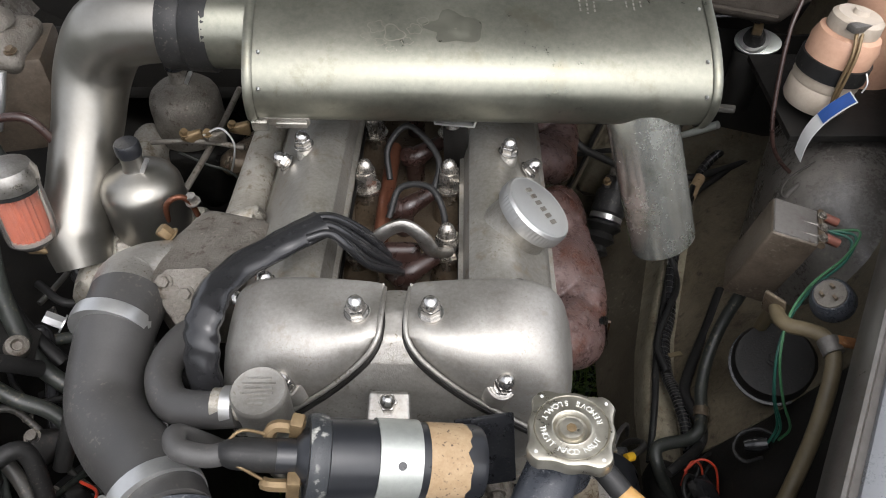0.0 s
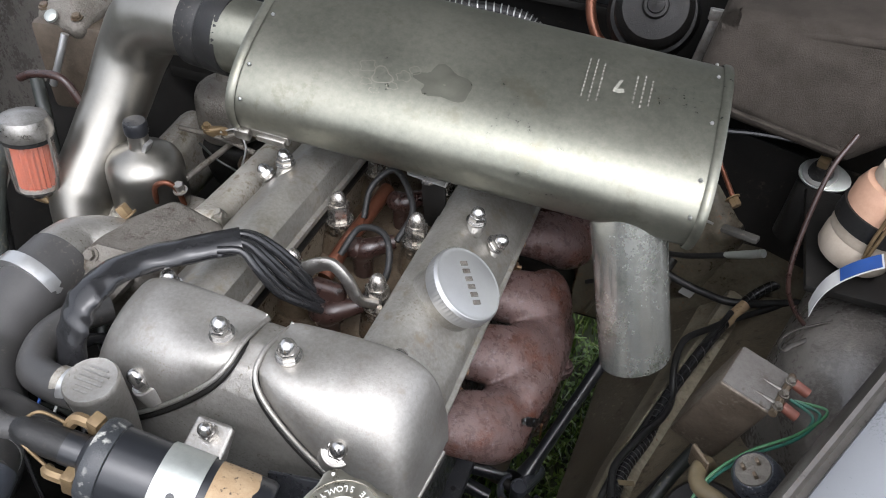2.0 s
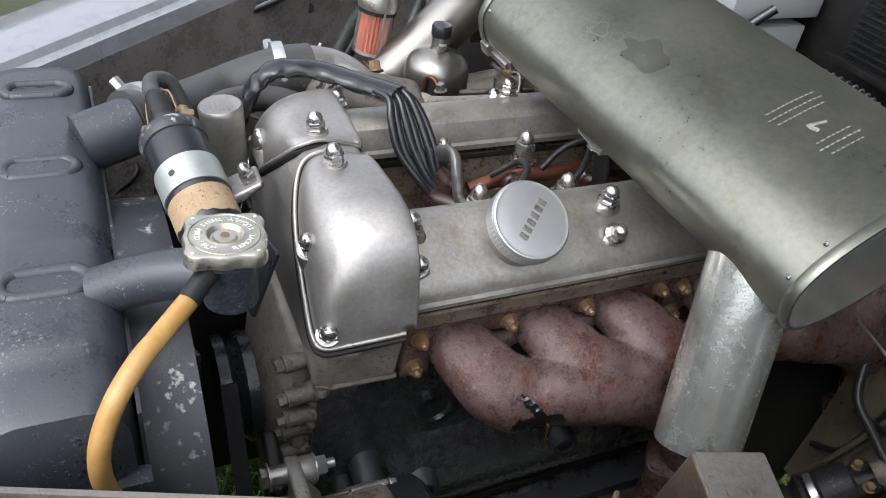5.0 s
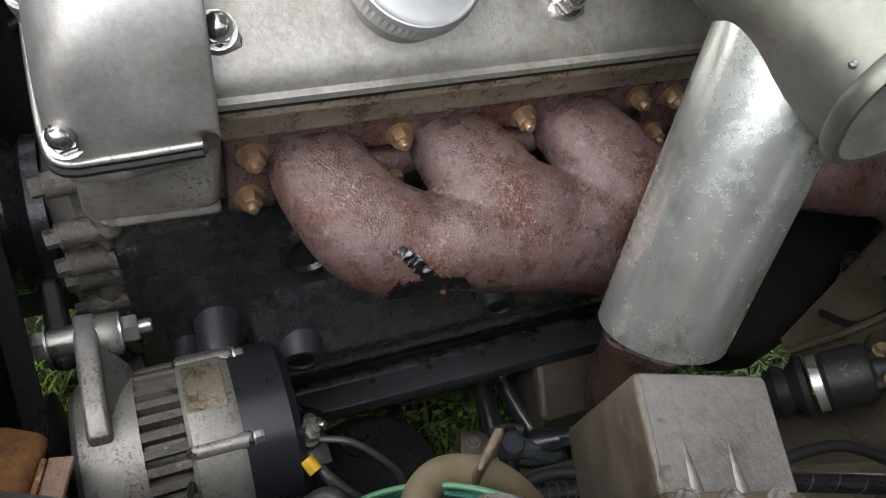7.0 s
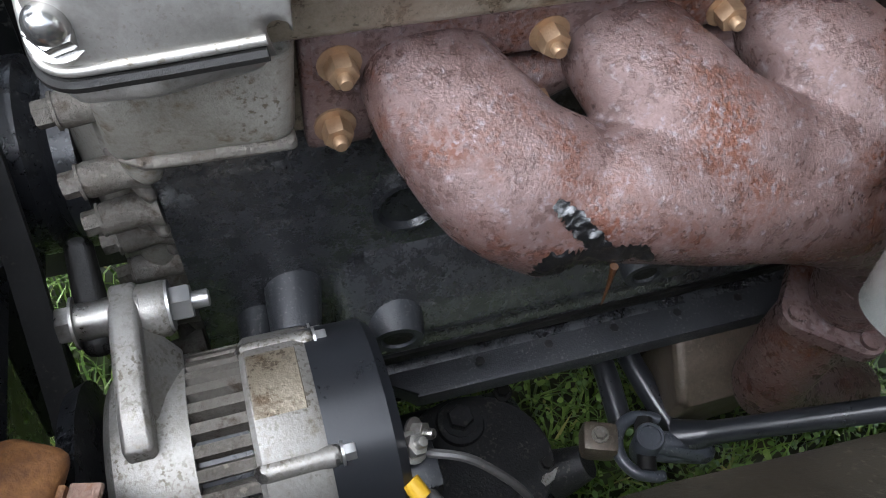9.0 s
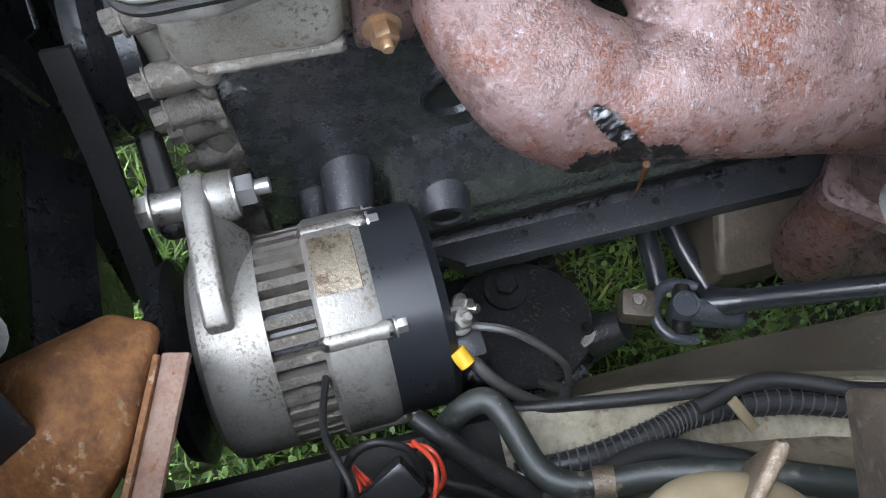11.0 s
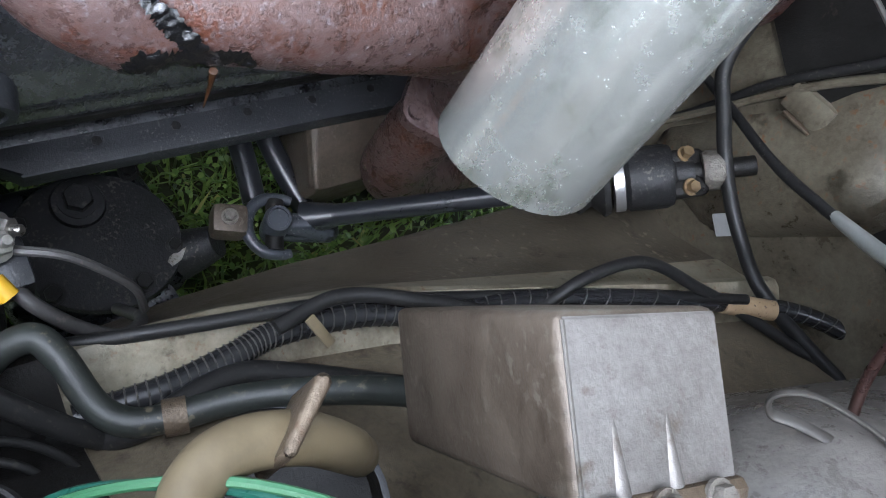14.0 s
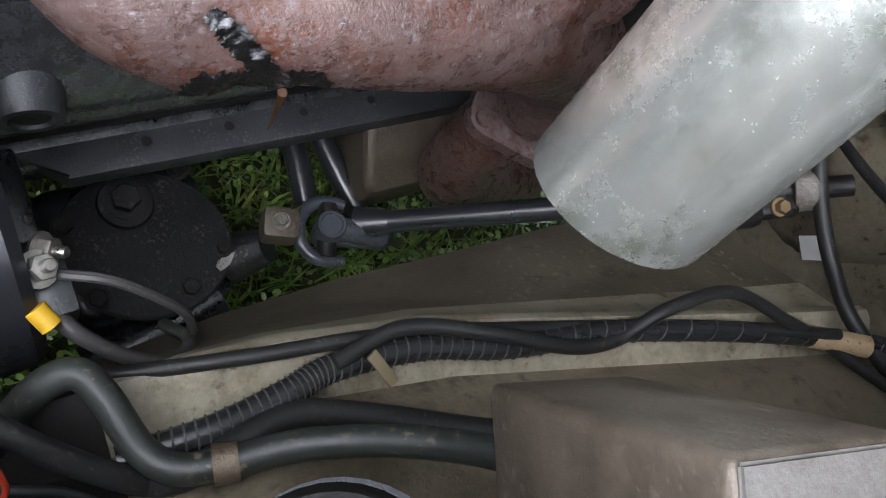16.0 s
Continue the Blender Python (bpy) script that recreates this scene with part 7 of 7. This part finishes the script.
def bay_side():
    h = thing("horn", (0.42, 0.60, 0.62), "round black horn drum on the inner wing", "horn")
    m = axis_frame((0.430, 0.650, 0.690), (-0.25, -0.35, 0.9))
    part("drum", lathe([(0, 0), (0.044, 0), (0.046, 0.006), (0.046, 0.030), (0.042, 0.036), (0, 0.038)], m, 36), M_DARK, h)
    part("rim", lathe([(0.044, 0.012), (0.049, 0.013), (0.049, 0.018), (0.044, 0.019)], m, 36), M_BLACK, h)
    part("centre_nut", bolt_mesh(m @ Matrix.Translation((0, 0, 0.038)), 0.012, 0.005), M_DARK, h)
    c = thing("wire_plug", (0.39, 0.515, 0.74), "black plug on the green wires with a wire loop", "connector")
    part("plug", tube([(0.376, 0.552, 0.678), (0.388, 0.551, 0.682), (0.399, 0.549, 0.688)], [0.006, 0.0085, 0.007], 12, 4), M_SLEEVE, c)
    part("loop", tube([(0.410, 0.556, 0.690), (0.392, 0.566, 0.690), (0.372, 0.562, 0.684), (0.364, 0.548, 0.676), (0.374, 0.536, 0.672), (0.394, 0.540, 0.674)], 0.0022, 8, 7), M_BLKRUB, c)
    for k in range(3):
        single("red_wire", tube([(0.318, 0.51, 0.60 + 0.004 * k), (0.338, 0.512 + 0.004 * k, 0.622), (0.362, 0.51, 0.625 - 0.003 * k), (0.378, 0.505 + 0.003 * k, 0.61)], 0.0012, 8, 6), M_REDW, "thin red wires across the lower bay", "wire", "loose wires")


def left_side():
    p = thing("pipe_bracket", (-0.42, 0.60, 0.74), "dull steel pipe bracket low on the inner wing", "bracket")
    part("plate", block((0.05, 0.06, 0.006), pose(-0.445, 0.62, 0.752, 0, 30, 10), 0.002), M_DARK, p)
    part("boss", lathe([(0, 0), (0.014, 0), (0.012, 0.010), (0.007, 0.012), (0.005, 0.008), (0, 0.008)], axis_frame((-0.43, 0.61, 0.765), (0.5, -0.3, 0.8)), 22), M_CASTD, p)
    hoses = (((-0.52, 0.75, 0.86), (-0.49, 0.70, 0.80), (-0.455, 0.66, 0.75), (-0.415, 0.64, 0.70)), ((-0.50, 0.62, 0.80), (-0.47, 0.58, 0.77), (-0.42, 0.555, 0.75), (-0.375, 0.55, 0.72), (-0.34, 0.52, 0.66)),
             ((-0.44, 0.50, 0.76), (-0.40, 0.485, 0.74), (-0.37, 0.45, 0.70), (-0.38, 0.40, 0.66)), ((-0.47, 0.42, 0.74), (-0.42, 0.40, 0.70), (-0.36, 0.39, 0.68), (-0.30, 0.38, 0.66)), ((-0.53, 0.85, 0.90), (-0.50, 0.82, 0.87), (-0.47, 0.79, 0.82), (-0.44, 0.78, 0.76)))
    for k, pts in enumerate(hoses):
        single("bay_hose", tube(pts, 0.010 - 0.0012 * (k % 3), 12, 7), (M_BLKRUB, M_HOSETEAL, M_HOSEDK)[k % 3], "rubber hose low beside the carburettors", "hose", "low hoses")
    for k, (x, y, z) in enumerate(((-0.40, 0.53, 0.70), (-0.375, 0.485, 0.66), (-0.44, 0.47, 0.70))):
        q = thing("pipe_clamp", (x, y, z - 0.02), "small oily clamp and bolt low in the bay", "clamp", "low clamps")
        part("body", hull([(x, y, z, 0.014), (x + 0.02, y + 0.01, z - 0.006, 0.012), (x + 0.005, y - 0.02, z - 0.01, 0.010)]), M_DARK, q)
        part("bolt", bolt_mesh(axis_frame((x, y, z + 0.012), (0.2, -0.3, 0.9)), 0.011, 0.008), M_CASTD, q)
    single("white_wire", tube([(-0.50, 0.66, 0.82), (-0.475, 0.64, 0.805), (-0.455, 0.60, 0.79), (-0.45, 0.57, 0.775)], 0.002, 8, 6), M_WHITE, "thin pale wire on the inner wing", "wire", "loose wires")


def reservoir():
    c = Vector((0.514, 0.945, 0.018))
    t = thing("fluid_reservoir", (c.x, c.y, 0.84), "peach-stained plastic fluid reservoir with a level-sensor cap and strap", "reservoir")
    m = Matrix.Translation(c + Vector((0, 0, 0.8425))) @ Matrix.Rotation(radians(9), 4, "Y") @ Matrix.Diagonal((0.86, 0.86, 0.75, 1)) @ Matrix.Translation((0, 0, -0.84))
    part("lower_bottle", lathe([(0, 0.850), (0.043, 0.850), (0.047, 0.858), (0.048, 0.885), (0.046, 0.892), (0.048, 0.898), (0.048, 0.915), (0, 0.915)], m, 36), M_MILKY, t, "milky lower half")
    part("strap", lathe([(0.047, 0.912), (0.0505, 0.912), (0.0505, 0.940), (0.047, 0.940)], m, 36), M_BLKRUB, t, "black rubber strap")
    part("upper_bottle", lathe([(0, 0.935), (0.047, 0.935), (0.048, 0.965), (0.043, 0.983), (0.034, 0.988), (0, 0.988)], m, 36), M_BOTTLE, t)
    part("cap", lathe([(0, 0.986), (0.036, 0.986), (0.037, 0.992), (0.036, 1.008), (0.030, 1.014), (0.012, 1.015), (0.010, 1.022), (0, 1.023)], m, 28), M_MILKY, t, "tan screw cap")
    part("sensor_clip", block((0.05, 0.016, 0.012), m @ Matrix.Translation((-0.005, -0.028, 1.008)) @ Matrix.Rotation(0.5, 4, "Z"), 0.003), M_BOX, t)
    for k in (0, 1):
        part("sensor_wire", tube([m @ Vector((-0.012 + 0.008 * k, -0.034, 1.0)), m @ Vector((-0.012 + 0.006 * k, -0.052, 0.97)), m @ Vector((-0.010 + 0.006 * k, -0.055, 0.92)), m @ Vector((0.0, -0.05, 0.87))], 0.0022, 8, 6), M_BRASS, t)
    c2 = Vector((0.61, 1.03, 0))
    u = thing("fluid_reservoir", (c2.x, c2.y, 0.86), "second pale plastic fluid reservoir", "reservoir")
    m2 = Matrix.Translation(c2)
    part("bottle", lathe([(0, 0.86), (0.046, 0.86), (0.047, 0.99), (0.035, 1.0), (0, 1.0)], m2, 32), M_BOTTLE, u)
    part("cap", lathe([(0, 1.0), (0.034, 1.0), (0.034, 1.018), (0, 1.022)], m2, 28), M_GREY, u)
    shelf = single("reservoir_shelf", block((0.17, 0.2, 0.01), Matrix.Translation((0.555, 0.98, 0.855)), 0.003), M_DARK, "black shelf carrying the fluid reservoirs", "bracket")
    tag = thing("paper_tag", (0.5, 0.86, 0.86), "curled white paper tag with blue print tied by a wire", "tag")
    part("paper", sheet([[(0.480 + 0.048 * f ** 2, 0.852 + 0.014 * f + 0.012 * g, 0.840 + 0.078 * f ** 0.75) for f in np.linspace(0, 1, 12)] for g in (0, 1, 2)], 0.0006), M_WHITE, tag)
    part("blue_print", sheet([[(0.4795 + 0.048 * f ** 2, 0.8510 + 0.014 * f + 0.012 * g, 0.8418 + 0.078 * f ** 0.75) for f in np.linspace(0.55, 0.98, 7)] for g in (0.15, 1, 1.9)], 0.0006), M_BLUE, tag, "blue printed block")
    part("tie", tube([(0.533, 0.875, 0.925), (0.537, 0.878, 0.935), (0.535, 0.885, 0.945)], 0.001, 6, 5), M_BAND, tag)
    single("brown_pipe", tube([(0.475, 0.975, 1.0), (0.458, 0.945, 0.965), (0.452, 0.915, 0.90), (0.455, 0.895, 0.85), (0.472, 0.89, 0.815), (0.505, 0.885, 0.785)], 0.0028, 10, 8), M_BAKELITE, "thin brown brake pipe bent down the bay side", "pipe")
    o = thing("oil_union", (0.347, 1.144, 0.83), "orange rubber-covered brake pipe with a brass union", "pipe")
    part("hose", tube([(0.338, 1.10, 0.80), (0.340, 1.135, 0.838), (0.352, 1.148, 0.842), (0.372, 1.13, 0.822), (0.395, 1.10, 0.80)], 0.0036, 12, 7), M_COPPER, o)
    part("union", bolt_mesh(axis_frame((0.392, 1.10, 0.803), (0.6, -0.7, -0.4)), 0.013, 0.014), M_BRASS, o)
    d = thing("label_tag", (0.375, 0.955, 0.86), "small clear plastic tag on a wire", "tag")
    part("wire", tube([(0.28, 1.0, 0.84), (0.33, 0.975, 0.850), (0.365, 0.96, 0.852)], 0.0016, 8, 5), M_STEEL, d)
    part("sleeve", block((0.045, 0.013, 0.007), pose(0.396, 0.945, 0.858, 0, -8, -22), 0.003), M_HOSEDK, d)


# ---------------------------------------------------------------- bulkhead side
def rear_items():
    b = thing("battery", (-0.38, 1.28, 0.70), "grey car battery with a white label and a black clamp frame", "battery")
    part("case", block((0.31, 0.17, 0.19), Matrix.Translation((-0.385, 1.305, 0.8390)), 0.006), M_GREY, b)
    part("lid", block((0.335, 0.185, 0.040), Matrix.Translation((-0.390, 1.305, 0.9690)), 0.006), M_GREY, b)
    for k in range(4):
        part("lid_slot", block((0.045, 0.004, 0.007), Matrix.Translation((-0.49 + 0.07 * k, 1.2135, 0.9560)), 0.001), M_WHITE, b)
    part("hold_down", block((0.37, 0.018, 0.026), Matrix.Translation((-0.385, 1.208, 0.9390)), 0.004), M_SLEEVE, b, "black clamp frame")
    lab = part("label", block((0.235, 0.002, 0.075), Matrix.Translation((-0.41, 1.2195, 0.8860)), 0.0), M_WHITE, b, "white and black maker's label")
    part("label_band", block((0.233, 0.002, 0.034), Matrix.Translation((-0.41, 1.2185, 0.8690)), 0.0), M_COILBODY, lab)
    part("brand_bar", block((0.075, 0.0016, 0.016), Matrix.Translation((-0.345, 1.2182, 0.9100)), 0.0), M_RED, lab, "red brand bar")
    part("brand_disc", lathe([(0.006, 0), (0.009, 0), (0.009, 0.001), (0.006, 0.001)], axis_frame((-0.405, 1.2182, 0.910), (0, -1, 0)), 20), M_COILBODY, lab)
    part("print_bar", block((0.05, 0.0016, 0.005), Matrix.Translation((-0.49, 1.2172, 0.8620)), 0.0), M_WHITE, lab)
    lettering("label_print", "S5 005", pose(-0.475, 1.2170, 0.8770, 90, 0, 0), 0.017, M_WHITE, lab, 0.0004)
    single("battery_cable", tube([(-0.29, 1.24, 1.02), (-0.285, 1.21, 0.985), (-0.265, 1.19, 0.940), (-0.235, 1.19, 0.915), (-0.21, 1.21, 0.93), (-0.19, 1.26, 0.98)], 0.0075, 12, 8), M_SLEEVE, "looped black battery cable", "cable")
    bt = thing("battery_tray", (-0.385, 1.30, 0.72), "plain black steel battery tray with an added dark screen in front", "tray")
    part("base", block((0.40, 0.24, 0.02), Matrix.Translation((-0.385, 1.30, 0.733)), 0.004), M_DARK, bt)
    # Added dark plate; hides the pale battery case where the bay is dark.
    part("front_lip", block((0.42, 0.008, 0.13), Matrix.Translation((-0.375, 1.185, 0.785)), 0.003), M_DARK, bt)
    v = thing("brake_valve", (-0.50, 0.92, 0.84), "rusty brown valve block with a grey domed cap", "valve")
    part("block", block((0.10, 0.10, 0.13), pose(-0.505, 0.935, 0.895, 0, 0, 12), 0.01), M_BOXSIDE, v)
    soften(part("top_casting", hull([(-0.535, 0.905, 0.958, 0.014), (-0.478, 0.895, 0.958, 0.014), (-0.54, 0.965, 0.968, 0.014), (-0.48, 0.96, 0.968, 0.014), (-0.508, 0.93, 0.972, 0.024), (-0.505, 0.93, 0.93, 0.03)]), M_CASTD, v), 0.003, 5)
    for x, y in ((-0.535, 0.902), (-0.476, 0.893), (-0.478, 0.962)):
        part("screw", bolt_mesh(axis_frame((x, y, 0.971), (0, -0.15, 1)), 0.010, 0.006), M_HEAD, v)
    part("dome", lathe([(0, 0), (0.026, 0), (0.025, 0.006), (0.018, 0.014), (0.008, 0.018), (0, 0.019)], axis_frame((-0.508, 0.932, 0.988), (0, -0.1, 1)), 26), M_CASTD, v)
    part("knob", lathe([(0, 0), (0.009, 0), (0.009, 0.004), (0.006, 0.006), (0, 0.006)], axis_frame((-0.508, 0.884, 0.970), (0, -0.6, 0.8)), 18), M_CLAMP, v)
    part("lever", tube([(-0.485, 0.875, 0.955), (-0.495, 0.862, 0.92), (-0.51, 0.855, 0.885)], 0.005, 10, 4), M_BAND, v)
    g = thing("ribbed_conduit", (-0.47, 0.95, 1.0), "dusty dark ribbed flexible conduit", "hose")
    pts = curve([(-0.515, 0.93, 1.0), (-0.502, 0.95, 1.04), (-0.488, 0.99, 1.08), (-0.47, 1.05, 1.12)], 14)
    part("hose", tube(pts, [0.0085 + 0.0016 * (k % 2) for k in range(len(pts))], 16, 1), M_HOSEDK, g)
    # heater hose in its wire coil
    h = thing("heater_hose", (-0.02, 1.25, 0.9), "heater hose wound in a bright wire spring", "hose")
    hp = [(-0.115, 1.245, 0.905), (-0.10, 1.235, 0.930), (-0.06, 1.235, 0.936), (0.0, 1.24, 0.937), (0.045, 1.24, 0.930), (0.062, 1.235, 0.912), (0.05, 1.225, 0.89)]
    part("hose", tube(hp, 0.0105, 14, 8), M_BLKRUB, h)
    line = curve(hp, 30)
    up = Vector((0, 0, 1))
    coil = []
    for i, p in enumerate(line):
        d = (line[min(i + 1, len(line) - 1)] - line[max(i - 1, 0)]).normalized()
        up = (up - d * up.dot(d)).normalized()
        a = i * 1.05
        coil.append(p + (up * math.cos(a) + d.cross(up) * math.sin(a)) * 0.0118)
    part("wire_spring", tube(coil, 0.0012, 6, 2), M_BAND, h)
    for x, z in ((-0.125, 0.91), (0.095, 0.905), (0.01, 0.90)):
        u = thing("pipe_union", (x, 1.24, z - 0.02), "small brass pipe union behind the air cleaner", "union", "pipe unions")
        part("body", bolt_mesh(axis_frame((x, 1.24, z), (0.3, -0.4, 0.8)), 0.016, 0.016, True, 0.012), M_BRASS, u)
    gr = thing("heater_matrix", (0.0, 1.36, 0.95), "dark finned heater intake grille", "grille")
    part("core", block((0.26, 0.05, 0.13), Matrix.Translation((0.015, 1.37, 1.0)), 0.003), M_BLACK, gr)
    for k in range(13):
        part("fin", block((0.25, 0.006, 0.0035), Matrix.Translation((0.015, 1.342, 0.945 + 0.0095 * k)), 0.001), M_DARK, gr)
    part("frame", block((0.30, 0.012, 0.012), Matrix.Translation((0.015, 1.338, 0.93)), 0.002), M_DARK, gr)
    mo = thing("blower_motor", (0.225, 1.2, 0.95), "black round heater blower motor", "motor")
    m = axis_frame((0.222, 1.235, 0.985), (0.05, -0.75, 0.45))
    part("scroll", lathe([(0, -0.05), (0.062, -0.05), (0.066, -0.035), (0.060, -0.014), (0, -0.012)], m, 40), M_DARK, mo)
    part("body", lathe([(0, -0.012), (0.052, -0.012), (0.055, 0.0), (0.053, 0.030), (0.044, 0.042), (0.018, 0.046), (0.016, 0.054), (0, 0.056)], m, 36), M_DARK, mo)
    part("end_cap", lathe([(0, 0.054), (0.012, 0.054), (0.011, 0.06), (0.004, 0.062), (0, 0.064)], m, 20), M_DARK, mo)
    single("copper_trim", tube([(0.125, 1.30, 1.02), (0.128, 1.27, 0.965), (0.145, 1.25, 0.93), (0.17, 1.245, 0.91)], 0.008, 12, 6), M_COPPER, "rusty brown pipe bend beside the blower", "pipe")
    st = thing("blower_stay", (0.30, 1.2, 0.94), "bent grey metal stay", "bracket")
    part("post", block((0.014, 0.006, 0.10), pose(0.298, 1.20, 0.955, 0, 8, 0), 0.002), M_STEEL, st)
    part("tab", block((0.035, 0.008, 0.016), pose(0.312, 1.20, 1.01, 0, 0, 0), 0.002), M_STEEL, st)
    # felt covered heater box
    f = thing("heater_box", (0.46, 1.2, 0.88), "heater box wrapped in matted brown felt", "heater box")
    part("felt_cover", hull([(0.318, 1.10, 0.960, 0.022), (0.56, 1.10, 0.985, 0.024), (0.49, 1.09, 0.925, 0.022), (0.330, 1.12, 1.035, 0.022), (0.56, 1.13, 1.045, 0.025), (0.35, 1.34, 1.07, 0.02), (0.60, 1.34, 1.07, 0.02), (0.36, 1.3, 0.86, 0.02), (0.6, 1.3, 0.86, 0.02)], seg=16), M_FELT, f)
    part("felt_fold", tube([(0.316, 1.085, 0.945), (0.36, 1.075, 0.940), (0.43, 1.070, 0.930), (0.49, 1.072, 0.918)], 0.009, 10, 5, flat=0.6), M_FELT, f)
    part("felt_seam", tube([(0.312, 1.108, 1.032), (0.40, 1.106, 1.042), (0.50, 1.106, 1.050), (0.57, 1.108, 1.055)], 0.006, 10, 5), M_FELT, f)
    # master cylinder with its bright ring
    mc = thing("master_cylinder", (0.49, 1.10, 0.78), "black master cylinder with a bright clamp ring", "brake cylinder")
    part("body", tube([(0.487, 1.115, 0.845), (0.484, 1.11, 0.80), (0.482, 1.11, 0.76)], 0.024, 20, 4), M_DARK, mc)
    m = axis_frame((0.487, 1.115, 0.862), (-0.15, -0.45, 0.9))
    part("flange", plate([(0.027 * math.cos(a) * (1.45 if math.cos(a) > 0.3 else 1), 0.023 * math.sin(a)) for a in np.linspace(0, 6.1, 26)], m, 0.004, bevel=0.001), M_CLAMP, mc)
    part("rod_boot", lathe([(0, 0), (0.017, 0), (0.014, 0.012), (0.010, 0.022), (0, 0.022)], m, 20), M_BLKRUB, mc)
    part("ring", lathe([(0.018, 0), (0.022, 0), (0.022, 0.004), (0.018, 0.004)], m, 24), M_BAND, mc)
    part("clevis", block((0.014, 0.014, 0.016), m @ Matrix.Translation((0, 0, 0.028)), 0.003), M_BRASS, mc)
    single("link_rod", tube([(0.345, 1.10, 0.90), (0.40, 1.105, 0.905), (0.46, 1.105, 0.905), (0.483, 1.105, 0.895)], 0.0035, 8, 6), M_BLACK, "thin black throttle rod", "rod")
    # left side odds
    single("bonnet_stay", tube([(-0.52, 0.30, 0.745), (-0.525, 0.45, 0.82), (-0.53, 0.63, 0.895)], 0.0065, 12, 3), M_BLACK, "black bonnet stay rod along the inner wing", "rod")
    for y, z in ((0.57, 0.828), (0.66, 0.85)):
        # Black disc on the panel stands in for the dark inside each hole.
        single("panel_grommet", lathe([(0, 0), (0.009, 0), (0.009, 0.002), (0, 0.002)], axis_frame((-0.575, y, z), (1, 0, 0.1)), 18), M_COILBODY, "dark drilled hole in the inner wing", "hole", "panel holes")
    for pts in (((-0.36, 0.50, 0.70), (-0.34, 0.54, 0.76), (-0.335, 0.58, 0.78), (-0.36, 0.63, 0.76)), ((-0.42, 0.42, 0.74), (-0.39, 0.46, 0.77), (-0.365, 0.48, 0.76), (-0.35, 0.44, 0.68)), ((-0.46, 0.55, 0.80), (-0.43, 0.57, 0.79), (-0.41, 0.60, 0.74))):
        single("engine_harness", tube(pts, 0.0095, 12, 7), M_BLKRUB, "black rubber hose low beside the engine", "hose", "low hoses")
    for k, mat in enumerate((M_REDW, M_REDW, M_BLUE, M_WHITE)):
        single("loose_wire", tube([(-0.31 + 0.008 * k, 0.42 + 0.03 * k, 0.68), (-0.30 + 0.006 * k, 0.45 + 0.03 * k, 0.72), (-0.315, 0.475 + 0.03 * k, 0.70), (-0.34, 0.49 + 0.03 * k, 0.69)], 0.0018, 8, 6), mat, "thin coloured wire low beside the engine", "wire", "loose wires")


def clutter():
    """Cables, brackets and clips deep in the bay on both sides of the engine."""
    rnd = random.Random(21)
    mats = (M_BLKRUB, M_HOSEDK, M_SLEEVE, M_BLKRUB, M_HOSETEAL)
    for k in range(16):
        y = 0.36 + 0.036 * k
        x0, x1 = -0.50 + 0.07 * (y - 0.4), -0.30
        pts = [(x0 + (x1 - x0) * f + rnd.uniform(-0.012, 0.012), y + rnd.uniform(-0.07, 0.07), 0.715 - 0.13 * f + 0.05 * math.sin(3.1 * f) * rnd.uniform(0.2, 1.2)) for f in (0, 0.25, 0.5, 0.75, 1)]
        single("bay_cable", tube(pts, rnd.choice((0.003, 0.004, 0.0055, 0.008)), 10, 7), mats[k % 5], "black cable sagging deep beside the carburettors", "cable", "bay cables")
    for k in range(9):
        x, y, z = rnd.uniform(-0.47, -0.34), 0.40 + 0.055 * k, rnd.uniform(0.66, 0.71)
        q = thing("cable_clip", (x, y, z), "small oily steel clip with a screw", "clip", "cable clips")
        part("strap", block((0.026, 0.012, 0.003), pose(x, y, z, rnd.uniform(-30, 30), rnd.uniform(-20, 40), rnd.uniform(0, 180)), 0.001), M_CASTD if k % 3 == 0 else M_DARK, q)
        part("screw", bolt_mesh(axis_frame((x, y, z + 0.002), (0.2, -0.2, 1)), 0.007, 0.005), M_DARK, q)


ground()
hedge()
body_shell()
engine_block()
cylinder_head()
cam_cover(1, "dull polished aluminium cam cover over the exhaust side")
cam_cover(-1, "dull polished aluminium cam cover over the inlet side")
oil_filler()
front_cover()
exhaust_manifold(0.575, "purple-brown scaled cast iron exhaust manifold with three ports", True)
exhaust_manifold(0.905, "purple-brown cast iron rear exhaust manifold", False)
plug_leads()
wiring_sleeve()
air_cleaner()
chrome_elbow()
carburettor(0.78, "bright dashpot carburettor with a black damper cap", M_PIPE)
# Lower body takes the dark colour for the shadow it sits in.
carburettor(0.97, "dusty dashpot carburettor behind the intake pipe", M_CASTD, M_DARK, False)
throttle_linkage()
fuel_filter()
thermostat_housing()
top_hose()
breather_can()
radiator()
radiator_cap()
overflow()
ignition_coil()
alternator()
relay_box()
flasher_can()
washer_hose()
lower_right()
looms()
bay_side()
left_side()
reservoir()
rear_items()
clutter()
